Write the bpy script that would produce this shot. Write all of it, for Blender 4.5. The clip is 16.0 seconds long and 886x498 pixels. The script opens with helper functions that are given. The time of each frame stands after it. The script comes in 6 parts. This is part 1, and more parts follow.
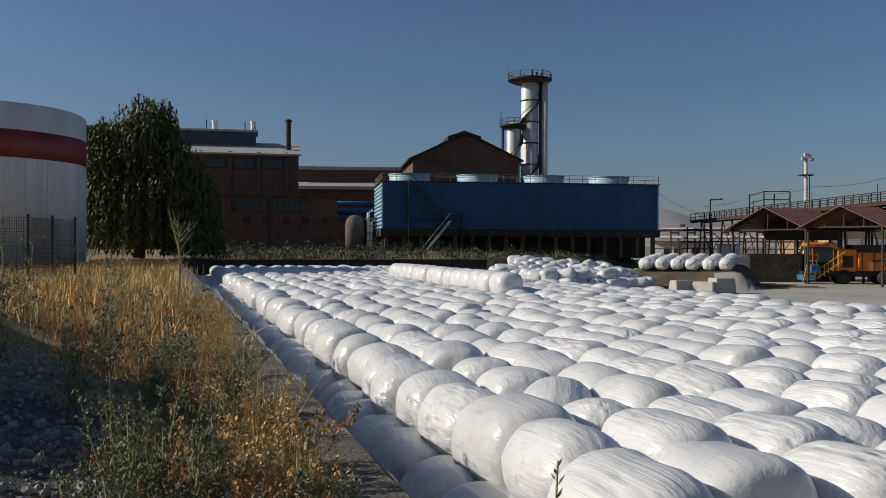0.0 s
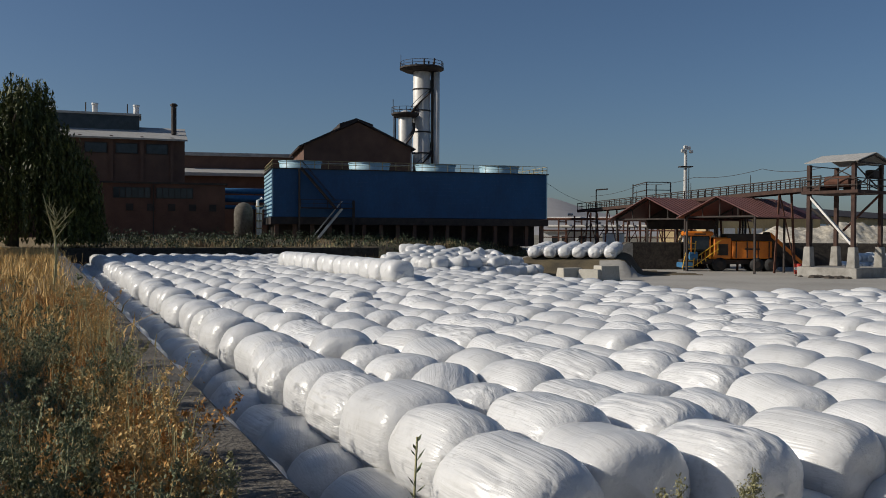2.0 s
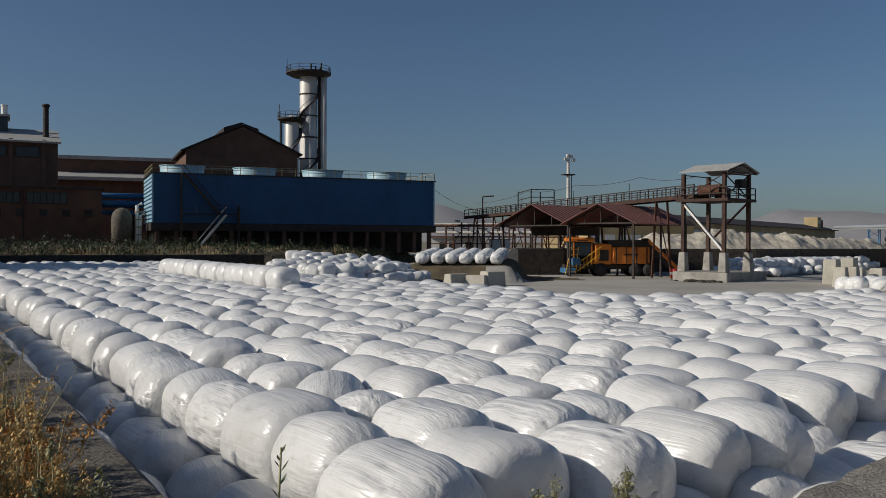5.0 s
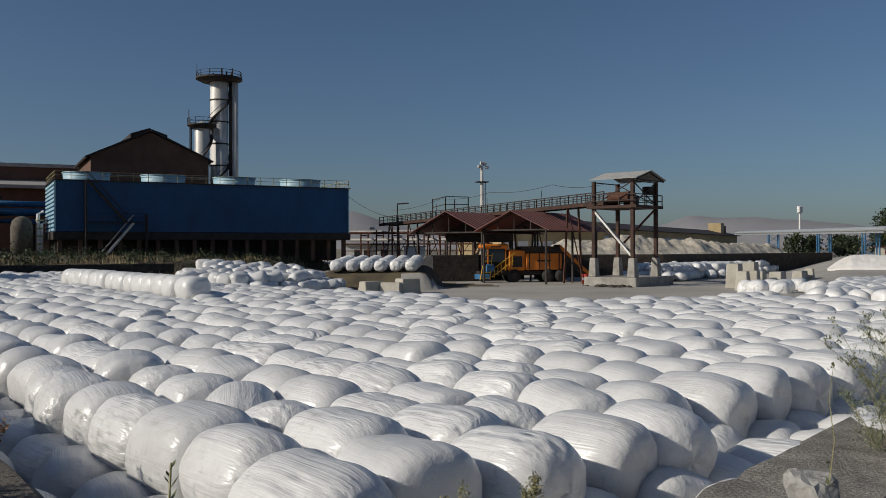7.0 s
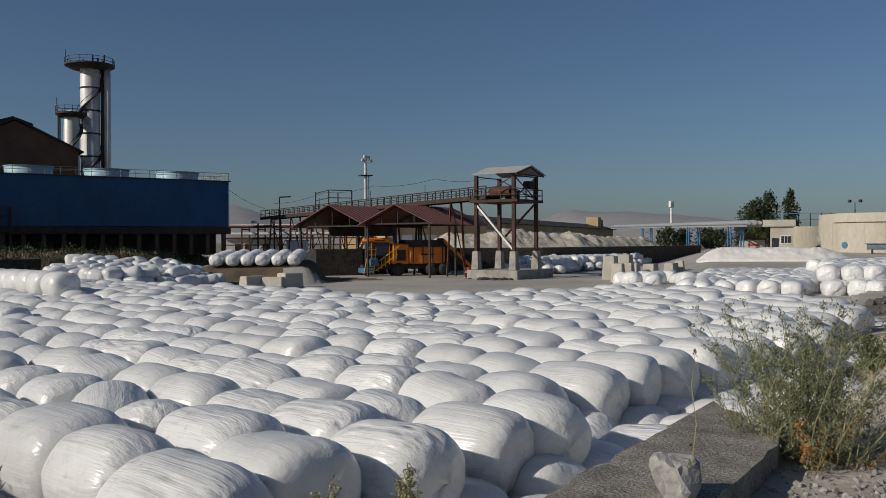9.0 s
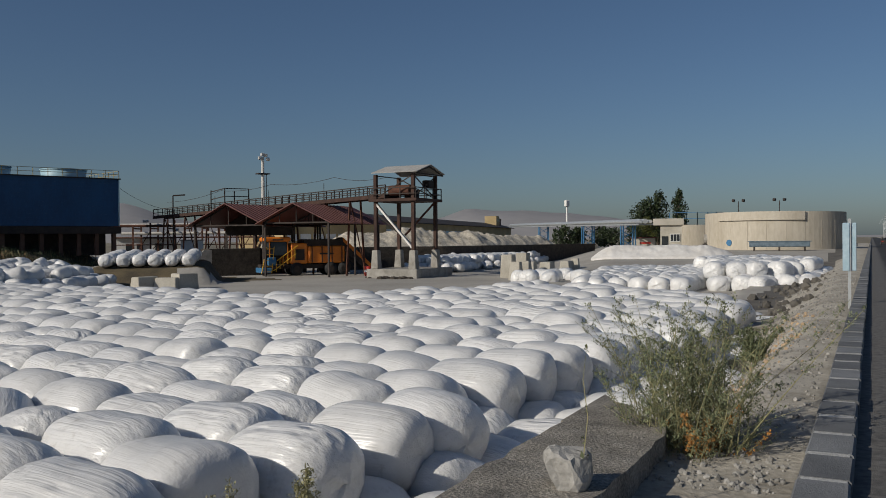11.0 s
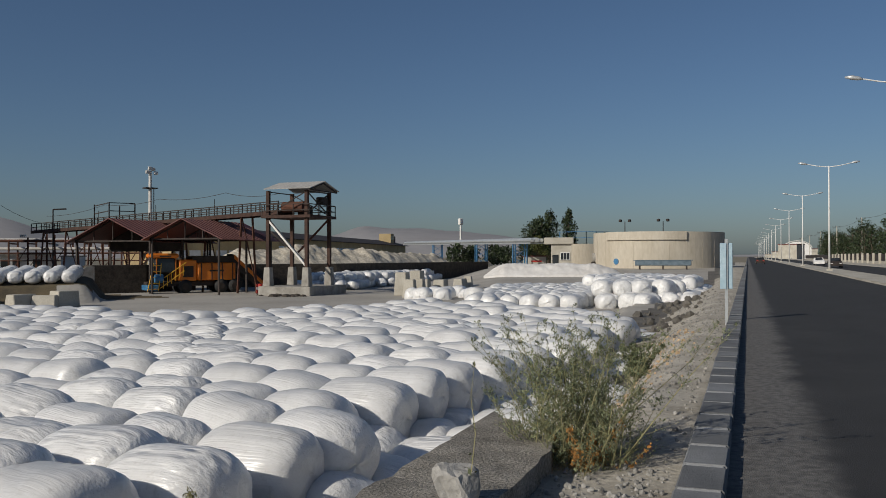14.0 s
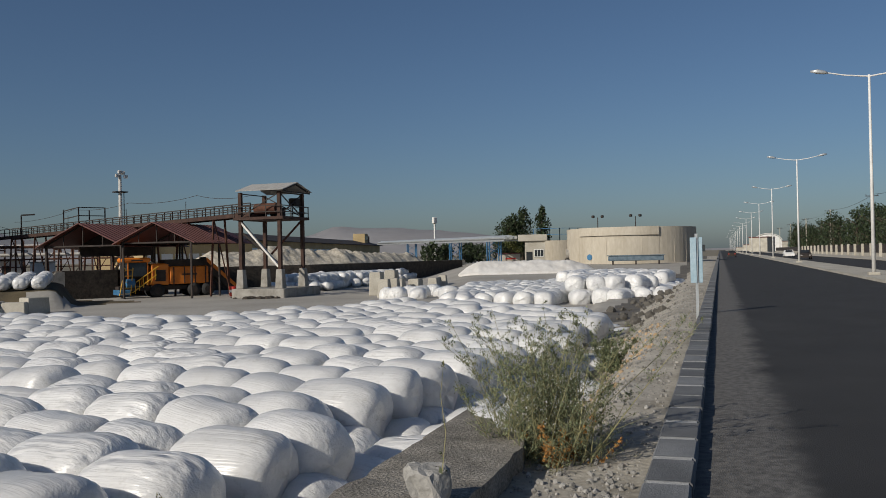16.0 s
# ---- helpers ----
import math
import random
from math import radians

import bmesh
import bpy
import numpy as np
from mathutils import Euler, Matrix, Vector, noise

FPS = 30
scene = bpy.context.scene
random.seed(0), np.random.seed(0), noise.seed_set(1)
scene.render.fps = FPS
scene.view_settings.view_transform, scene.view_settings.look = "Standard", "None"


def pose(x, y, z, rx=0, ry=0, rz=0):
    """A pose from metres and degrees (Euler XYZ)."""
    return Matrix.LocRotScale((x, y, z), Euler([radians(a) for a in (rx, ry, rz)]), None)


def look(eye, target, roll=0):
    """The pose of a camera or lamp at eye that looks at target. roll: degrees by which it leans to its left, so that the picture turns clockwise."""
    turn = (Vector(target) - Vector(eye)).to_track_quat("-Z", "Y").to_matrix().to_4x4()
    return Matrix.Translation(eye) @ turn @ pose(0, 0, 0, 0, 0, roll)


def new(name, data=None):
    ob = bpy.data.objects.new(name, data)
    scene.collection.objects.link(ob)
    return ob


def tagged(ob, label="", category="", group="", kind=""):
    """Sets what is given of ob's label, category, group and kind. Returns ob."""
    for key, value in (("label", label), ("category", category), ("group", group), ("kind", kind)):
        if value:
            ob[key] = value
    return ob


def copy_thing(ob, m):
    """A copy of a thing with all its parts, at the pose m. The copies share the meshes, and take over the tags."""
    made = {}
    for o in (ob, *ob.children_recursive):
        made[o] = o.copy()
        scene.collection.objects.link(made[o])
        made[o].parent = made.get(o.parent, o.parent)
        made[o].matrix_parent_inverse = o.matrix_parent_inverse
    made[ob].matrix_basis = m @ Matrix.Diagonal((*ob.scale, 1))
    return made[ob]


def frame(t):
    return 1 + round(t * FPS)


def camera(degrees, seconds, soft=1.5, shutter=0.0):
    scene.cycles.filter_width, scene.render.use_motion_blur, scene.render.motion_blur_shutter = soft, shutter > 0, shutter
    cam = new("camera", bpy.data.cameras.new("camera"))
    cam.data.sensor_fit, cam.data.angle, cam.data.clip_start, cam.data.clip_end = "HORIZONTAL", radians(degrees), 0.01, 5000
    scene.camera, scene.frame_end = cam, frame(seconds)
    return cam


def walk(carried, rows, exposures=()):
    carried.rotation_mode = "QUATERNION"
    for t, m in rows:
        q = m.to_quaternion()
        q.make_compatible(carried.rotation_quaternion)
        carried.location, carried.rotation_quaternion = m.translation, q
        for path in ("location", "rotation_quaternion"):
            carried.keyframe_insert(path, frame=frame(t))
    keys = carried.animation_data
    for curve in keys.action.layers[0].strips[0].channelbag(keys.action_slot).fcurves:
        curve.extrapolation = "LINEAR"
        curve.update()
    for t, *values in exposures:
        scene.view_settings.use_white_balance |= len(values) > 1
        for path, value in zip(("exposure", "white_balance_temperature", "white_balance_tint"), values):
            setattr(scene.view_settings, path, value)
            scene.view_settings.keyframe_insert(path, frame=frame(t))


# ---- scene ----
cam = camera(53.36, 16.0, soft=0.9)
PATH = [
    (0.0, pose(-0.208, 0.020, 3.823, 89.75, -0.21, 0.17)),
    (0.5, pose(-0.174, -0.006, 3.812, 89.17, 0.00, 0.05)),
    (1.0, pose(-0.160, -0.006, 3.814, 88.44, -0.18, -2.66)),
    (1.5, pose(-0.155, 0.004, 3.800, 88.37, -0.56, -4.62)),
    (2.0, pose(-0.149, -0.005, 3.808, 89.03, -0.30, -6.82)),
    (2.5, pose(-0.131, -0.012, 3.806, 89.15, -0.01, -8.34)),
    (3.0, pose(-0.115, -0.026, 3.804, 89.07, 0.18, -9.97)),
    (3.5, pose(-0.113, -0.021, 3.803, 88.99, 0.28, -11.48)),
    (4.0, pose(-0.122, -0.014, 3.806, 89.20, -0.03, -12.06)),
    (6.5, pose(-0.069, 0.005, 3.809, 89.83, 0.07, -18.41)),
    (7.0, pose(-0.067, -0.013, 3.810, 89.95, 0.14, -19.58)),
    (7.5, pose(-0.055, -0.016, 3.807, 90.03, 0.35, -20.86)),
    (8.0, pose(-0.029, -0.009, 3.805, 90.32, 0.22, -23.04)),
    (8.5, pose(-0.020, -0.007, 3.800, 89.73, 0.18, -25.11)),
    (9.0, pose(0.000, -0.000, 3.800, 89.52, 0.28, -27.09)),
    (9.5, pose(0.021, 0.001, 3.801, 89.20, 0.03, -29.09)),
    (10.0, pose(0.013, -0.009, 3.799, 89.30, 0.24, -30.73)),
    (12.5, pose(-0.027, -0.079, 3.813, 89.60, -0.15, -37.02)),
    (13.0, pose(-0.015, -0.076, 3.813, 89.92, -0.32, -37.94)),
    (13.5, pose(-0.002, -0.082, 3.809, 90.28, -0.04, -39.10)),
    (14.0, pose(-0.001, -0.084, 3.810, 90.51, 0.16, -40.45)),
    (14.5, pose(0.005, -0.076, 3.808, 90.49, 0.28, -41.33)),
    (15.0, pose(-0.002, -0.089, 3.801, 90.46, 0.53, -42.17)),
    (15.5, pose(-0.015, -0.104, 3.822, 90.43, 2.37, -41.75)),
    (16.0, pose(0.016, -0.137, 3.820, 90.41, 1.22, -42.10)),
]
EXPOSURES = [(0.0, 0.25), (1.0, 0.25), (2.0, 0.16), (3.5, 0.02), (9.0, -0.03), (10.0, -0.08), (12.5, -0.12), (14.0, -0.05), (16.0, 0.0)]
walk(cam, PATH, EXPOSURES)

# ---- world, sun, exposure ----
SUN_AZ, SUN_EL = -89.0, 27.5
scene.view_settings.exposure = 0.0
world = bpy.data.worlds.new("sky")
scene.world = world
world.use_nodes = True
wn = world.node_tree.nodes
sky = wn.new("ShaderNodeTexSky")
sky.sky_type, sky.sun_disc = "NISHITA", False
sky.sun_elevation, sky.sun_rotation = radians(SUN_EL), radians(SUN_AZ)
sky.altitude, sky.air_density, sky.dust_density, sky.ozone_density = 900, 1.0, 2.2, 5.0
wn["Background"].inputs["Strength"].default_value = 0.054
world.node_tree.links.new(sky.outputs["Color"], wn["Background"].inputs["Color"])

sun = new("sun", bpy.data.lights.new("sun", "SUN"))
sun.data.energy, sun.data.angle, sun.data.color = 3.45, radians(0.5), (1.0, 0.93, 0.82)
toward = Vector((math.sin(radians(SUN_AZ)) * math.cos(radians(SUN_EL)),
                 math.cos(radians(SUN_AZ)) * math.cos(radians(SUN_EL)), math.sin(radians(SUN_EL))))
sun.matrix_world = look(toward * 50, (0, 0, 0))


# ---- materials ----
def material(name, dark, light, scale=3.0, rough=0.7, metal=0.0, bump=0.2, bump_scale=40.0, stretch=(1, 1, 1),
             spread=0.0, detail=6.0, low=0.35, high=0.65, islands=False, space="Object", fine=0.35):
    """Two tones mixed by noise at two scales, with fine relief; spread varies the brightness from thing to thing."""
    m = bpy.data.materials.new(name)
    m.use_nodes = True
    nodes, links = m.node_tree.nodes, m.node_tree.links
    shader = nodes["Principled BSDF"]
    coord, mapping = nodes.new("ShaderNodeTexCoord"), nodes.new("ShaderNodeMapping")
    mapping.inputs["Scale"].default_value = stretch
    links.new(coord.outputs[space], mapping.inputs["Vector"])
    info = nodes.new("ShaderNodeObjectInfo")
    shift = nodes.new("ShaderNodeVectorMath")
    shift.operation = "MULTIPLY_ADD"
    random_out = info.outputs["Random"]
    if islands:
        random_out = nodes.new("ShaderNodeNewGeometry").outputs["Random Per Island"]
    links.new(random_out, shift.inputs[0])
    shift.inputs[1].default_value = (37, 53, 71)
    links.new(mapping.outputs["Vector"], shift.inputs[2])
    broad, grain = nodes.new("ShaderNodeTexNoise"), nodes.new("ShaderNodeTexNoise")
    for node, s in ((broad, scale), (grain, bump_scale)):
        node.inputs["Scale"].default_value, node.inputs["Detail"].default_value = s, detail
        links.new(shift.outputs["Vector"], node.inputs["Vector"])
    mixed = nodes.new("ShaderNodeMix")
    mixed.data_type = "FLOAT"
    mixed.inputs["Factor"].default_value = fine
    links.new(broad.outputs["Fac"], mixed.inputs["A"])
    links.new(grain.outputs["Fac"], mixed.inputs["B"])
    ramp = nodes.new("ShaderNodeValToRGB")
    ramp.color_ramp.elements[0].position, ramp.color_ramp.elements[1].position = low, high
    ramp.color_ramp.elements[0].color, ramp.color_ramp.elements[1].color = (*dark, 1), (*light, 1)
    links.new(mixed.outputs["Result"], ramp.inputs["Fac"])
    colour = ramp.outputs["Color"]
    if spread:
        hsv, span = nodes.new("ShaderNodeHueSaturation"), nodes.new("ShaderNodeMapRange")
        span.inputs["To Min"].default_value, span.inputs["To Max"].default_value = 1 - spread, 1 + spread
        links.new(random_out, span.inputs["Value"])
        links.new(span.outputs["Result"], hsv.inputs["Value"])
        links.new(colour, hsv.inputs["Color"])
        colour = hsv.outputs["Color"]
    links.new(colour, shader.inputs["Base Color"])
    shader.inputs["Roughness"].default_value, shader.inputs["Metallic"].default_value = rough, metal
    if bump:
        node = nodes.new("ShaderNodeBump")
        node.inputs["Strength"].default_value, node.inputs["Distance"].default_value = bump, 0.02
        links.new(grain.outputs["Fac"], node.inputs["Height"])
        links.new(node.outputs["Normal"], shader.inputs["Normal"])
    return m


def film_material():
    """White stretch film: long straight folds along the bale, broad dents, crumples on some, grey dust, satin gloss."""
    m = material("white_stretch_film", (0.60, 0.595, 0.58), (0.72, 0.717, 0.705), 1.6, 0.31, 0, 0, 9, spread=0.07, low=0.25, high=0.6)
    nodes, links = m.node_tree.nodes, m.node_tree.links
    shader = nodes["Principled BSDF"]
    base = shader.inputs["Base Color"].links[0].from_socket
    coord, info = nodes.new("ShaderNodeTexCoord"), nodes.new("ShaderNodeObjectInfo")
    shift = nodes.new("ShaderNodeVectorMath")
    shift.operation = "MULTIPLY_ADD"
    shift.inputs[1].default_value = (61, 23, 47)
    links.new(info.outputs["Random"], shift.inputs[0])
    links.new(coord.outputs["Object"], shift.inputs[2])
    swirl = nodes.new("ShaderNodeTexNoise")
    swirl.inputs["Scale"].default_value, swirl.inputs["Detail"].default_value = 1.1, 1
    links.new(shift.outputs["Vector"], swirl.inputs["Vector"])
    bend = nodes.new("ShaderNodeVectorMath")
    bend.operation = "MULTIPLY_ADD"
    bend.inputs[1].default_value = (0.0, 0.09, 0.09)
    links.new(swirl.outputs["Color"], bend.inputs[0])
    links.new(shift.outputs["Vector"], bend.inputs[2])

    def ranged(socket, a, b, lo, hi):
        node = nodes.new("ShaderNodeMapRange")
        for key, value in (("From Min", a), ("From Max", b), ("To Min", lo), ("To Max", hi)):
            node.inputs[key].default_value = value
        links.new(socket, node.inputs["Value"])
        return node.outputs["Result"]

    normal = None
    shader.inputs["Subsurface Weight"].default_value, shader.inputs["Subsurface Scale"].default_value = 0.3, 0.12
    shader.inputs["Subsurface Radius"].default_value = (1.0, 1.0, 1.0)
    # taut folds, fine pleats, broad dents
    for stretch, scale, detail, turn, distance, lo, hi in (((0.10, 11, 11), 1.0, 2, 10, 0.030, 0.3, 0.8), ((0.3, 38, 38), 1.0, 3, -6, 0.012, 0.3, 0.8),
                                                          ((2.0, 3.0, 3.0), 1.0, 1.5, 0, 0.05, 0.05, 0.5)):
        mapping, tex, bump = nodes.new("ShaderNodeMapping"), nodes.new("ShaderNodeTexNoise"), nodes.new("ShaderNodeBump")
        mapping.inputs["Scale"].default_value = stretch
        mapping.inputs["Rotation"].default_value = (0, 0, radians(turn))
        tex.inputs["Scale"].default_value, tex.inputs["Detail"].default_value = scale, detail
        links.new(bend.outputs["Vector"], mapping.inputs["Vector"])
        links.new(mapping.outputs["Vector"], tex.inputs["Vector"])
        bump.inputs["Distance"].default_value = distance
        links.new(ranged(info.outputs["Random"], 0, 1, lo, hi), bump.inputs["Strength"])
        links.new(tex.outputs["Fac"], bump.inputs["Height"])
        if normal:
            links.new(normal, bump.inputs["Normal"])
        normal = bump.outputs["Normal"]
    # loose crumpled film on a few bales, in patches
    crumple, patch = nodes.new("ShaderNodeTexVoronoi"), nodes.new("ShaderNodeTexNoise")
    crumple.feature = "SMOOTH_F1"
    crumple.inputs["Scale"].default_value = 9
    mapping = nodes.new("ShaderNodeMapping")
    mapping.inputs["Scale"].default_value = (0.45, 1, 1)
    links.new(bend.outputs["Vector"], mapping.inputs["Vector"])
    links.new(mapping.outputs["Vector"], crumple.inputs["Vector"])
    patch.inputs["Scale"].default_value, patch.inputs["Detail"].default_value = 1.4, 3
    links.new(shift.outputs["Vector"], patch.inputs["Vector"])
    bump, amount = nodes.new("ShaderNodeBump"), nodes.new("ShaderNodeMath")
    amount.operation = "MULTIPLY"
    links.new(ranged(info.outputs["Random"], 0.6, 0.9, 0.12, 1.0), amount.inputs[0])
    links.new(ranged(patch.outputs["Fac"], 0.42, 0.58, 0.0, 0.9), amount.inputs[1])
    bump.inputs["Distance"].default_value = 0.06
    links.new(amount.outputs["Value"], bump.inputs["Strength"])
    links.new(crumple.outputs["Distance"], bump.inputs["Height"])
    links.new(normal, bump.inputs["Normal"])
    links.new(bump.outputs["Normal"], shader.inputs["Normal"])
    # grey dust and rain marks in blots
    blot, mixer = nodes.new("ShaderNodeTexNoise"), nodes.new("ShaderNodeMix")
    blot.inputs["Scale"].default_value, blot.inputs["Detail"].default_value = 5.0, 9
    blot.inputs["Roughness"].default_value = 0.7
    links.new(shift.outputs["Vector"], blot.inputs["Vector"])
    mixer.data_type = "RGBA"
    links.new(ranged(blot.outputs["Fac"], 0.56, 0.76, 0.0, 0.75), mixer.inputs["Factor"])
    links.new(base, mixer.inputs[6])
    mixer.inputs[7].default_value = (0.40, 0.385, 0.35, 1)
    links.new(mixer.outputs[2], shader.inputs["Base Color"])
    return m


FILM = film_material()
CONCRETE = material("weathered_concrete", (0.20, 0.185, 0.16), (0.40, 0.38, 0.34), 1.2, 0.9, 0, 0.5, 30)
PALE_CONCRETE = material("pale_concrete", (0.36, 0.33, 0.27), (0.52, 0.49, 0.42), 0.5, 0.9, 0, 0.3, 8)
SLAB = material("crumbling_concrete", (0.10, 0.09, 0.075), (0.38, 0.35, 0.30), 3.0, 0.95, 0, 1.0, 42, low=0.36, high=0.66, fine=0.6)
# SLAB again, darkened so that shade is part of the colour
SHADED_SLAB = material("shaded_concrete", (0.055, 0.048, 0.038), (0.22, 0.195, 0.16), 3.0, 0.95, 0, 1.0, 26, low=0.36, high=0.7, fine=0.6)
KERB = material("kerb_stone", (0.10, 0.105, 0.11), (0.19, 0.195, 0.20), 2.0, 0.85, 0, 0.4, 60, spread=0.3)
MORTAR = material("kerb_mortar", (0.36, 0.36, 0.35), (0.52, 0.52, 0.50), 5, 0.95, 0, 0.4, 60)
ASPHALT = material("asphalt", (0.021, 0.020, 0.0195), (0.037, 0.0355, 0.034), 0.7, 0.85, 0, 0.5, 90)
STONE = material("grey_stone", (0.17, 0.165, 0.15), (0.36, 0.345, 0.32), 4, 0.9, 0, 0.6, 25, islands=True, spread=0.35)
BRICK = material("brown_brick", (0.085, 0.04, 0.027), (0.15, 0.072, 0.048), 0.6, 0.9, 0, 0.3, 6)
DARK_BRICK = material("sooty_brick_and_shade", (0.10, 0.055, 0.04), (0.16, 0.09, 0.06), 0.5, 0.9, 0, 0.3, 6)
ROOF_SHEET = material("grey_roof_sheet", (0.30, 0.29, 0.27), (0.46, 0.45, 0.42), 0.8, 0.7, 0, 0.3, 5, stretch=(1, 6, 1))
BLUE = material("blue_cladding", (0.004, 0.056, 0.15), (0.009, 0.085, 0.215), 0.5, 0.5, 0, 0.2, 4, stretch=(1, 1, 0.4))
LIGHT_BLUE = material("pale_blue_fibreglass", (0.25, 0.42, 0.50), (0.38, 0.55, 0.62), 0.8, 0.5, 0, 0.1, 6)
STEEL = material("dull_aluminium", (0.50, 0.48, 0.44), (0.70, 0.68, 0.64), 0.6, 0.5, 0.1, 0.1, 6, stretch=(1, 1, 0.4))
RUST = material("rusty_steel", (0.05, 0.02, 0.012), (0.13, 0.05, 0.028), 1.5, 0.85, 0, 0.4, 20)
OLD_RUST = material("dark_rusted_steel", (0.028, 0.014, 0.010), (0.075, 0.038, 0.026), 1.5, 0.85, 0, 0.4, 20)
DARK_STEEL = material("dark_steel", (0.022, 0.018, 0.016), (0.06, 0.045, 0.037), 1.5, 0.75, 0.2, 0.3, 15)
RAIL = material("yellowed_rail_paint", (0.25, 0.20, 0.09), (0.42, 0.35, 0.17), 2, 0.6, 0, 0.1, 20)
RED_ROOF = material("red_brown_roof_sheet", (0.085, 0.026, 0.022), (0.15, 0.048, 0.038), 0.7, 0.6, 0, 0.2, 6, stretch=(6, 1, 1))
ORANGE = material("orange_paint", (0.62, 0.16, 0.012), (0.80, 0.24, 0.02), 1.2, 0.45, 0, 0.1, 12)
YELLOW = material("yellow_paint", (0.68, 0.34, 0.02), (0.80, 0.46, 0.03), 2, 0.5, 0, 0.1, 12)
RUBBER = material("tyre_rubber", (0.012, 0.012, 0.012), (0.03, 0.03, 0.03), 3, 0.8, 0, 0.3, 20)
BLUE_PAINT = material("blue_paint", (0.03, 0.12, 0.25), (0.06, 0.20, 0.36), 2, 0.5, 0, 0.1, 12)
WHITE_PAINT = material("white_paint", (0.66, 0.65, 0.62), (0.82, 0.81, 0.78), 1.2, 0.55, 0, 0.1, 9)
TANK_WHITE = material("tank_white_paint", (0.45, 0.45, 0.44), (0.62, 0.62, 0.61), 0.5, 0.6, 0, 0.15, 3, stretch=(1, 1, 0.12))
RED_BAND = material("red_band_paint", (0.16, 0.018, 0.014), (0.23, 0.028, 0.022), 0.6, 0.6, 0, 0.1, 4, stretch=(1, 1, 0.2))
RED_PAINT = material("red_paint", (0.42, 0.03, 0.02), (0.55, 0.05, 0.035), 1.5, 0.5, 0, 0.1, 9)
BEIGE_WALL = material("beige_plaster", (0.36, 0.27, 0.14), (0.50, 0.39, 0.22), 0.3, 0.9, 0, 0.2, 4)
TANK_CONCRETE = material("stained_beige_concrete", (0.40, 0.35, 0.27), (0.56, 0.51, 0.42), 0.18, 0.9, 0, 0.2, 3, stretch=(1, 1, 0.35))
GALVANISED = material("galvanised_steel", (0.48, 0.50, 0.50), (0.66, 0.68, 0.68), 3, 0.4, 0.5, 0.1, 15)
SIGN_BLUE = material("faded_blue_panel", (0.30, 0.44, 0.52), (0.46, 0.58, 0.64), 4, 0.5, 0, 0.1, 15)
TROUGH = material("blue_grey_sheet", (0.07, 0.11, 0.14), (0.15, 0.20, 0.24), 2, 0.6, 0, 0.1, 12)
GLASS_DARK = material("dark_window", (0.015, 0.018, 0.02), (0.04, 0.045, 0.05), 1, 0.15, 0, 0, 5)
LIME = material("lime_heap", (0.34, 0.30, 0.23), (0.66, 0.60, 0.49), 0.8, 0.95, 0, 1.0, 3.2, fine=0.6, space="Object")
PALE_HEAP = material("white_lime", (0.64, 0.61, 0.56), (0.78, 0.76, 0.72), 0.6, 0.95, 0, 0.5, 4)
# real soil, and concrete whose shade is painted in (ramp, bunker, shelter wall)
SOIL_AND_SHADE = material("dark_soil_and_shade", (0.03, 0.025, 0.02), (0.08, 0.065, 0.05), 2, 0.95, 0, 0.8, 8)
# distance haze is mixed into this pale base colour
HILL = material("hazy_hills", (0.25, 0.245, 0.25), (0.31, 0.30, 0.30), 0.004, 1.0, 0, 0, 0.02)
STRAW = material("dry_straw", (0.47, 0.28, 0.085), (0.70, 0.48, 0.20), 3, 0.8, 0, 0, 8, islands=True, spread=0.4)
RUSSET = material("russet_dry_weed", (0.34, 0.15, 0.035), (0.56, 0.29, 0.085), 3, 0.85, 0, 0, 8, islands=True, spread=0.4)
DEAD_WEED = material("dead_brown_weed", (0.09, 0.06, 0.028), (0.24, 0.165, 0.08), 3, 0.85, 0, 0, 8, islands=True, spread=0.4)
WEED = material("grey_green_weed", (0.075, 0.095, 0.04), (0.19, 0.21, 0.11), 4, 0.75, 0, 0, 9, islands=True, spread=0.4)
SAGE = material("sage_weed", (0.085, 0.11, 0.052), (0.25, 0.275, 0.155), 4, 0.75, 0, 0, 9, islands=True, spread=0.35)
STALK = material("pale_stalk", (0.20, 0.19, 0.09), (0.36, 0.33, 0.17), 4, 0.8, 0, 0, 9, islands=True, spread=0.3)
LEAF = material("willow_leaf", (0.042, 0.052, 0.010), (0.115, 0.125, 0.03), 0.4, 0.65, 0, 0, 5, islands=True, spread=0.45)
DARK_LEAF = material("dark_foliage", (0.018, 0.032, 0.012), (0.045, 0.065, 0.024), 0.3, 0.7, 0, 0, 5, islands=True, spread=0.45)
BARK = material("bark", (0.06, 0.045, 0.03), (0.14, 0.11, 0.08), 3, 0.95, 0, 0.6, 14, stretch=(1, 1, 0.2))


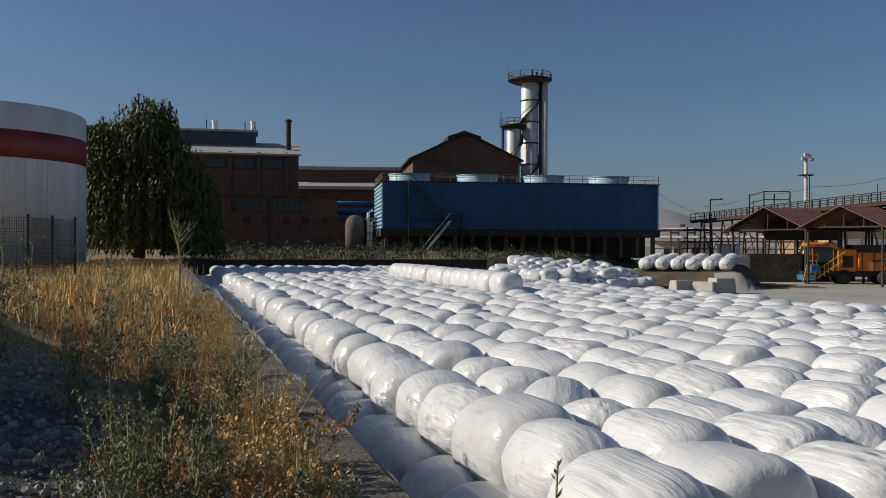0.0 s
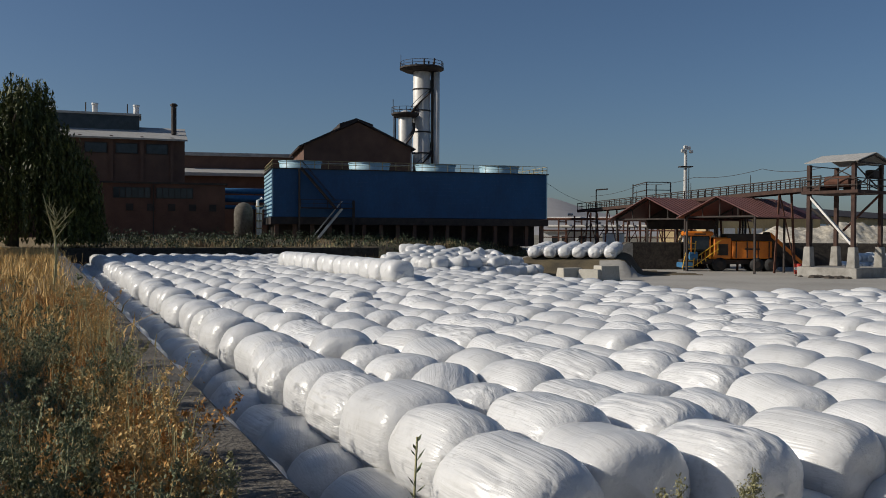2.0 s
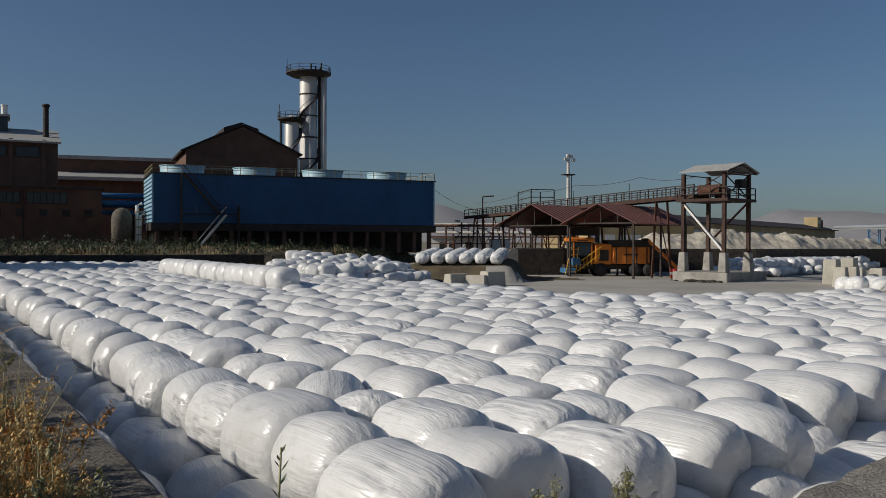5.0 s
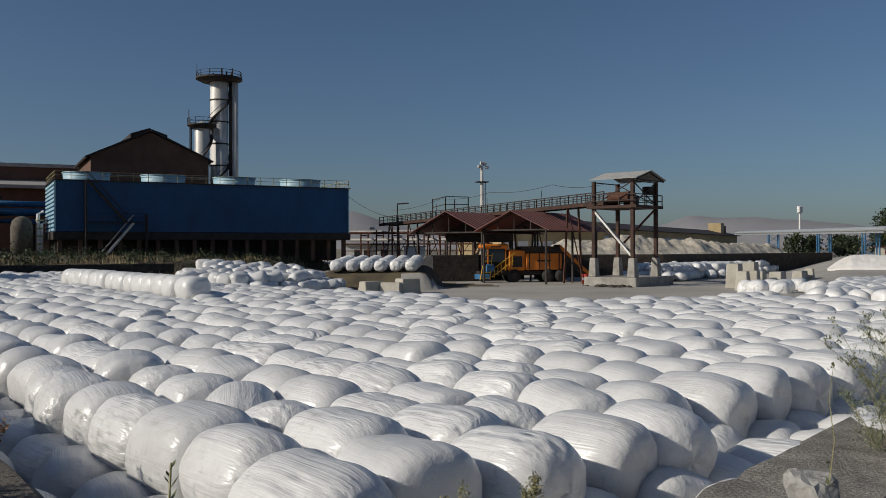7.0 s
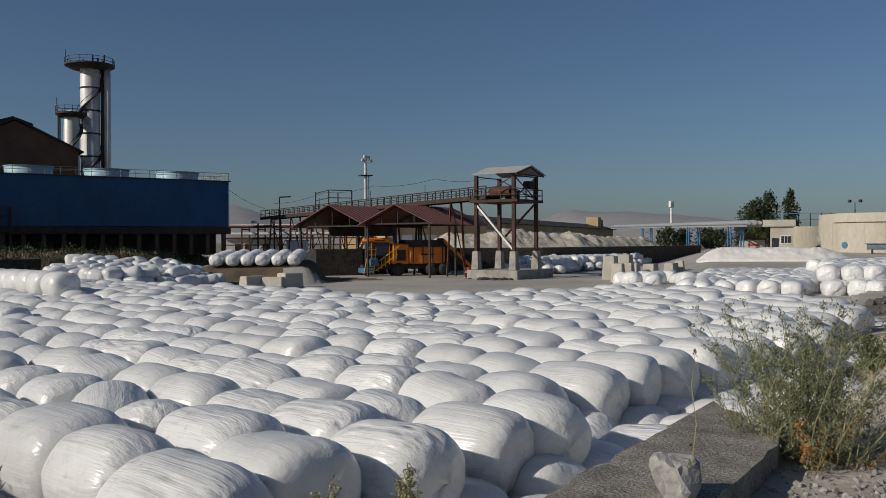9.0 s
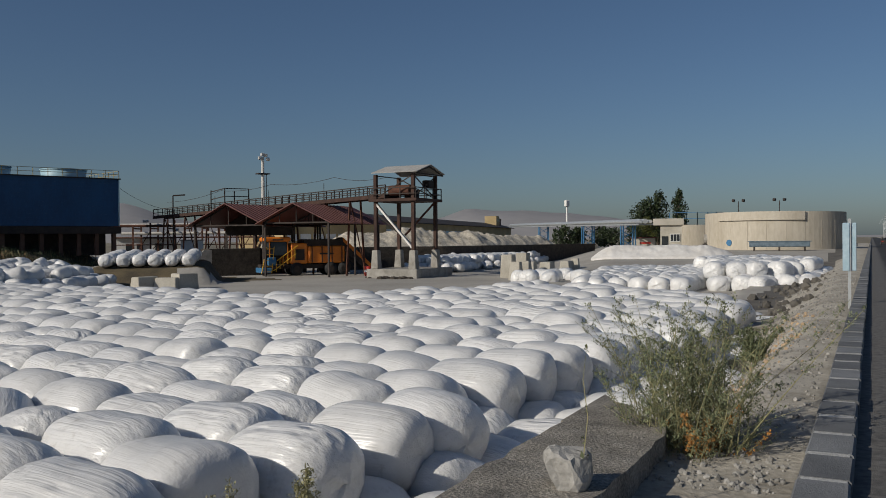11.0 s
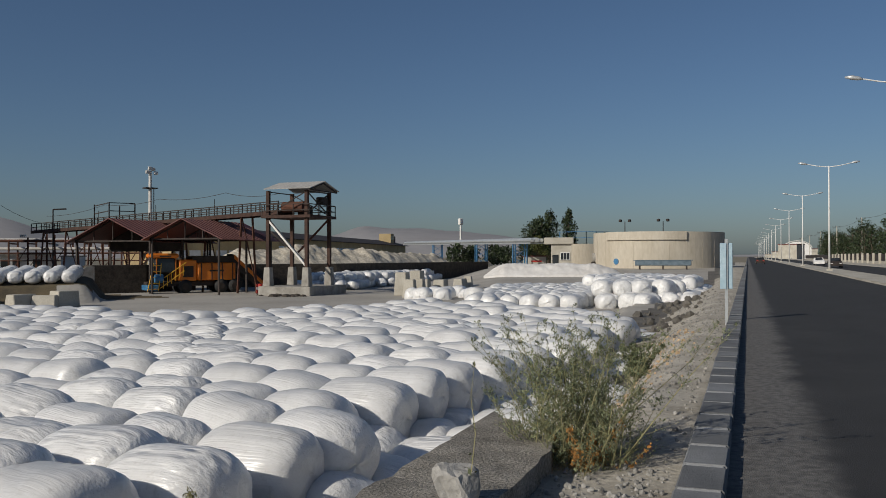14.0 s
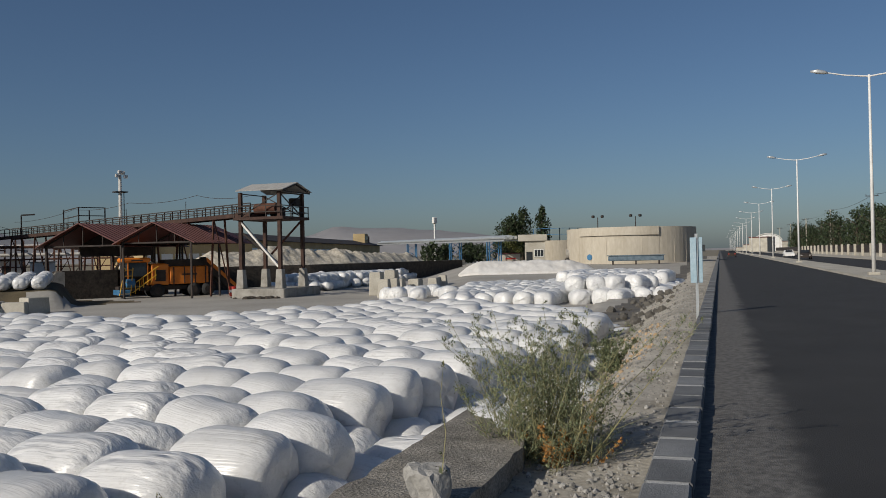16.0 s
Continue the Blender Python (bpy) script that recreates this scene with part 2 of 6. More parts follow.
def worn_edge(m, colour, n0, n1):
    """Dust gathered along one side of a road: fades out between n0 and n1 metres from the kerb."""
    nodes, links = m.node_tree.nodes, m.node_tree.links
    shader = nodes["Principled BSDF"]
    base = shader.inputs["Base Color"].links[0].from_socket
    coord, across, fade, mixer, blot = (nodes.new("ShaderNode" + k) for k in ("TexCoord", "VectorMath", "MapRange", "Mix", "TexNoise"))
    across.operation = "DOT_PRODUCT"
    across.inputs[1].default_value = (-0.507, 0.862, 0)
    links.new(coord.outputs["Object"], across.inputs[0])
    blot.inputs["Scale"].default_value, blot.inputs["Detail"].default_value = 1.6, 8
    links.new(coord.outputs["Object"], blot.inputs["Vector"])
    wander = nodes.new("ShaderNodeMath")
    wander.operation = "MULTIPLY_ADD"
    wander.inputs[1].default_value = 0.55
    links.new(blot.outputs["Fac"], wander.inputs[0])
    links.new(across.outputs["Value"], wander.inputs[2])
    fade.interpolation_type = "SMOOTHSTEP"
    fade.inputs["From Min"].default_value, fade.inputs["From Max"].default_value = n0 + 0.27, n1 + 0.27
    links.new(wander.outputs["Value"], fade.inputs["Value"])
    strength = nodes.new("ShaderNodeMath")
    strength.operation = "MULTIPLY"
    span = nodes.new("ShaderNodeMapRange")
    grit = nodes.new("ShaderNodeTexNoise")
    grit.inputs["Scale"].default_value, grit.inputs["Detail"].default_value = 14, 6
    links.new(coord.outputs["Object"], grit.inputs["Vector"])
    span.inputs["From Min"].default_value, span.inputs["From Max"].default_value = 0.3, 0.65
    span.inputs["To Min"].default_value = 0.35
    links.new(grit.outputs["Fac"], span.inputs["Value"])
    links.new(fade.outputs["Result"], strength.inputs[0])
    links.new(span.outputs["Result"], strength.inputs[1])
    mixer.data_type = "RGBA"
    links.new(strength.outputs["Value"], mixer.inputs["Factor"])
    links.new(base, mixer.inputs[6])
    mixer.inputs[7].default_value = (*colour, 1)
    links.new(mixer.outputs[2], shader.inputs["Base Color"])


worn_edge(ASPHALT, (0.16, 0.152, 0.14), -0.85, -0.45)


# ---- mesh building ----
class Geo:
    """Vertices and faces gathered in numpy-friendly lists, in the frame of their thing."""

    def __init__(self):
        self.v, self.f = [], []

    def add(self, verts, faces):
        n = len(self.v)
        self.v += [tuple(p) for p in verts]
        self.f += [tuple(i + n for i in f) for f in faces]
        return self

    def box(self, x, y, z, sx, sy, sz, rz=0.0, c=0.0, top=(1, 1)):
        """A block standing on (x, y, z); c chamfers its edges; top narrows its upper face."""
        ca, sa = math.cos(rz), math.sin(rz)
        hx, hy = sx / 2, sy / 2
        rings = []
        levels = [(0, c), (c, 0), (sz - c, 0), (sz, c)] if c else [(0, 0), (sz, 0)]
        for h, inset in levels:
            k = h / sz
            ex, ey = hx * (1 + (top[0] - 1) * k) - inset, hy * (1 + (top[1] - 1) * k) - inset
            ring = [(-ex, -ey + c), (-ex + c, -ey), (ex - c, -ey), (ex, -ey + c), (ex, ey - c), (ex - c, ey), (-ex + c, ey), (-ex, ey - c)] if c \
                else [(-ex, -ey), (ex, -ey), (ex, ey), (-ex, ey)]
            rings.append([(x + a * ca - b * sa, y + a * sa + b * ca, z + h) for a, b in ring])
        m = len(rings[0])
        faces = [tuple(reversed(range(m))), tuple(range((len(rings) - 1) * m, len(rings) * m))]
        for i in range(len(rings) - 1):
            faces += [(i * m + j, i * m + (j + 1) % m, (i + 1) * m + (j + 1) % m, (i + 1) * m + j) for j in range(m)]
        return self.add([p for r in rings for p in r], faces)

    def beam(self, a, b, w, h=None):
        a, b, h = Vector(a), Vector(b), h or w
        d = (b - a).normalized()
        up = Vector((0, 0, 1)) if abs(d.z) < 0.95 else Vector((0, 1, 0))
        s = d.cross(up).normalized()
        u = s.cross(d)
        pts = [p + s * (i * w / 2) + u * (j * h / 2) for p in (a, b) for i, j in ((-1, -1), (1, -1), (1, 1), (-1, 1))]
        return self.add(pts, [(3, 2, 1, 0), (4, 5, 6, 7), (0, 1, 5, 4), (1, 2, 6, 5), (2, 3, 7, 6), (3, 0, 4, 7)])

    def tube(self, points, radii, n=8, caps=True):
        rings = []
        pts = [Vector(p) for p in points]
        for i, p in enumerate(pts):
            d = (pts[min(i + 1, len(pts) - 1)] - pts[max(i - 1, 0)]).normalized()
            up = Vector((0, 0, 1)) if abs(d.z) < 0.9 else Vector((0, 1, 0))
            s = d.cross(up).normalized()
            u = s.cross(d)
            r = radii[i] if isinstance(radii, (list, tuple)) else radii
            rings.append([p + (s * math.cos(k * math.tau / n) + u * math.sin(k * math.tau / n)) * r for k in range(n)])
        faces = []
        for i in range(len(rings) - 1):
            faces += [(i * n + j, i * n + (j + 1) % n, (i + 1) * n + (j + 1) % n, (i + 1) * n + j) for j in range(n)]
        if caps:
            faces += [tuple(reversed(range(n))), tuple(range((len(rings) - 1) * n, len(rings) * n))]
        return self.add([p for r in rings for p in r], faces)

    def lathe(self, profile, n=32, x=0.0, y=0.0):
        """Turns (radius, height) pairs round an upright axis."""
        verts = [(x + r * math.cos(k * math.tau / n), y + r * math.sin(k * math.tau / n), z) for r, z in profile for k in range(n)]
        faces = []
        for i in range(len(profile) - 1):
            faces += [(i * n + j, i * n + (j + 1) % n, (i + 1) * n + (j + 1) % n, (i + 1) * n + j) for j in range(n)]
        if profile[0][0] > 0.001:
            faces.append(tuple(reversed(range(n))))
        if profile[-1][0] > 0.001:
            faces.append(tuple(range((len(profile) - 1) * n, len(profile) * n)))
        return self.add(verts, faces)

    def sheet(self, a, b, c, d, thick=0.06):
        """A plate with thickness through four corners."""
        a, b, c, d = (Vector(p) for p in (a, b, c, d))
        n = (b - a).cross(d - a).normalized() * thick
        return self.add([a, b, c, d, a - n, b - n, c - n, d - n],
                        [(0, 1, 2, 3), (7, 6, 5, 4), (0, 4, 5, 1), (1, 5, 6, 2), (2, 6, 7, 3), (3, 7, 4, 0)])

    def prism(self, outline, z0, z1):
        n = len(outline)
        return self.add([(x, y, z) for z in (z0, z1) for x, y in outline],
                        [tuple(reversed(range(n))), tuple(range(n, 2 * n))] + [(i, (i + 1) % n, n + (i + 1) % n, n + i) for i in range(n)])

    def mesh(self, name, mat, smooth=False):
        me = bpy.data.meshes.new(name)
        me.from_pydata(self.v, [], self.f)
        me.materials.append(mat)
        if smooth:
            me.polygons.foreach_set("use_smooth", [True] * len(me.polygons))
        me.update()
        return me


def thing(name, m, label, category, group="", kind=""):
    ob = new(name)
    ob.matrix_world = m
    ob.empty_display_size = 0.3
    return tagged(ob, label, category, group, kind)


def part(name, geo, mat, parent, label="", smooth=False):
    ob = new(name, geo.mesh(name, mat, smooth))
    ob.parent = parent
    if label:
        tagged(ob, label)
    return ob


def single(name, geo, mat, label, category, group="", kind="", m=None, smooth=False):
    ob = new(name, geo.mesh(name, mat, smooth))
    if m is not None:
        ob.matrix_world = m
    return tagged(ob, label, category, group, kind)


def spot(az, dist):
    """A place at that bearing (degrees clockwise from straight ahead) and distance."""
    return dist * math.sin(radians(az)), dist * math.cos(radians(az))


rng = random.Random(7)

# ---- the lie of the land ----
# along the road: s; from the road towards the yard: n; from the left retaining wall into the yard: q; along that wall: p
RX, RY = 0.862, 0.507
AX, AY = -0.296, 0.955


def road_s(x, y):
    return x * RX + y * RY


def road_n(x, y):
    return -x * RY + y * RX


def wall_q(x, y):
    return x * AY - y * AX - 1.548


def wall_p(x, y):
    return x * AX + y * AY


def from_sn(s, n):
    return s * RX - n * RY, s * RY + n * RX


def from_qp(q, p):
    q += 1.548
    return q * AY + p * AX, -q * AX + p * AY


def ease(a, b, x):
    t = min(1, max(0, (x - a) / (b - a)))
    return t * t * (3 - 2 * t)


def lie(x, y):
    """Height of the ground."""
    n, p, s = road_n(x, y), wall_p(x, y), road_s(x, y)
    q = wall_q(x, y) + 0.18 + 0.0085 * p
    rough = noise.noise((x * 0.35, y * 0.35, 0)) * 0.5 + noise.noise((x * 1.3, y * 1.3, 5)) * 0.22
    dist = math.hypot(x, y)
    upper = 2.05 + 0.9 * ease(80, 130, p)
    # unseen rise left of the view, added only to shade the near gravel
    shade_mound = 2.9 * math.exp(-((x + 7.7) / 1.5) ** 2 - ((y - 7.8) / 4.0) ** 2)
    bearing = math.degrees(math.atan2(x, y))
    yard = max(2.0 * ease(125, 230, dist) * ease(24, 40, bearing), 2.0 * ease(70, 150, dist) * ease(40, 44.5, bearing))
    # the road and the strip beside it
    if n < 0.09:
        return 1.93 if n > -32 else 1.93 + 0.4 * ease(-32, -60, n)
    if n < 0.40:
        return 1.9
    if q < -0.3:
        bank = 0.35 * ease(-0.8, -3.5, q) * (1 - ease(20, 45, p)) * ease(0.6, 4, n)
        return upper + bank + shade_mound + rough * 0.3 * ease(-0.4, -1.2, q) * (1 - ease(30, 70, dist))
    if q < 64 and p > FAR_WALL_P(q) + 2.7 * (1 - ease(30, 31, q)):
        climb = ease(-0.5, 9, p - FAR_WALL_P(q)) if q > 30 else 1
        return 2.25 * climb + 0.75 * ease(0, 22, p - FAR_WALL_P(q)) + rough * 0.25
    edge = 2.2 if s < 8.3 else 2.5 + 0.9 * noise.noise((s * 0.3, 3, 0)) + 0.8 * ease(30, 45, s)
    drop = ease(0.95 if s > 8.3 else 2.1, edge + (0.9 if s > 8.3 else 0.1), n)
    top = 2.0 + rough * 0.16 * ease(0.5, 1.2, n)
    if 0 < y and x / y < 0.345:
        yard = max(yard, 0.8 * ease(97, 105, dist))
    yard = max(yard, 0.6 * ease(28, 38, s) * (1 - ease(22, 32, n)))
    q = wall_q(x, y)
    u, v = (x - 18.7) * 0.927 - (y - 83) * 0.375, (x - 18.7) * 0.375 + (y - 83) * 0.927
    yard = max(yard, (1.6 + 0.05 * max(0, v)) * ease(-3.4, -1.0, v) * (1 - ease(9.5, 12, v)) * ease(-3, -1, u) * (1 - ease(8.2, 10, u)))
    yard = max(yard, 1.1 * ease(70, 79, p) * ease(22, 30, q) * (1 - ease(44, 50, q)))
    shelf = 0.95 * ease(20, 24, s) * (1 - ease(6.5, 7.2, n + noise.noise((s * 0.5, n * 0.5, 2)) * 1.6)) * (1 - ease(60, 90, s))
    return top * (1 - drop) + max(yard, shelf) * drop + rough * 0.2 * drop * (1 - ease(3.5, 6, n)) * (s > 8)


def FAR_WALL_P(q):
    return 90.5 + 7 * ease(30, 47, q) + 10 * ease(47, 62, q)

# ---- ground ----
EARTH = material("stony_earth", (0.25, 0.225, 0.18), (0.53, 0.49, 0.42), 0.9, 0.95, 0, 0.9, 14)
GRAVEL = material("dark_gravel", (0.05, 0.044, 0.038), (0.20, 0.178, 0.152), 6, 0.95, 0, 1.0, 40, low=0.4, high=0.7)
YARD = material("dusty_yard_concrete", (0.29, 0.27, 0.235), (0.43, 0.405, 0.36), 0.12, 0.9, 0, 0.3, 3)
DRY = material("dry_grass_soil", (0.16, 0.11, 0.05), (0.34, 0.25, 0.12), 0.5, 0.95, 0, 0.8, 9)
PLAIN = material("far_plain", (0.16, 0.14, 0.10), (0.25, 0.22, 0.16), 0.02, 1, 0, 0, 0.3)
WEEDY = material("dark_weedy_soil", (0.045, 0.036, 0.022), (0.15, 0.115, 0.06), 0.5, 0.95, 0, 0.8, 9)
SHELF = material("broken_asphalt", (0.07, 0.065, 0.058), (0.16, 0.145, 0.12), 0.5, 0.9, 0, 0.5, 8)

bearings = [b * 0.4 for b in range(-80, 176)] + [70.4 + k * 5.8 for k in range(1, 44)]
reach = [0.0]
while reach[-1] < 4200:
    reach.append(max(reach[-1] + 0.22, reach[-1] * 1.028))
sheet_v, sheet_f, sheet_m = [], [], []
for d in reach:
    for b in bearings:
        x, y = spot(b, d)
        sheet_v.append((x, y, lie(x, y) if d < 500 else 2.0))
nb = len(bearings)
for i in range(1, len(reach) - 1):
    for j in range(nb):
        f = (i * nb + j, (i + 1) * nb + j, (i + 1) * nb + (j + 1) % nb, i * nb + (j + 1) % nb)
        cx, cy = sheet_v[f[0]][0], sheet_v[f[0]][1]
        n, q, p, s = road_n(cx, cy), wall_q(cx, cy), wall_p(cx, cy), road_s(cx, cy)
        far = math.hypot(cx, cy) > 260
        kind = 3 if far else (2 if q < -3.2 or (q < -0.3 and p > 9) or (p > FAR_WALL_P(q) and q < 64) else 0)
        if kind == 0 and n > 5.2:
            kind = 1
        if kind == 0 and s > 20 and n > 3.6:
            kind = 4
        if q < -0.3 and p < 9 and n > 0.5 and q > -7:
            kind = 5
        if p > FAR_WALL_P(q) - 0.5 and -2 < q < 64 and not far:
            kind = 6
        if 14 < q < 37.5 and p > 81 + 2.5 * noise.noise((cx * 0.3, cy * 0.3, 0)) and not far:
            kind = 6
        if 36 < q < 56 and 67 < p < 98 and not far:
            kind = 6
        sheet_f.append(f)
        sheet_m.append(kind)
me = bpy.data.meshes.new("ground")
me.from_pydata(sheet_v, [], [tuple(reversed(f)) for f in sheet_f])
for mat in (EARTH, YARD, DRY, PLAIN, SHELF, GRAVEL, WEEDY):
    me.materials.append(mat)
me.polygons.foreach_set("material_index", sheet_m)
me.polygons.foreach_set("use_smooth", [True] * len(me.polygons))
tagged(new("ground", me), "stony earth, dry grass and dusty concrete yard ground", "ground", kind="structure")


# ---- road, kerbs, retaining walls ----
def strip(s0, s1, n0, n1, z0, z1, step=20.0):
    """A long slab beside the road."""
    g = Geo()
    k = max(1, int((s1 - s0) / step))
    for i in range(k):
        a, b = s0 + (s1 - s0) * i / k, s0 + (s1 - s0) * (i + 1) / k
        g.prism([from_sn(a, n0), from_sn(b, n0), from_sn(b, n1), from_sn(a, n1)], z0, z1)
    return g


single("road", strip(-60, 1500, -7.3, 0.10, 1.7, 2.12, 1560), ASPHALT, "dark grey asphalt carriageway with dusty edge", "road", kind="structure")
single("road_opposite", strip(-60, 1500, -18.5, -10.2, 1.7, 2.1, 1560), ASPHALT, "dark grey asphalt of the opposite carriageway", "road", kind="structure")
single("median", strip(-60, 1500, -10.2, -7.3, 1.7, 2.25, 1560), PALE_CONCRETE, "pale concrete median strip between carriageways", "median", kind="structure")
single("pavement", strip(-60, 1500, -23.5, -18.5, 1.7, 2.2, 1560), PALE_CONCRETE, "pale concrete pavement along the far side", "pavement", kind="structure")

kerb = thing("kerb", pose(0, 0, 0), "dark grey kerb stones with pale mortar joints", "kerb", kind="structure")
part("mortar", strip(-12, 213, 0.11, 0.39, 1.9, 2.235, 225), MORTAR, kerb, "pale grey mortar bed")
block = Geo()
block.add([(x, y, z) for x in (-0.325, 0.325) for y, z in ((-0.165, 0), (0.16, 0), (0.16, 0.33), (0.145, 0.345), (-0.152, 0.345), (-0.165, 0.33))],
          [(0, 1, 2, 3, 4, 5), (11, 10, 9, 8, 7, 6)] + [(i, 6 + i, 6 + (i + 1) % 6, (i + 1) % 6) for i in range(6)])
block_mesh = block.mesh("kerb_stone", KERB)
ROAD_TURN = math.degrees(math.atan2(RY, RX))
for i in range(296):
    ob = new("kerb_stone", block_mesh)
    x, y = from_sn(-11.5 + i * 0.75 + rng.uniform(-0.015, 0.015), 0.25 + rng.uniform(-0.006, 0.006))
    ob.matrix_world = pose(x, y, 1.9 + rng.uniform(-0.006, 0.006), rng.uniform(-0.5, 0.5), 0, ROAD_TURN + rng.uniform(-0.6, 0.6))
    ob.parent = kerb
single("kerb_far", strip(210.5, 1500, 0.09, 0.41, 1.9, 2.24, 1290), KERB, "dark grey kerb running into the distance", "kerb", kind="structure")


def long_wall(pts, width, z0, z1, wob=0.0, step=0.6):
    """A wall with a worn top, along points of its inner edge; it thickens to the left of its way."""
    g = Geo()
    line = []
    for (ax, ay), (bx, by) in zip(pts, pts[1:]):
        k = max(1, int(math.hypot(bx - ax, by - ay) / step))
        line += [(ax + (bx - ax) * i / k, ay + (by - ay) * i / k) for i in range(k)]
    line.append(pts[-1])
    rows = []
    for i, (x, y) in enumerate(line):
        a, b = line[max(0, i - 1)], line[min(len(line) - 1, i + 1)]
        d = math.hypot(b[0] - a[0], b[1] - a[1])
        nx, ny = -(b[1] - a[1]) / d, (b[0] - a[0]) / d
        j = [rng.uniform(-wob, wob) for _ in range(6)]
        rows.append([(x, y, z0), (x + nx * j[0], y + ny * j[0], z1 - 0.05 + j[3]), (x + nx * (0.05 + j[1]), y + ny * (0.05 + j[1]), z1 + j[4] * 0.5),
                     (x + nx * width * 0.5, y + ny * width * 0.5, z1 + j[2] * 0.4),
                     (x + nx * (width + j[2]), y + ny * (width + j[2]), z1 - 0.02 + j[5] * 0.5), (x + nx * width, y + ny * width, z0)])
    m = 6
    g.add([p for r in rows for p in r],
          [(i * m + k, (i + 1) * m + k, (i + 1) * m + (k + 1) % m, i * m + (k + 1) % m) for i in range(len(rows) - 1) for k in range(m)]
          + [tuple(range(m)), tuple(reversed(range((len(rows) - 1) * m, len(rows) * m)))])
    return g


CORNER = from_sn(2.17, 2.45)
# left wall's dark tone holds the shadow of the weeds beside it
single("wall_left", long_wall([from_qp(-0.2, 2.6), from_qp(-0.95, 91)], 0.6, -0.3, 2.2, 0.02), SHADED_SLAB, "crumbling dark concrete retaining wall along the yard", "wall", kind="structure")
single("wall_front", long_wall([from_sn(7.45, 2.45), CORNER], 0.95, 0.4, 2.22, 0.03, 0.25).prism([from_sn(7.4, 1.52), from_sn(7.75, 1.66), from_sn(7.95, 1.9), from_sn(8.35, 2.05), from_sn(8.5, 2.25), from_sn(8.85, 2.44), from_sn(7.4, 2.44)], 1.2, 2.2), SLAB, "broken concrete wall top beside the road", "wall", kind="structure")
single("wall_far", long_wall([from_qp(-0.6, 90.5), from_qp(31.0, 90.5)], 0.5, -0.3, 2.3, 0.02, 1.5), SOIL_AND_SHADE, "low dark concrete wall at the yard's far end", "wall", kind="structure")


# ---- wrapped bales ----
def bale_geo(seed, nu=36, nv=24, boxy=4.0, square=2.5):
    """A bale lying on its side, axis along x, wrapped in film: flattened top, rounded shoulders, sagging base, gathers at the ends."""
    g, verts = Geo(), []
    r = random.Random(seed)
    off = r.uniform(0, 90)
    lean = r.uniform(-0.06, 0.06)
    ridge = r.uniform(0, math.tau)
    for i in range(nv + 1):
        v = -math.cos(math.pi * i / nv)
        v = math.copysign(abs(v) ** 0.8, v)
        k = max(0.0, 1 - abs(v) ** boxy) ** (1 / boxy) if abs(v) < 0.9999 else 0.0
        for j in range(nu):
            a = math.tau * j / nu
            ca, sa = math.cos(a), math.sin(a)
            e = 2 / square
            y, z = math.copysign(abs(ca) ** e, ca) * 0.635, math.copysign(abs(sa) ** e, sa) * 0.57
            lump = 1 + 0.07 * noise.noise((v * 0.8 + off, ca * 1.1, sa * 1.1)) + 0.035 * noise.noise((v * 2.4 + off, ca * 2.6, sa * 2.6))
            gather = 0.022 * abs(v) ** 3 * math.sin(a * 9 + ridge + 3 * noise.noise((ca * 2, sa * 2, off)))
            x = v * 0.775 * (1 + 0.07 * noise.noise((ca * 1.3, sa * 1.3, off + v))) + lean * z
            verts.append((x, y * k * (lump + gather), max(-0.56, z * k * (lump + gather))))
    faces = [(i * nu + j, i * nu + (j + 1) % nu, (i + 1) * nu + (j + 1) % nu, (i + 1) * nu + j) for i in range(nv) for j in range(nu)]
    return g.add(verts, faces)


BALES = [bale_geo(s, boxy=3.2 + 0.4 * (s % 5), square=2.05 + 0.08 * (s * 3 % 7)) for s in range(14)]
BALE_MESHES = [b.mesh("bale", FILM, True) for b in BALES]
BALE_TURN = math.degrees(math.atan2(AY, AX))


def inside(x, y, poly):
    hit = False
    for (ax, ay), (bx, by) in zip(poly, poly[1:] + poly[:1]):
        if (ay > y) != (by > y) and x < (bx - ax) * (y - ay) / (by - ay) + ax:
            hit = not hit
    return hit


places = []     # x, y, z, turn, tilt, size
TOP_FIELD = [from_qp(1.2, 1), from_qp(1.2, 88), (-5.0, 86.5), (3.9, 55.5), (11.9, 39), (14, 31.5), (20.5, 31.5), (26.6, 32), (27.2, 27), (26.4, 21.5), (23.4, 17.2), (16.3, 14.0), (12.9, 11.4), (9, 8.6), from_sn(3, 5)]


def rows_of(q0, poly, z, front, p_start, p_end, jig=0.12, first=0.0, count=60, spacing=1.29):
    for i in range(count):
        q = q0 + i * spacing
        p = p_start + first + rng.uniform(-0.15, 0.15)
        while p < p_end:
            x, y = from_qp(q + rng.uniform(-jig, jig), p)
            if road_n(x, y) > front - 1.3 * ease(14, 20, road_s(x, y)) and inside(x, y, poly):
                places.append((x, y, z + rng.uniform(-0.08, 0.07), BALE_TURN + rng.gauss(0, 9), rng.gauss(0, 4), rng.uniform(0.94, 1.05)))
            p += 1.50 + rng.uniform(-0.05, 0.05)


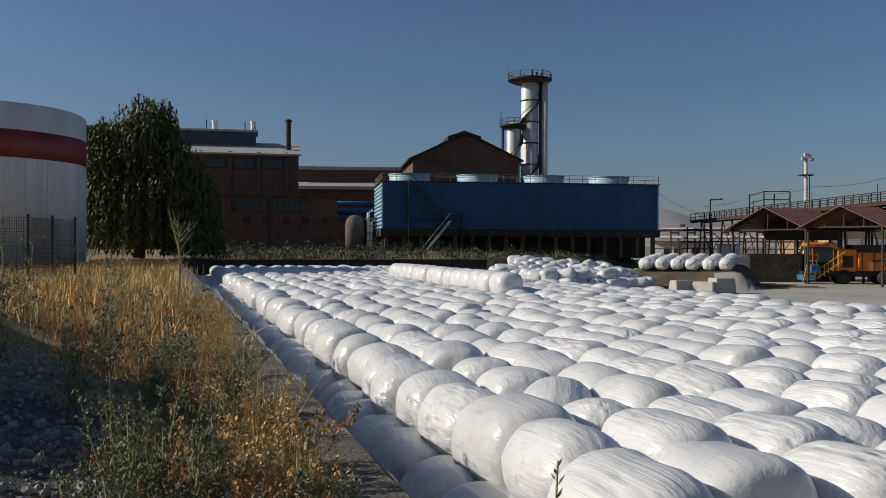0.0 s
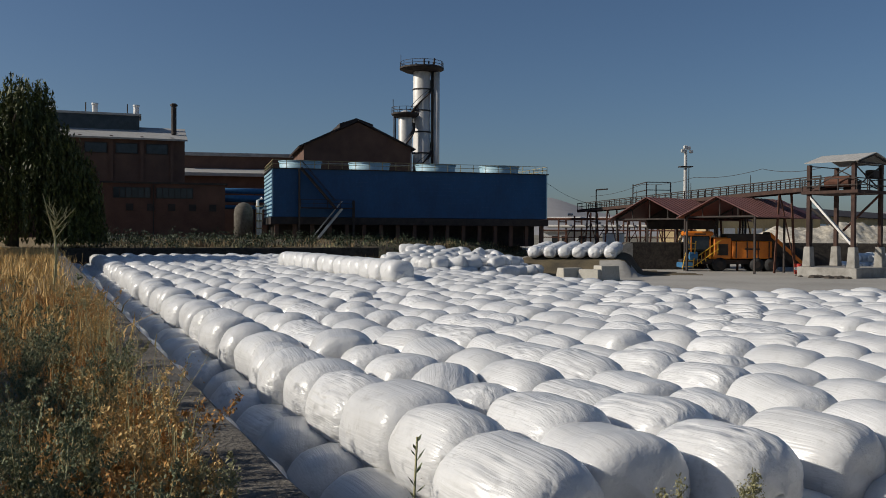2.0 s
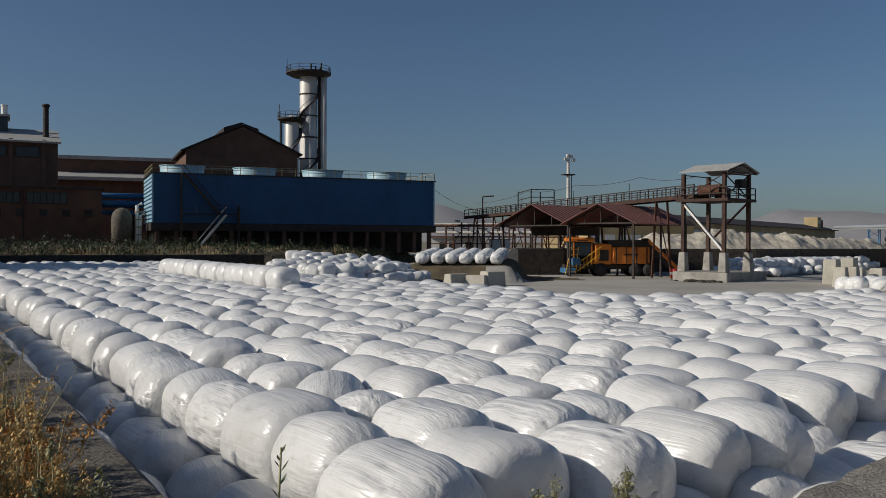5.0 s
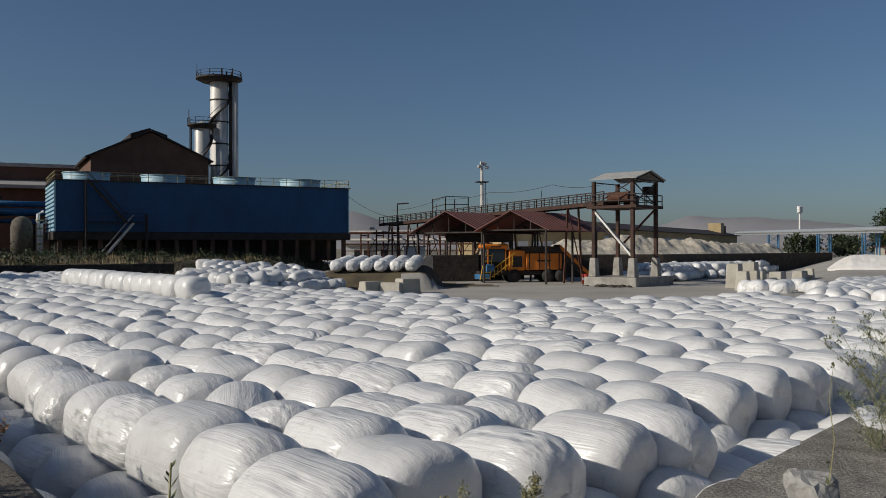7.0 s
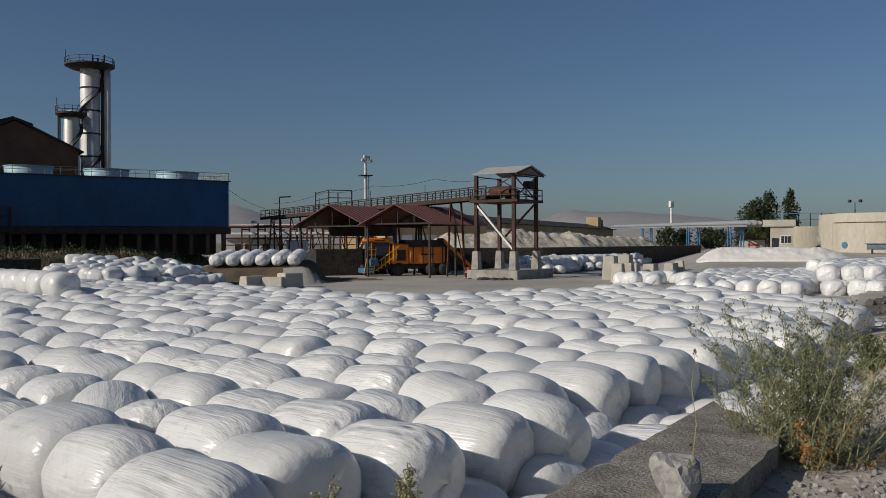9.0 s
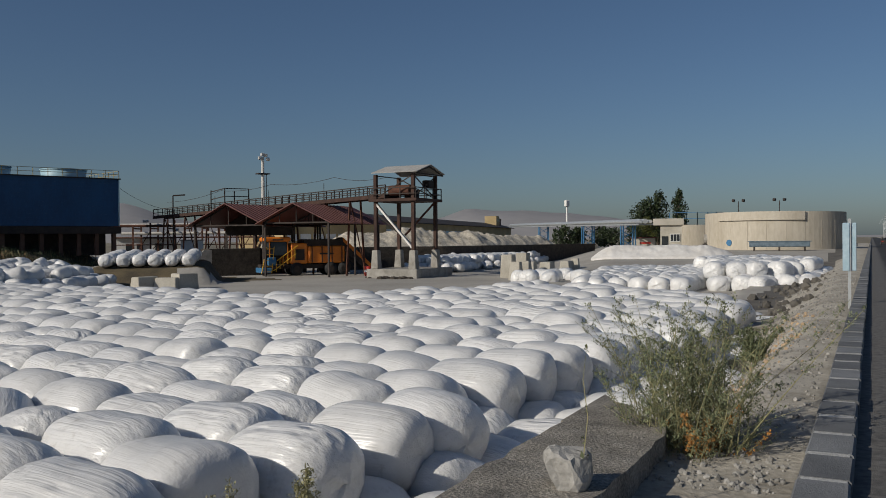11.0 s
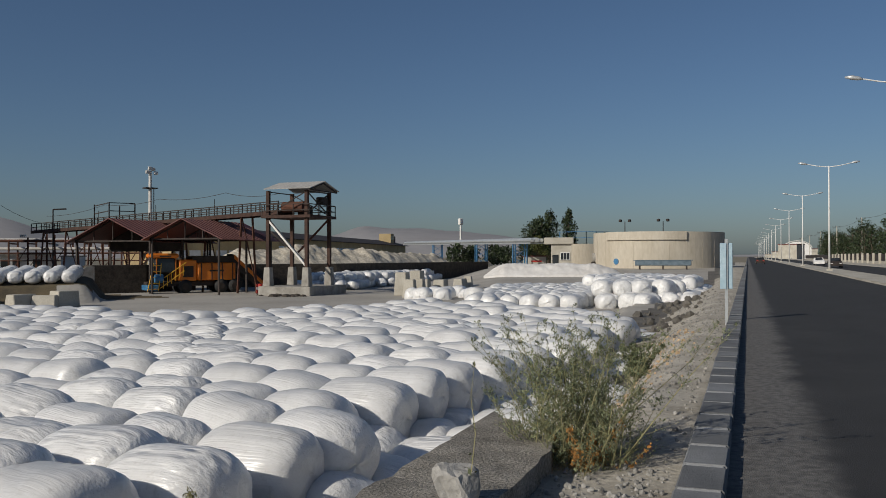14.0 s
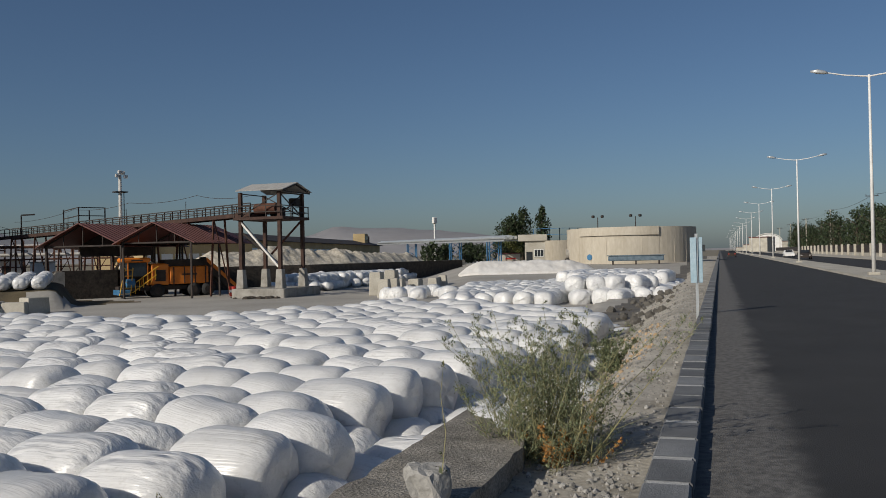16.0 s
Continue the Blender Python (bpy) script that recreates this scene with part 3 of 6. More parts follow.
rows_of(2.32, TOP_FIELD, 1.27, 5.25, -6, 90)
rows_of(0.42, [from_qp(-0.3, 1.5), from_qp(-0.8, 89), from_qp(2.4, 89), from_qp(2.4, 1.5)], 0.43, 3.0, -4, 90, jig=0.08, count=2, spacing=1.27)
rows_of(2.97, [from_sn(2, 2.9), from_sn(26, 2.6), (26.5, 19.0), (28.8, 25.5), (28.2, 33), (26, 27), (20, 16.5), from_sn(19, 6.8), from_sn(3, 6.8)], 0.56, 2.95, -8, 40, count=24)
rows_of(4.0, [(13, 28), (21.5, 28), (21.5, 33.3), (15.5, 33.3), (13.8, 39.5), (5.7, 56.8), (-3, 87), (-7, 86), (0, 54), (9, 38)], 0.56, 5, 0, 95, count=30)

p = 37.5
while p < 58:
    x, y = from_qp(12.7 + rng.uniform(-0.06, 0.06), p)
    places.append((x, y, 2.04, BALE_TURN + rng.gauss(0, 3), 0, rng.uniform(1.0, 1.07)))
    p += 1.5 + rng.uniform(-0.05, 0.08)

places.sort(key=lambda b: b[0] ** 2 + b[1] ** 2)
for k, (x, y, z, turn, tilt, size) in enumerate(places[:300]):
    ob = new("wrapped_bale", BALE_MESHES[(k * 5) % 14])
    ob.matrix_world = pose(x, y, z, tilt, tilt * 0.7, turn + (180 if k % 3 else 0)) @ Matrix.Diagonal((size, size * rng.uniform(0.96, 1.04), size, 1))
    tagged(ob, "round bale wrapped in taut white stretch film", "bale", "bales stacked in the yard")


def heap_of(items, name, label, detail=True):
    """Many bales in one mesh."""
    vs, fs, base = [], [], 0
    arrays = [(np.array(b.v), b.f) for b in (BALES if detail else FAR_BALES)]
    for k, (x, y, z, turn, tilt, size) in enumerate(items):
        v, f = arrays[(k * 7) % len(arrays)]
        m = np.array(pose(x, y, z, tilt, tilt * 0.7, turn) @ Matrix.Diagonal((size, size, size, 1)))
        vs.append(v @ m[:3, :3].T + m[:3, 3])
        fs += [tuple(i + base for i in face) for face in f]
        base += len(v)
    mesh = bpy.data.meshes.new(name)
    mesh.from_pydata(np.concatenate(vs).tolist(), [], fs)
    mesh.materials.append(FILM)
    mesh.polygons.foreach_set("use_smooth", [True] * len(mesh.polygons))
    return tagged(new(name, mesh), label, "bales", kind="stuff")


FAR_BALES = [bale_geo(s, 18, 12, 3.6, 2.5) for s in range(20, 28)]
heap_of(places[300:], "bale_field", "hundreds of white film-wrapped bales in two layers", False)


def pile(poly, layers, name, label, turn, step=1.3, mess=0.3, base=0.0, size=1.0, seed=1):
    """A heap of bales dropped on the yard, thinner layer by layer."""
    r = random.Random(seed)
    xs, ys = [p[0] for p in poly], [p[1] for p in poly]
    mx, my = sum(xs) / len(xs), sum(ys) / len(ys)
    items = []
    for layer in range(layers):
        k = 1 - layer * 0.16
        shape = [(mx + (x - mx) * k, my + (y - my) * k) for x, y in poly]
        ca, sa = math.cos(radians(turn)), math.sin(radians(turn))
        m = int((max(xs) - min(xs) + max(ys) - min(ys)) / step) + 2
        for i in range(-m, m):
            for j in range(-m, m):
                u, v = (i + 0.5 * layer) * step * 1.07 + r.gauss(0, mess * 0.4), (j + 0.5 * (layer % 2)) * step + r.gauss(0, mess * 0.4)
                x, y = mx + u * ca - v * sa, my + u * sa + v * ca
                if inside(x, y, shape):
                    items.append((x, y, (lie(x, y) if base is None else base) + 0.56 * size + layer * 0.78 * size + r.uniform(-0.1, 0.1) * mess, turn + r.gauss(0, 40 * mess), r.gauss(0, 18 * mess), size * r.uniform(0.92, 1.06)))
    return heap_of(items, name, label, False)


pile([(3.0, 76), (8, 70), (13.5, 72.5), (18.2, 78.5), (15.5, 84), (5, 85)], 2, "bale_heap", "loose heap of white wrapped bales near the weedy bank", 20, mess=0.6, size=0.97, base=None, seed=3)
neat = []
for i in range(6):
    for j in range(6):
        x, y = 18.7 + i * 1.32 + j * 0.6, 83.0 - i * 0.53 + j * 1.48
        neat.append((x + rng.uniform(-0.06, 0.06), y, lie(x, y) + 0.54, 68 + rng.gauss(0, 3), 0, rng.uniform(0.97, 1.04)))
heap_of(neat, "bale_heap", "neat single rows of white wrapped bales beside the ramp", False)
pile([(50.5, 86), (58, 84), (96, 112), (92, 118), (56, 92)], 2, "bale_heap", "long low pile of white wrapped bales behind the tower", 40, mess=0.45, seed=5)
pile([(36.5, 40), (41.5, 35), (52, 43), (60, 52), (56, 58), (48, 50)], 1, "bale_heap", "white wrapped bales lying close together on the yard", 30, step=1.25, mess=0.4, base=0.3, size=1.03, seed=6)
pile([(42, 35), (46, 31), (63, 40.5), (70, 51), (60, 52), (52, 43)], 2, "bale_heap", "white wrapped bales stacked two high near the road", 30, step=1.2, mess=0.35, base=0.4, size=1.0, seed=7)
pile([(41, 53), (47, 46.5), (53, 50), (46, 57)], 1, "bale_heap", "single white wrapped bales left standing near the barriers", 60, step=2.0, mess=0.8, base=0.15, size=1.12, seed=8)


# ---- factory behind the yard ----
def railing(parent, pts, h=1.05, step=2.0, mat=None, r=0.035, rails=(0.55, 1.05)):
    """Posts and rails along a line, in the frame of the parent."""
    for a, b in zip(pts, pts[1:]):
        a, b = Vector(a), Vector(b)
        k = max(1, round((b - a).length / step))
        for i in range(k + 1):
            p = a.lerp(b, i / k)
            part("post", Geo().beam(p, p + Vector((0, 0, h)), r * 2), mat or RAIL, parent)
        for z in rails:
            part("rail", Geo().beam(a + Vector((0, 0, z)), b + Vector((0, 0, z)), r * 1.6), mat or RAIL, parent)


def cooling_tower():
    """Long blue box on piers with four fan stacks, a railed deck and an outside stair; local x along the front, y to the back."""
    L, D = 38.6, 14.0
    t = thing("cooling_tower", pose(-8.67, 117.7, 2.7, 0, 0, 8.6), "long dark blue clad cooling tower on concrete piers", "cooling tower")
    g = Geo().box(L / 2, D / 2, 3.3, L, D, 6.3)
    part("casing", g, BLUE, t, "dark blue ribbed cladding")
    seams = Geo()
    for i in range(1, 12):
        seams.box(L / 2, -0.02, 3.3 + i * 0.52, L, 0.05, 0.035)
    part("seam", seams, BLUE, t)
    for x in (0.02, L - 0.02):
        part("corner_trim", Geo().box(x, -0.04, 3.3, 0.16, 0.12, 6.3), LIGHT_BLUE, t, "pale corner strip")
    # left end catches the sun: its brightness is put into pale strips
    ends = Geo()
    for i in range(12):
        ends.box(-0.05, D / 2, 3.4 + i * 0.52, 0.1, D, 0.3)
    part("louvre", ends, LIGHT_BLUE, t, "pale blue strips that paint the left end sunlit")
    part("basin", Geo().box(L / 2, D / 2, 2.3, L + 0.4, D + 0.5, 0.95), DARK_STEEL, t, "dark water basin")
    # concrete piers given the dark brick tone: shade under the basin painted in
    for i in range(17):
        for y in (0.4, D - 0.6):
            part("pier", Geo().box(0.6 + i * (L - 1.2) / 16, y, -0.6, 0.5, 0.5, 2.9), DARK_BRICK, t)
    # added dark box: stands in for the deep shade behind the piers
    part("sump", Geo().box(L / 2, D / 2 + 1, -0.6, L - 1, D - 5, 2.9), DARK_STEEL, t, "dark box put in for the shade below the basin")
    for i in range(4):
        x = 4.4 + i * 9.8
        f = part("fan_stack", Geo().lathe([(3.05, 9.6), (2.85, 10.2), (2.95, 11.1), (2.8, 11.1), (2.7, 10.2), (2.8, 9.65)], 40, x, D / 2), LIGHT_BLUE, t, "pale blue round fan stack", True)
        part("rim", Geo().lathe([(2.98, 11.0), (3.05, 11.05), (3.05, 11.15), (2.9, 11.15)], 40, x, D / 2), LIGHT_BLUE, f)
    part("deck", Geo().box(L / 2, D / 2, 9.6, L + 0.5, D + 0.5, 0.12), DARK_STEEL, t)
    railing(t, [(0, -0.1, 9.7), (L, -0.1, 9.7), (L, D, 9.7), (0, D, 9.7), (0, -0.1, 9.7)], step=1.8)
    # stair
    stair = part("stair", Geo().box(7.0, -1.2, 4.4, 7.0, 1.2, 0.12), DARK_STEEL, t, "dark steel outside stair")
    for (xa, za), (xb, zb) in (((5.2, -0.3), (9.0, 4.4)), ((8.2, 4.4), (3.6, 9.7))):
        for y in (-1.7, -0.75):
            part("stringer", Geo().beam((xa, y, za), (xb, y, zb), 0.12, 0.25), STEEL if za < 0 else DARK_STEEL, stair)
            part("handrail", Geo().beam((xa, y, za + 1.0), (xb, y, zb + 1.0), 0.06), STEEL if za < 0 else DARK_STEEL, stair)
        treads = Geo()
        for k in range(18):
            f = (k + 0.5) / 18
            treads.box(xa + (xb - xa) * f, -1.22, za + (zb - za) * f, 0.3, 0.95, 0.05)
        part("treads", treads, STEEL if za < 0 else DARK_STEEL, stair)
    for x in (3.4, 10.6):
        part("leg", Geo().beam((x, -1.6, -0.5), (x, -1.6, 9.6 if x < 5 else 5.5), 0.16), DARK_STEEL, t)
        part("leg", Geo().beam((x, -0.5, -0.5), (x, -0.5, 9.6 if x < 5 else 5.5), 0.16), DARK_STEEL, t)
    railing(t, [(3.5, -1.7, 4.5), (10.5, -1.7, 4.5)], mat=DARK_STEEL)


cooling_tower()


def column(x, y, r, z1, label, turns, platform):
    """A distillation column with bands, a winding stair and a railed platform."""
    t = thing("process_column", pose(x, y, 2.8), label, "column")
    h = z1 - 2.8
    part("shell", Geo().lathe([(r * 1.15, 0), (r * 1.15, 1.2), (r, 1.25), (r, h - 0.5), (r * 0.8, h), (0.3, h + 0.4)], 28), STEEL, t, "dull aluminium shell", True)
    for i in range(1, int(h / 4.2)):
        part("band", Geo().lathe([(r + 0.02, i * 4.2), (r + 0.14, i * 4.2 + 0.03), (r + 0.14, i * 4.2 + 0.24), (r + 0.02, i * 4.2 + 0.27)], 28), DARK_STEEL, t)
    steps = Geo()
    for i in range(int(turns * 40)):
        a0, a1 = -2.3 + i * 0.157, -2.3 + (i + 1) * 0.157
        z0 = 1 + (h - 3) * i / (turns * 40)
        za = 1 + (h - 3) * (i + 1) / (turns * 40)
        rr = r + 0.35
        steps.beam((rr * math.cos(a0), rr * math.sin(a0), z0), (rr * math.cos(a1), rr * math.sin(a1), za), 0.6, 0.22)
        steps.beam((rr * 1.13 * math.cos(a0), rr * 1.13 * math.sin(a0), z0 + 1), (rr * 1.13 * math.cos(a1), rr * 1.13 * math.sin(a1), za + 1), 0.08)
    part("winding_stair", steps, DARK_STEEL, t, "dark winding stair")
    w = platform
    p = part("platform", Geo().lathe([(r * 0.6, h - 1.1), (w * 0.75, h - 1.0), (w, h - 0.5), (w, h - 0.2), (r * 0.6, h - 0.2)], 20), DARK_STEEL, t, "dark round platform")
    ring = [(w * 0.97 * math.cos(k * math.tau / 12), w * 0.97 * math.sin(k * math.tau / 12), h - 0.2) for k in range(13)]
    for a, b in zip(ring, ring[1:]):
        part("post", Geo().beam(a, (a[0], a[1], h + 0.9), 0.09), DARK_STEEL, p)
        for z in (0.5, 1.1):
            part("rail", Geo().beam((a[0], a[1], a[2] + z), (b[0], b[1], b[2] + z), 0.07), DARK_STEEL, p)
    return t, h


tall, hh = column(16.3, 174.3, 1.7, 36.8, "tall aluminium process column with winding stair and platform", 2.5, 4.4)
for dx, r, top in ((2.9, 0.62, 0), (1.95, 0.22, 0.5), (2.2, 0.12, 1.0)):
    part("pipe", Geo().tube([(dx, -0.6, 0), (dx, -0.6, hh + top)], r, 14), STEEL if r > 0.5 else DARK_STEEL, tall, "side pipe", True)
for dx, hgt in ((-4.2, 2.2), (-1.2, 0.6), (1.3, 1.1), (0.4, 1.5), (2.4, 1.7), (4.0, 0.8)):
    part("vent", Geo().tube([(dx, -0.8, hh - 0.3), (dx, -0.8, hh + hgt)], 0.16 if dx < 4 and dx > -4 else 0.05, 8), DARK_STEEL, tall)
short, hs = column(12.85, 171.5, 1.35, 27.4, "shorter aluminium process column with platform", 1.4, 2.7)
for dx in (-1.9, -2.2):
    part("pipe", Geo().tube([(dx, -0.4, 0), (dx, -0.4, hs - 0.5)], 0.12, 8), DARK_STEEL, short)
part("vent", Geo().tube([(-2.4, -0.5, hs - 0.3), (-2.4, -0.5, hs + 2.4)], 0.07, 6), DARK_STEEL, short)


def gable_hall():
    W, D, eave, ridge = 20.2, 24.0, 18.9, 21.9
    t = thing("factory_hall", pose(-6.4, 165.0, 2.8, 0, 0, 7.5), "brown brick gabled factory hall with rooftop monitor", "factory")
    g = Geo()
    g.add([(0, 0, 0), (W, 0, 0), (W, 0, eave - 1.6), (W / 2, 0, ridge), (0, 0, eave - 1.6), (0, D, 0), (W, D, 0), (W, D, eave - 1.6), (W / 2, D, ridge), (0, D, eave - 1.6)],
          [(0, 1, 2, 3, 4), (9, 8, 7, 6, 5), (0, 4, 9, 5), (1, 6, 7, 2), (0, 5, 6, 1)])
    part("wall", g, DARK_BRICK, t)
    for side in (0, 1):
        x0, x1 = (-0.8, W / 2) if side == 0 else (W + 0.8, W / 2)
        pts = [(x0, -0.5, eave - 2.0), (x1, -0.5, ridge + 0.15), (x1, D, ridge + 0.15), (x0, D, eave - 2.0)]
        part("roof", Geo().sheet(*(pts if side else pts[::-1]), 0.3), DARK_STEEL, t, "dark sheet roof")
    m = Geo()
    m.add([(W / 2 - 3.2, 2, ridge - 1.2), (W / 2 + 3.2, 2, ridge - 1.2), (W / 2 + 3.2, 2, ridge - 0.1), (W / 2, 2, ridge + 1.0), (W / 2 - 3.2, 2, ridge - 0.1),
           (W / 2 - 3.2, D - 2, ridge - 1.2), (W / 2 + 3.2, D - 2, ridge - 1.2), (W / 2 + 3.2, D - 2, ridge - 0.1), (W / 2, D - 2, ridge + 1.0), (W / 2 - 3.2, D - 2, ridge - 0.1)],
          [(0, 1, 2, 3, 4), (9, 8, 7, 6, 5), (0, 4, 9, 5), (1, 6, 7, 2), (4, 3, 8, 9), (3, 2, 7, 8)])
    part("monitor", m, DARK_STEEL, t, "raised roof monitor")
    part("ledge", Geo().box(W / 2, -0.06, eave - 5, W, 0.12, 0.2), CONCRETE, t)


gable_hall()


def main_factory():
    """Sooty brick block with a pale roof and a glazed clerestory; local x along the front."""
    L = 42.0
    t = thing("factory_block", pose(-66.0, 139.2, 2.8, 0, 0, 12.1), "sooty brown brick factory with pale roof and clerestory", "factory")
    part("wall", Geo().box(L / 2, 9, 0, L, 18, 16.0), DARK_BRICK, t)
    part("roof", Geo().sheet((-0.5, -0.9, 16.1), (L + 0.4, -0.9, 16.1), (L + 0.4, 9, 18.9), (-0.5, 9, 18.9), 0.3), ROOF_SHEET, t, "pale sheet roof")
    part("roof", Geo().sheet((-0.5, 9, 18.9), (L + 0.4, 9, 18.9), (L + 0.4, 18.5, 16.9), (-0.5, 18.5, 16.9), 0.3), ROOF_SHEET, t)
    c = part("clerestory", Geo().box(L / 2 - 3, 9, 17.5, L - 8, 6, 2.9), GLASS_DARK, t, "dark glazed clerestory")
    part("clerestory_roof", Geo().box(L / 2 - 3, 9, 20.4, L - 7.4, 6.8, 0.35), ROOF_SHEET, c)
    for x in (21.5, 28.0, 34.5):
        part("roof_vent", Geo().lathe([(0.45, 20.7), (0.45, 22.2), (0.55, 22.25), (0.55, 22.5)], 12, x, 8), WHITE_PAINT, t)
        part("aerial", Geo().tube([(x - 1.4, 7.5, 20.7), (x - 1.4, 7.5, 22.5)], 0.09, 6), DARK_STEEL, t)
    part("flue", Geo().lathe([(0.42, 17.2), (0.42, 21.9), (0.62, 21.95), (0.62, 22.2), (0.3, 22.4)], 12, 40.4, 3.0), DARK_STEEL, t, "black flue pipe")
    for i in range(6):
        x = 17 + i * 4.6
        part("pilaster", Geo().box(x, -0.12, 0, 0.5, 0.3, 16.4), DARK_BRICK, t)
        if i < 5:
            w = part("window", Geo().box(x + 2.3, -0.03, 13.6, 3.4, 0.16, 1.7), DARK_STEEL, t)
            part("pane", Geo().box(x + 2.3, -0.1, 13.75, 3.1, 0.06, 1.4), GLASS_DARK, w)
    a = thing("factory_annex", pose(-35.1, 123.2, 2.6, 0, 0, 11.2), "low brown brick annex with small square openings", "building")
    part("wall", Geo().box(9.8, 7, -0.4, 19.6, 14, 8.3), BRICK, a)
    part("roof", Geo().box(9.8, 7, 7.9, 20.2, 14.6, 0.25), DARK_STEEL, a)
    for i in range(5):
        part("opening", Geo().box(6.9 + i * 2.75, -0.02, 4.2, 0.95, 0.2, 0.95), DARK_STEEL, a)
    for x in (7.0, 12.6):
        w = part("window", Geo().box(x + 0.2, -0.02, 5.9, 4.9, 0.12, 1.5), DARK_STEEL, a)
        for k in range(6):
            part("pane", Geo().box(x - 1.8 + k * 0.8, -0.1, 6.0, 0.68, 0.05, 1.3), GLASS_DARK, w)
    part("plinth", Geo().box(9.8, -0.1, -0.4, 19.6, 0.3, 1.0), CONCRETE, a)
    part("downpipe", Geo().tube([(10, -0.15, 0), (10, -0.15, 7.8)], 0.08, 6), DARK_STEEL, a)
    b = thing("factory_shed", pose(-31.8, 186, 2.8, 0, 0, 5), "long factory shed with pale stepped roofs", "factory")
    part("wall", Geo().box(14, 6, 0, 32, 12, 13.0), DARK_BRICK, b)
    part("roof", Geo().sheet((-3, -1, 13.4), (31, -1, 13.4), (31, 4, 14.6), (-3, 4, 14.6), 0.3), ROOF_SHEET, b)
    part("clerestory", Geo().box(14, 7, 14.2, 33, 6, 3.0), DARK_BRICK, b)
    part("roof", Geo().box(14, 7, 17.2, 34, 7, 0.7), ROOF_SHEET, b)
    part("gutter", Geo().box(14, -1.1, 12.7, 34, 0.4, 0.4), ROOF_SHEET, b)


main_factory()

pipes = thing("pipe_run", pose(-24, 137.5, 3), "blue pipes on a rack between the factory buildings", "pipes")
for z, r in ((7.3, 0.42), (6.1, 0.55), (4.8, 0.3)):
    part("pipe", Geo().tube([(0, 0, z), (16.5, 3, z)], r, 12), BLUE_PAINT, pipes, smooth=True)
for x in (1.5, 6, 11, 15.5):
    part("rack_post", Geo().beam((x, 0.2 * x, 0), (x, 0.2 * x, 7.8), 0.25), DARK_STEEL, pipes)
vessel = thing("process_vessel", pose(-12.9, 122.8, 2.8), "dull grey domed vessel with pipework", "vessel")
part("shell", Geo().lathe([(1.3, 0), (1.3, 3.8), (1.15, 4.5), (0.7, 5.0), (0.2, 5.2)], 20), SHADED_SLAB, vessel, smooth=True)
for x, zt in ((1.9, 5.5), (2.3, 4.2)):
    part("pipe", Geo().tube([(x, 0, 0), (x, 0, zt), (x + 0.6, 0.2, zt + 0.3)], 0.2, 8), WHITE_PAINT, vessel)
    for k in range(5):
        part("flange", Geo().lathe([(0.32, 0.6 + k), (0.32, 0.75 + k)], 12, x, 0), RAIL, vessel)


# ---- storage tank and willow ----
def storage_tank():
    t = thing("storage_tank", pose(-39.3, 72.0, 2.3), "white cylindrical storage tank with dark red band", "tank")
    R = 9.0
    part("shell", Geo().lathe([(R, 0), (R, 12.0), (R - 0.3, 12.2), (0.1, 13.1)], 72), TANK_WHITE, t, smooth=True)
    part("band", Geo().lathe([(R + 0.015, 8.0), (R + 0.02, 10.1)], 72), RED_BAND, t, "dark red painted band", True)
    for k in range(14):
        a = -2.4 + k * 0.22
        part("streak", Geo().beam(((R + 0.012) * math.cos(a), (R + 0.012) * math.sin(a), 0.2), ((R + 0.012) * math.cos(a), (R + 0.012) * math.sin(a), 7.9), 0.04), TANK_WHITE, t)
    rail = [((R - 0.4) * math.cos(a), (R - 0.4) * math.sin(a), 12.1) for a in (-2.2, -1.9, -1.6, -1.3, -1.1)]
    railing(t, rail, 1.0, 3, GALVANISED)
    part("ladder", Geo().beam((2.2, -R + 0.05, 0), (2.2, -R + 0.05, 6.5), 0.35, 0.1), WHITE_PAINT, t)


storage_tank()

fence = thing("mesh_fence", pose(0, 0, 0), "dark green wire mesh fence panels on posts", "fence")
fpts = [(-24.5, 40.0), (-21.9, 40.3), (-19.5, 40.7), (-19.4, 43.0), (-19.3, 45.4)]
for i, (x, y) in enumerate(fpts):
    part("post", Geo().box(x, y, 2.0, 0.09, 0.09, 3.2), DARK_STEEL, fence)
for a, b in zip(fpts, fpts[1:]):
    net = Geo()
    for k in range(22):
        z = 2.3 + k * 0.13
        net.beam((*a, z), (*b, z), 0.012)
    for k in range(1, 24):
        f = k / 24
        x, y = a[0] + (b[0] - a[0]) * f, a[1] + (b[1] - a[1]) * f
        net.beam((x, y, 2.25), (x, y, 5.05), 0.012)
    part("mesh_panel", net, DARK_STEEL, fence)


def leaf_cloud(points, size, seed, droop=0.0, tall=1.0):
    """Small two-triangle leaves or clumps at the points."""
    r = random.Random(seed)
    n = len(points)
    v = np.zeros((n * 4, 3))
    for i, p in enumerate(points):
        a, e = r.uniform(0, math.tau), r.uniform(-0.9, 0.9)
        s = size * r.uniform(0.5, 1.4)
        u = np.array((math.cos(a), math.sin(a), e * 0.6)) * s * 0.5
        w = np.array((-math.sin(a) * 0.5, math.cos(a) * 0.5, r.uniform(-1, 1) - droop)) * s * 0.5 * tall
        c = np.array(p)
        v[i * 4:i * 4 + 4] = (c - u * 0.3, c - w + u * 0.2, c + u, c + w)
    g = Geo()
    g.v = [tuple(q) for q in v]
    g.f = [(i * 4, i * 4 + 1, i * 4 + 2, i * 4 + 3) for i in range(n)]
    return g


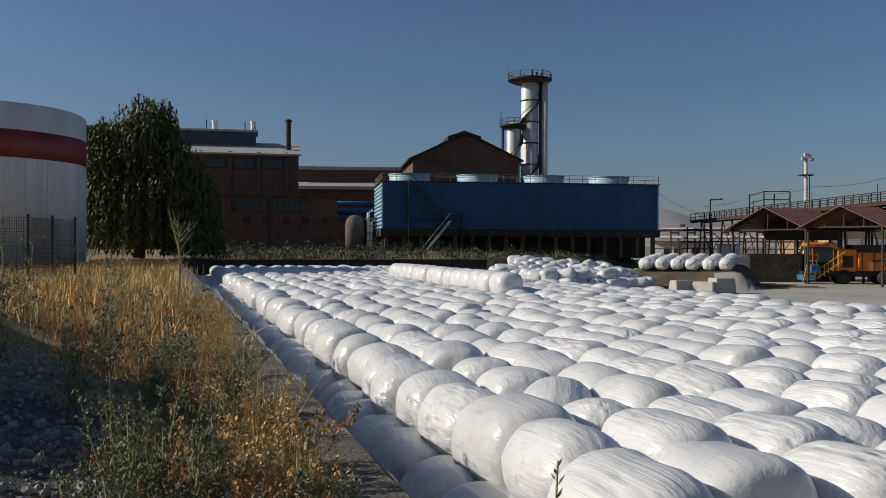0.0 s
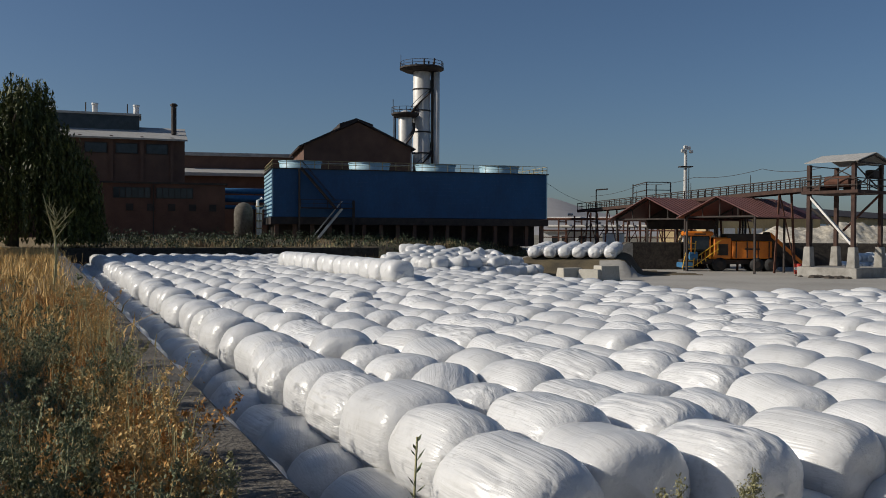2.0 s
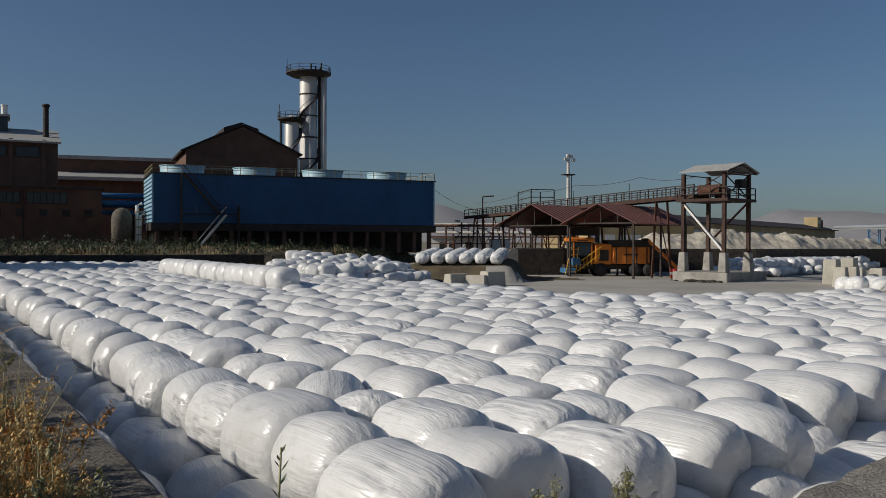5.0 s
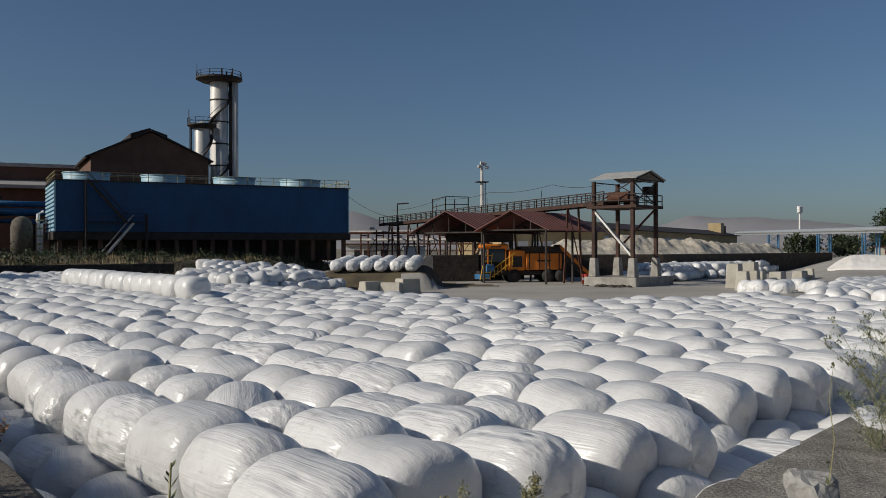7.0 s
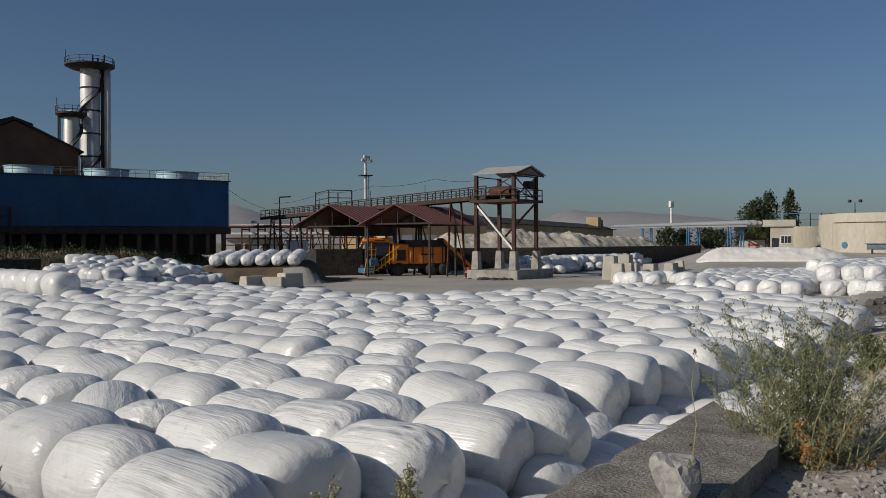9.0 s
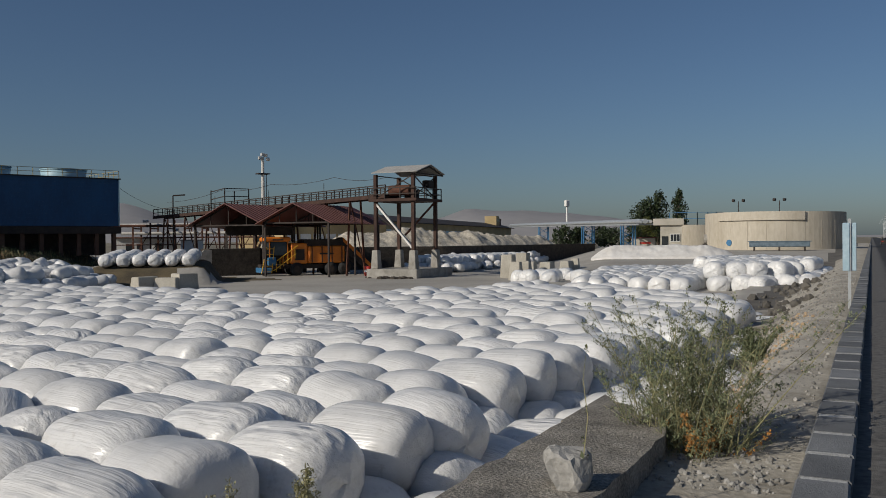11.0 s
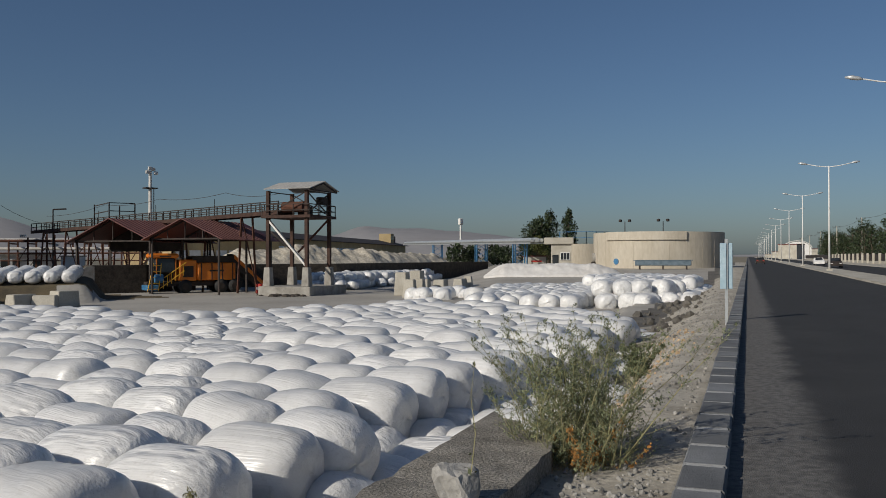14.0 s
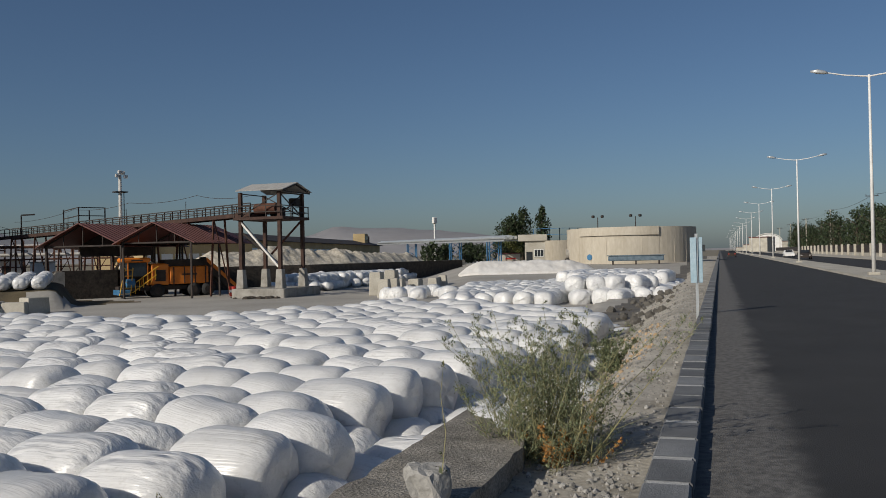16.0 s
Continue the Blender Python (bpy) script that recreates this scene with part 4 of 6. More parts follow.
def willow():
    r = random.Random(11)
    t = thing("willow_tree", pose(-31.2, 89.0, 2.7), "large weeping willow with dark drooping foliage", "tree")
    trunk = Geo().tube([(0, 0, -0.3), (0.2, 0, 2), (0.1, 0.2, 4.5), (-0.3, 0.2, 8), (-0.5, 0, 12)], [0.65, 0.5, 0.42, 0.3, 0.12], 10)
    for k in range(12):
        a = k * 2.4
        z = 3.5 + k * 0.6
        l = 3.0 + r.uniform(0, 1.5)
        trunk.tube([(0, 0, z), (math.cos(a) * l * 0.5, math.sin(a) * l * 0.5, z + 2.0), (math.cos(a) * l, math.sin(a) * l, z + 2.6)], [0.22, 0.14, 0.05], 6)
    part("trunk", trunk, BARK, t)
    lobes = [(-2.8, 0, 9.0, 3.0, 4.6), (0.2, 0, 11.8, 3.0, 4.6), (2.0, 0.5, 10.0, 2.9, 3.8), (5.0, 0, 6.4, 2.8, 4.2), (-1.6, -1, 5.0, 4.0, 4.6), (2.4, -1, 5.0, 3.8, 4.4), (-4.2, 0, 5.0, 2.0, 5.0), (1.2, 1, 13.4, 2.4, 3.0), (-3.6, 0.4, 11.2, 1.9, 3.0), (5.2, -0.5, 3.0, 2.4, 3.0), (6.4, 0, 4.2, 2.0, 4.4), (4.2, -0.8, 8.4, 2.3, 3.6), (-4.8, -0.5, 7.8, 1.6, 3.2)]
    pts = []
    for x, y, z, rad, hgt in lobes:
        for _ in range(380):
            a, b = r.uniform(0, math.tau), math.acos(r.uniform(-0.3, 1))
            k = r.uniform(0.55, 1.05)
            sx, sy, sz = x + rad * k * math.sin(b) * math.cos(a), y + rad * k * math.sin(b) * math.sin(a), z + hgt * k * math.cos(b) * 0.95
            length = r.uniform(1.8, 6.5) if r.random() < 0.75 else 0.5
            m = int(length / 0.17)
            for j in range(m):
                zz = sz - j * 0.17
                if zz > 0.05:
                    pts.append((sx + r.gauss(0, 0.09) + 0.06 * j * math.cos(a) * 0.3, sy + r.gauss(0, 0.09), zz))
    part("crown", leaf_cloud(pts, 0.25, 3, 0.6, 1.6), LEAF, t, "dark drooping leaves")


willow()


def clump_tree(name, x, y, z, h, w, label, seed, leaf=0.45, n=2600, mat=None, pointed=False, lobes=9):
    r = random.Random(seed)
    t = thing(name, pose(x, y, z), label, "tree")
    trunk = Geo().tube([(0, 0, -0.3), (0.05, 0, h * 0.3), (0, 0.05, h * 0.6), (0.1, 0, h * 0.9)], [h * 0.03, h * 0.022, h * 0.014, 0.02], 8)
    for k in range(9):
        a, zz = k * 2.4, h * (0.2 + 0.07 * k)
        trunk.tube([(0, 0, zz), (math.cos(a) * w * 0.2, math.sin(a) * w * 0.2, zz + h * 0.1), (math.cos(a) * w * 0.38, math.sin(a) * w * 0.38, zz + h * 0.17)], [h * 0.012, h * 0.008, 0.02], 5)
    part("trunk", trunk, BARK, t)
    pts = []
    for k in range(lobes):
        f = (k + 0.5) / lobes
        wide = (math.sin(math.pi * min(1, f * 0.85 + 0.15)) ** (0.6 if not pointed else 0.9))
        a = k * 2.4 + r.uniform(-0.4, 0.4)
        cx, cy, cz = math.cos(a) * w * 0.24 * wide, math.sin(a) * w * 0.24 * wide, h * (0.2 + 0.72 * f)
        rad = w * 0.3 * (0.5 + 0.5 * wide)
        for _ in range(n // lobes):
            d = Vector((r.gauss(0, 1), r.gauss(0, 1), r.gauss(0, 1))).normalized() * rad * r.uniform(0.4, 1.05)
            pts.append((cx + d.x, cy + d.y, max(h * 0.08, cz + d.z * (1.6 if pointed else 0.85))))
    part("crown", leaf_cloud(pts, leaf, seed), mat or DARK_LEAF, t)
    return t


# ---- yard buildings: canopies, loader, tower, conveyor ----
def canopy(x, y, turn, W, L, eave, ridge, label, back_wall):
    """Open shelter: local x along the ridge, y across the gable from the near eave to the far one."""
    t = thing("open_shelter", pose(x, y, 0, 0, 0, turn), label, "shelter")
    for px_ in (0.2, L / 2, L - 0.2):
        for py in (0.2, W - 0.2):
            part("post", Geo().beam((px_, py, 0), (px_, py, eave), 0.18), DARK_STEEL, t)
        tr = Geo().beam((px_, 0, eave), (px_, W, eave), 0.12, 0.16)
        tr.beam((px_, 0, eave), (px_, W / 2, ridge), 0.12, 0.16).beam((px_, W, eave), (px_, W / 2, ridge), 0.12, 0.16)
        for k in (0.25, 0.5, 0.75):
            zz = eave + (ridge - eave) * (1 - abs(k - 0.5) * 2)
            tr.beam((px_, W * k, eave), (px_, W * k, zz), 0.08)
        part("truss", tr, DARK_STEEL, t)
    for s in (0, 1):
        y0, y1 = (-0.6, W / 2) if s == 0 else (W + 0.6, W / 2)
        lo = eave - 0.1
        pts = [(-0.6, y0, lo), (L + 0.6, y0, lo), (L + 0.6, y1, ridge + 0.12), (-0.6, y1, ridge + 0.12)]
        roof = part("roof", Geo().sheet(*(pts if s == 0 else pts[::-1]), 0.06), RED_ROOF, t, "red-brown corrugated roof sheets")
        ribs = Geo()
        for k in range(int(L / 0.8)):
            xx = -0.5 + k * 0.8
            ribs.beam((xx, y0, lo + 0.03), (xx, y1, ridge + 0.15), 0.09, 0.05)
        part("ribs", ribs, RED_ROOF, roof)
    if back_wall:
        # dark tone paints in the shade below the roof
        part("back_wall", Geo().box(L / 2, W - 0.1, 0, L, 0.2, 2.6), SOIL_AND_SHADE, t)
    return t


TURN_C = 34.0
canopy(40.9, 82.9, TURN_C, 8.2, 12.0, 5.75, 7.7, "open steel shelter with red-brown sheet roof over the loader", False)
shelter_two = canopy(36.9, 90.8, TURN_C, 9.5, 12.0, 5.6, 7.9, "dark open shelter with red-brown sheet roof", True)
part("gable_sheet", Geo().box(6.0, 4.75, 4.5, 0.1, 9.1, 1.1).add([(5.9, 0.2, 5.6), (5.9, 9.3, 5.6), (5.9, 4.75, 7.8), (6.05, 0.2, 5.6), (6.05, 9.3, 5.6), (6.05, 4.75, 7.8)], [(0, 2, 1), (3, 4, 5), (0, 1, 4, 3), (1, 2, 5, 4), (2, 0, 3, 5)]), DARK_STEEL, shelter_two, "dark rusted gable sheeting")


def ramp():
    t = thing("loading_ramp", pose(29.0, 95.5, 0, 0, 0, -6), "sloping concrete loading ramp with dark bunker walls", "ramp")
    g = Geo().add([(0, 0, 0), (9, 0, 0), (9, 0, 3.0), (3.4, 0, 3.0), (0, 0, 0.5), (0, 4, 0), (9, 4, 0), (9, 4, 3.0), (3.4, 4, 3.0), (0, 4, 0.5)],
                  [(0, 1, 2, 3, 4), (9, 8, 7, 6, 5), (0, 4, 9, 5), (4, 3, 8, 9), (3, 2, 7, 8), (1, 6, 7, 2), (0, 5, 6, 1)])
    # concrete body coloured dark for its shaded front
    part("ramp_body", g, SOIL_AND_SHADE, t, "ramp body with its shade in the dark colour")
    part("bunker_wall", Geo().add([(-0.6, -0.8, 0), (2.6, -0.8, 2.9), (3.4, -0.8, 2.9), (3.4, -0.8, 0), (-0.6, -0.5, 0), (2.6, -0.5, 2.9), (3.4, -0.5, 2.9), (3.4, -0.5, 0)], [(3, 2, 1, 0), (4, 5, 6, 7), (0, 1, 5, 4), (1, 2, 6, 5), (2, 3, 7, 6), (3, 0, 4, 7)]), CONCRETE, t, "pale slanted wall")
    # rear bunker wall, its shade likewise put into the colour
    part("bunker_wall", Geo().box(12.5, 4.5, 0, 7.0, 0.3, 3.0, c=0.03), SOIL_AND_SHADE, t)


ramp()


def loader():
    """Self-propelled beet loader: local x from the cab end to the chute end."""
    t = thing("orange_loader", pose(36.0, 90.3, 0, 0, 0, -9), "orange self-propelled loading machine with yellow ladders", "machine")
    part("chassis", Geo().box(5.6, 1.3, 0.75, 10.4, 1.5, 0.5, c=0.05), DARK_STEEL, t)
    cab = part("cab", Geo().box(2.3, 1.3, 2.2, 2.1, 2.5, 1.6, c=0.12, top=(0.92, 0.94)), GLASS_DARK, t, "glazed cab")
    part("roof", Geo().box(2.2, 1.3, 3.75, 2.9, 2.7, 0.5, c=0.14), ORANGE, cab, "orange cab roof")
    for x in (1.3, 3.3):
        for y in (0.1, 2.5):
            part("pillar", Geo().beam((x, y, 1.3), (x, y, 3.8), 0.1), ORANGE, cab)
    part("engine_hood", Geo().box(4.6, 1.3, 1.3, 1.9, 2.6, 2.3, c=0.12), ORANGE, t, "orange engine hood")
    part("grille", Geo().box(4.6, -0.03, 1.7, 1.1, 0.06, 1.2), DARK_STEEL, t)
    hop = part("hopper", Geo().box(7.7, 1.3, 1.35, 4.2, 2.7, 1.9, c=0.1), ORANGE, t, "orange side panel")
    for k in range(4):
        part("panel_rib", Geo().box(6.0 + k * 1.15, -0.08, 1.4, 0.1, 0.1, 1.8), DARK_STEEL, hop)
    part("upper_frame", Geo().box(7.4, 1.3, 3.25, 4.6, 2.5, 0.75, c=0.06), DARK_STEEL, t)
    part("chute", Geo().add([(9.6, 0.2, 4.2), (13.0, 0.2, 0.9), (13.0, 2.4, 0.9), (9.6, 2.4, 4.2), (9.4, 0.2, 3.1), (12.4, 0.2, 0.5), (12.4, 2.4, 0.5), (9.4, 2.4, 3.1)],
                            [(0, 1, 2, 3), (7, 6, 5, 4), (0, 4, 5, 1), (1, 5, 6, 2), (2, 6, 7, 3), (3, 7, 4, 0)]), DARK_STEEL, t, "dark slanting conveyor chute")
    part("chute_side", Geo().beam((9.6, 0.12, 4.0), (13.0, 0.12, 0.9), 0.08, 0.35), ORANGE, t)
    for x in (4.3, 8.2, 9.7):
        w = part("wheel", Geo().tube([(x, -0.1, 0.72), (x, 0.5, 0.72)], 0.72, 20), RUBBER, t, "black tyre", True)
        part("rim", Geo().tube([(x, -0.14, 0.72), (x, 0.0, 0.72)], 0.36, 14), DARK_STEEL, w)
        w = part("wheel", Geo().tube([(x, 2.1, 0.72), (x, 2.7, 0.72)], 0.72, 20), RUBBER, t, "black tyre", True)
    for xa, za, xb, zb in ((0.3, 0.3, 0.9, 3.2), (1.4, 0.3, 1.7, 3.2), (1.6, 0.6, 4.1, 2.4), (2.0, 1.7, 4.3, 3.3)):
        part("guard_rail", Geo().tube([(xa, -0.35, za), (xb, -0.35, zb)], 0.05, 6), YELLOW, t, "yellow guard rail")
    for k in range(5):
        part("guard_rail", Geo().beam((0.35 + 0.12 * k, -0.35, 0.5 + k * 0.62), (1.45 + 0.05 * k, -0.35, 0.5 + k * 0.62), 0.07), YELLOW, t)
    for k in range(6):
        part("guard_rail", Geo().beam((1.9 + 0.42 * k, -0.35, 0.5 + k * 0.28), (1.9 + 0.42 * k, -0.35, 1.6 + k * 0.28), 0.06), YELLOW, t)
    part("front_bumper", Geo().box(0.9, 1.2, 0.35, 1.2, 2.6, 0.55, c=0.05), BLUE_PAINT, t)
    part("tank", Geo().tube([(1.1, 0.0, 1.6), (1.9, 0.0, 1.6)], 0.45, 12), BLUE_PAINT, t)
    part("nameplate", Geo().box(2.2, -0.07, 3.88, 1.2, 0.02, 0.14), DARK_STEEL, t)
    part("nameplate", Geo().box(7.7, -0.08, 2.3, 1.6, 0.02, 0.16), DARK_STEEL, t)


loader()

drum = thing("oil_drum", pose(45.6, 83.2, 0), "red and white steel drum on the yard", "drum")
part("shell", Geo().lathe([(0.36, 0), (0.38, 0.03), (0.36, 0.33), (0.39, 0.36), (0.36, 0.39), (0.36, 0.7), (0.39, 0.73), (0.36, 0.76), (0.38, 1.02), (0.34, 1.03)], 20), RED_PAINT, drum, smooth=True)
part("band", Geo().lathe([(0.372, 0.42), (0.372, 0.67)], 20), WHITE_PAINT, drum)


def hoist_tower():
    """Steel tower on a concrete base; local x along the road side, y away from it."""
    t = thing("hoist_tower", pose(46.0, 74.0, 0, 0, 0, 29), "rusty steel transfer tower with gabled roof on concrete base", "tower")
    part("base", Geo().box(3.9, 2.9, -0.2, 7.8, 5.9, 1.1, c=0.06), CONCRETE, t, "concrete base slab")
    ps = [(0.9, 0.8), (5.6, 0.8), (0.9, 5.2), (5.6, 5.2)]
    for x, y in ps:
        part("pier", Geo().box(x, y, 0.9, 0.85, 0.85, 1.9, c=0.04, top=(0.75, 0.75)), CONCRETE, t, "concrete pier")
        part("post", Geo().beam((x, y, 2.7), (x, y, 10.5), 0.34), OLD_RUST, t)
    part("brace", Geo().beam((0.9, 5.2, 7.6), (0.9, 0.9, 3.0), 0.3, 0.2), STEEL, t, "pale diagonal brace")
    part("brace", Geo().beam((0.9, 5.2, 6.6), (2.4, 1.2, 2.9), 0.2, 0.2), DARK_STEEL, t)
    part("brace", Geo().beam((5.6, 0.8, 7.8), (3.0, 3.0, 4.3), 0.18), RUST, t)
    floor = part("platform", Geo().box(3.25, 3.0, 7.75, 5.6, 5.6, 0.28), OLD_RUST, t, "dark platform")
    for a, b in (((0.5, 0.3), (6.0, 0.3)), ((6.0, 0.3), (6.0, 5.7)), ((0.5, 0.3), (0.5, 5.7))):
        for z in (8.5, 9.1):
            part("rail", Geo().beam((*a, z), (*b, z), 0.08), DARK_STEEL, floor)
        for k in range(4):
            f = k / 3
            x, y = a[0] + (b[0] - a[0]) * f, a[1] + (b[1] - a[1]) * f
            part("rail_post", Geo().beam((x, y, 8.0), (x, y, 9.1), 0.08), DARK_STEEL, floor)
    for a, b in (((0.9, 0.8, 8.1), (5.6, 0.8, 10.4)), ((5.6, 0.8, 8.1), (0.9, 0.8, 10.4)), ((5.6, 0.8, 8.1), (5.6, 5.2, 10.4)), ((0.9, 0.8, 10.4), (0.9, 5.2, 8.1)), ((0.9, 0.8, 10.4), (5.6, 0.8, 10.4)), ((0.9, 5.2, 10.4), (5.6, 5.2, 10.4))):
        part("bracing", Geo().beam(a, b, 0.09), DARK_STEEL, t)
    part("drive_drum", Geo().tube([(2.2, 1.8, 8.9), (2.2, 4.2, 8.9)], 0.55, 16), RUST, t, "rusty drive drum")
    part("gearbox", Geo().box(3.8, 2.6, 8.05, 1.5, 1.0, 1.0, c=0.08), DARK_STEEL, t)
    part("motor", Geo().box(4.8, 1.2, 9.2, 1.2, 0.8, 0.8, c=0.08), DARK_STEEL, t)
    ex, er = 10.6, 11.45
    for s in (0, 1):
        x0, x1 = (0.2, 3.25) if s == 0 else (6.3, 3.25)
        pts = [(x0, 0.0, ex), (x1, 0.0, er), (x1, 5.3, er), (x0, 5.3, ex)]
        part("roof", Geo().sheet(*(pts if s else pts[::-1]), 0.07), ROOF_SHEET, t, "grey corrugated roof sheet")
    part("truss", Geo().beam((0.3, 0.2, ex - 0.1), (6.2, 0.2, ex - 0.1), 0.12).beam((0.3, 0.2, ex - 0.1), (3.25, 0.2, er - 0.15), 0.12).beam((6.2, 0.2, ex - 0.1), (3.25, 0.2, er - 0.15), 0.12), DARK_STEEL, t)
    soil = Geo()
    for k in range(60):
        a, d = rng.uniform(0, math.tau), rng.uniform(0, 1) ** 0.6
        s = rng.uniform(0.2, 0.6)
        soil.lathe([(s, -0.05), (s * 0.7, s * 0.3), (0.02, s * 0.45)], 6, 45.0 + 2.4 * d * math.cos(a), 77.0 + 3.2 * d * math.sin(a))
    single("soil_spill", soil, SOIL_AND_SHADE, "dark clods of soil spilled beside the tower base", "soil", kind="stuff")


hoist_tower()


def conveyor():
    a, b = Vector((46.5, 79.5, 8.4)), Vector((37.0, 131.0, 7.4))
    t = thing("conveyor_bridge", pose(0, 0, 0), "long rusty belt conveyor bridge on steel trestles", "conveyor")
    side = Vector((b - a)).cross(Vector((0, 0, 1))).normalized() * 0.9
    for s in (-1, 1):
        part("bottom_chord", Geo().beam(a + side * s, b + side * s, 0.22, 0.4), OLD_RUST, t)
        part("top_rail", Geo().beam(a + side * s + Vector((0, 0, 1.15)), b + side * s + Vector((0, 0, 1.15)), 0.1), DARK_STEEL, t)
        part("mid_rail", Geo().beam(a + side * s + Vector((0, 0, 0.65)), b + side * s + Vector((0, 0, 0.65)), 0.08), DARK_STEEL, t)
        for i in range(37):
            p = a.lerp(b, i / 36) + side * s
            part("rail_post", Geo().beam(p, p + Vector((0, 0, 1.15)), 0.09), DARK_STEEL, t)
    part("belt", Geo().beam(a + Vector((0, 0, 0.2)), b + Vector((0, 0, 0.2)), 1.2, 0.15), RUBBER, t, "dark belt")
    for i in range(1, 9):
        p = a.lerp(b, i / 8.5)
        for s in (-1, 1):
            part("trestle_leg", Geo().beam((p.x + side.x * s * 1.4, p.y + side.y * s * 1.4, 0), p + side * s * 0.8, 0.18), RUST, t)
        part("trestle_brace", Geo().beam((p.x + side.x * 1.3, p.y + side.y * 1.3, 1.0), p - side * 0.8, 0.1), RUST, t)
    for i in (9, 17, 26):
        p = a.lerp(b, i / 36)
        part("cable_mast", Geo().beam(p + side, p + side + Vector((0, 0, 2.3)), 0.05), DARK_STEEL, t)
    # a maintenance cage on the walkway
    p = a.lerp(b, 0.62)
    for dx, dy in ((-1.6, 2.6), (-1.6, -2.6), (1.6, 2.6), (1.6, -2.6)):
        part("cage_post", Geo().beam((p.x + dx, p.y + dy, p.z), (p.x + dx, p.y + dy, p.z + 2.8), 0.12), DARK_STEEL, t)
    for z in (1.8, 2.8):
        part("cage_rail", Geo().beam((p.x - 1.6, p.y - 2.6, p.z + z), (p.x - 1.6, p.y + 2.6, p.z + z - 0.2), 0.1).beam((p.x - 1.6, p.y - 2.6, p.z + z), (p.x + 1.6, p.y - 2.6, p.z + z), 0.1), DARK_STEEL, t)


conveyor()


def pipe_rack():
    """Rusty steel frames behind the shelters."""
    t = thing("steel_rack", pose(35.0, 138, 0.9, 0, 0, -30), "rusty red steel pipe rack with many posts and pipes", "pipe rack")
    for i in range(9):
        for y in (0, 4.5):
            part("post", Geo().beam((i * 2.6, y, -1), (i * 2.6, y, 5.4 + (i % 3) * 0.5), 0.22), RUST, t)
        part("cross_beam", Geo().beam((i * 2.6, 0, 5.0), (i * 2.6, 4.5, 5.0), 0.2), RUST, t)
        if i < 8:
            part("brace", Geo().beam((i * 2.6, 0, 0.4 + i % 2), ((i + 1) * 2.6, 0, 4.6), 0.1), RUST, t)
    for y, z, r in ((0.3, 5.4, 0.22), (1.4, 5.5, 0.3), (2.6, 5.4, 0.18), (0.0, 3.6, 0.12), (4.2, 4.3, 0.25), (0.0, 2.5, 0.08)):
        part("pipe", Geo().tube([(-3, y, z), (23, y, z)], r, 10), RUST if r < 0.25 else STEEL, t)
    for x, z in ((2.0, 5.9), (6.5, 4.6), (13, 6.2)):
        part("lamp_box", Geo().box(x, -0.3, z, 0.8, 0.5, 0.4, c=0.05), STEEL, t)
    h = thing("white_hut", pose(34.0, 143.0, 1.3, 0, 0, -15), "small white plastered hut with dark windows", "hut")
    part("wall", Geo().box(4, 2, 0, 8.5, 4, 3.0), WHITE_PAINT, h)
    part("roof", Geo().box(4, 2, 3.0, 9, 4.6, 0.2), CONCRETE, h)
    for x in (1.6, 3.2, 6.0):
        part("window", Geo().box(x, -0.02, 1.1, 1.0, 0.14, 1.2), GLASS_DARK, h)
    k = thing("white_kiosk", pose(40.5, 132.0, 0.6, 0, 0, -15), "white painted block beside the rack", "kiosk")
    part("wall", Geo().box(1.6, 1.2, 0, 3.2, 2.4, 3.4, c=0.04), WHITE_PAINT, k)
    part("roof", Geo().box(1.6, 1.2, 3.4, 3.6, 2.8, 0.15), CONCRETE, k)


pipe_rack()


def mast(x, y, z, h):
    t = thing("floodlight_mast", pose(x, y, z), "tall pale mast with floodlight cluster", "mast")
    part("pole", Geo().lathe([(0.34, 0), (0.26, h * 0.5), (0.2, h)], 12), STEEL, t)
    part("crow_nest", Geo().box(0, 0, h - 2.4, 1.7, 1.2, 0.14), DARK_STEEL, t)
    part("service_box", Geo().box(0, 0, h - 7.6, 1.8, 1.2, 0.9), DARK_STEEL, t)
    for dx, dz in ((-0.45, 0.1), (0.35, 0.5), (0.7, 0.0), (-0.1, 0.6)):
        part("floodlight", Geo().box(dx, -0.2, h - 0.5 + dz, 0.5, 0.35, 0.45, c=0.06), STEEL, t)
    part("ladder", Geo().beam((0.5, 0, h * 0.3), (0.5, 0, h - 2.4), 0.1, 0.04), DARK_STEEL, t)


mast(47.0, 115.8, 0.5, 15.0)
lamp = thing("gooseneck_lamp", pose(38.0, 127.5, 4), "dark gooseneck lamp post", "lamp")
part("pole", Geo().beam((0, 0, -3), (0, 0, 6.5), 0.14), DARK_STEEL, lamp)
part("arm", Geo().beam((0, 0, 6.5), (1.6, -0.6, 6.6), 0.14, 0.2), DARK_STEEL, lamp)


def wire(points, sag, name, label, r=0.025):
    g = Geo()
    for a, b in zip(points, points[1:]):
        a, b = Vector(a), Vector(b)
        pts = []
        for i in range(9):
            f = i / 8
            p = a.lerp(b, f)
            pts.append((p.x, p.y, p.z - sag * 4 * f * (1 - f)))
        g.tube(pts, r, 5)
    return single(name, g, DARK_STEEL, label, "cable")


wire([(29.4, 123.5, 11.3), (38.0, 130.5, 8.6)], 0.5, "cable", "thin dark cable from the cooling tower to the conveyor")
wire([(37.6, 129, 9.6), (40.3, 114, 10.6), (42.5, 102, 10.8), (44.6, 89, 10.9), (46.2, 80, 10.4)], 0.35, "cable", "thin dark cable strung above the conveyor")


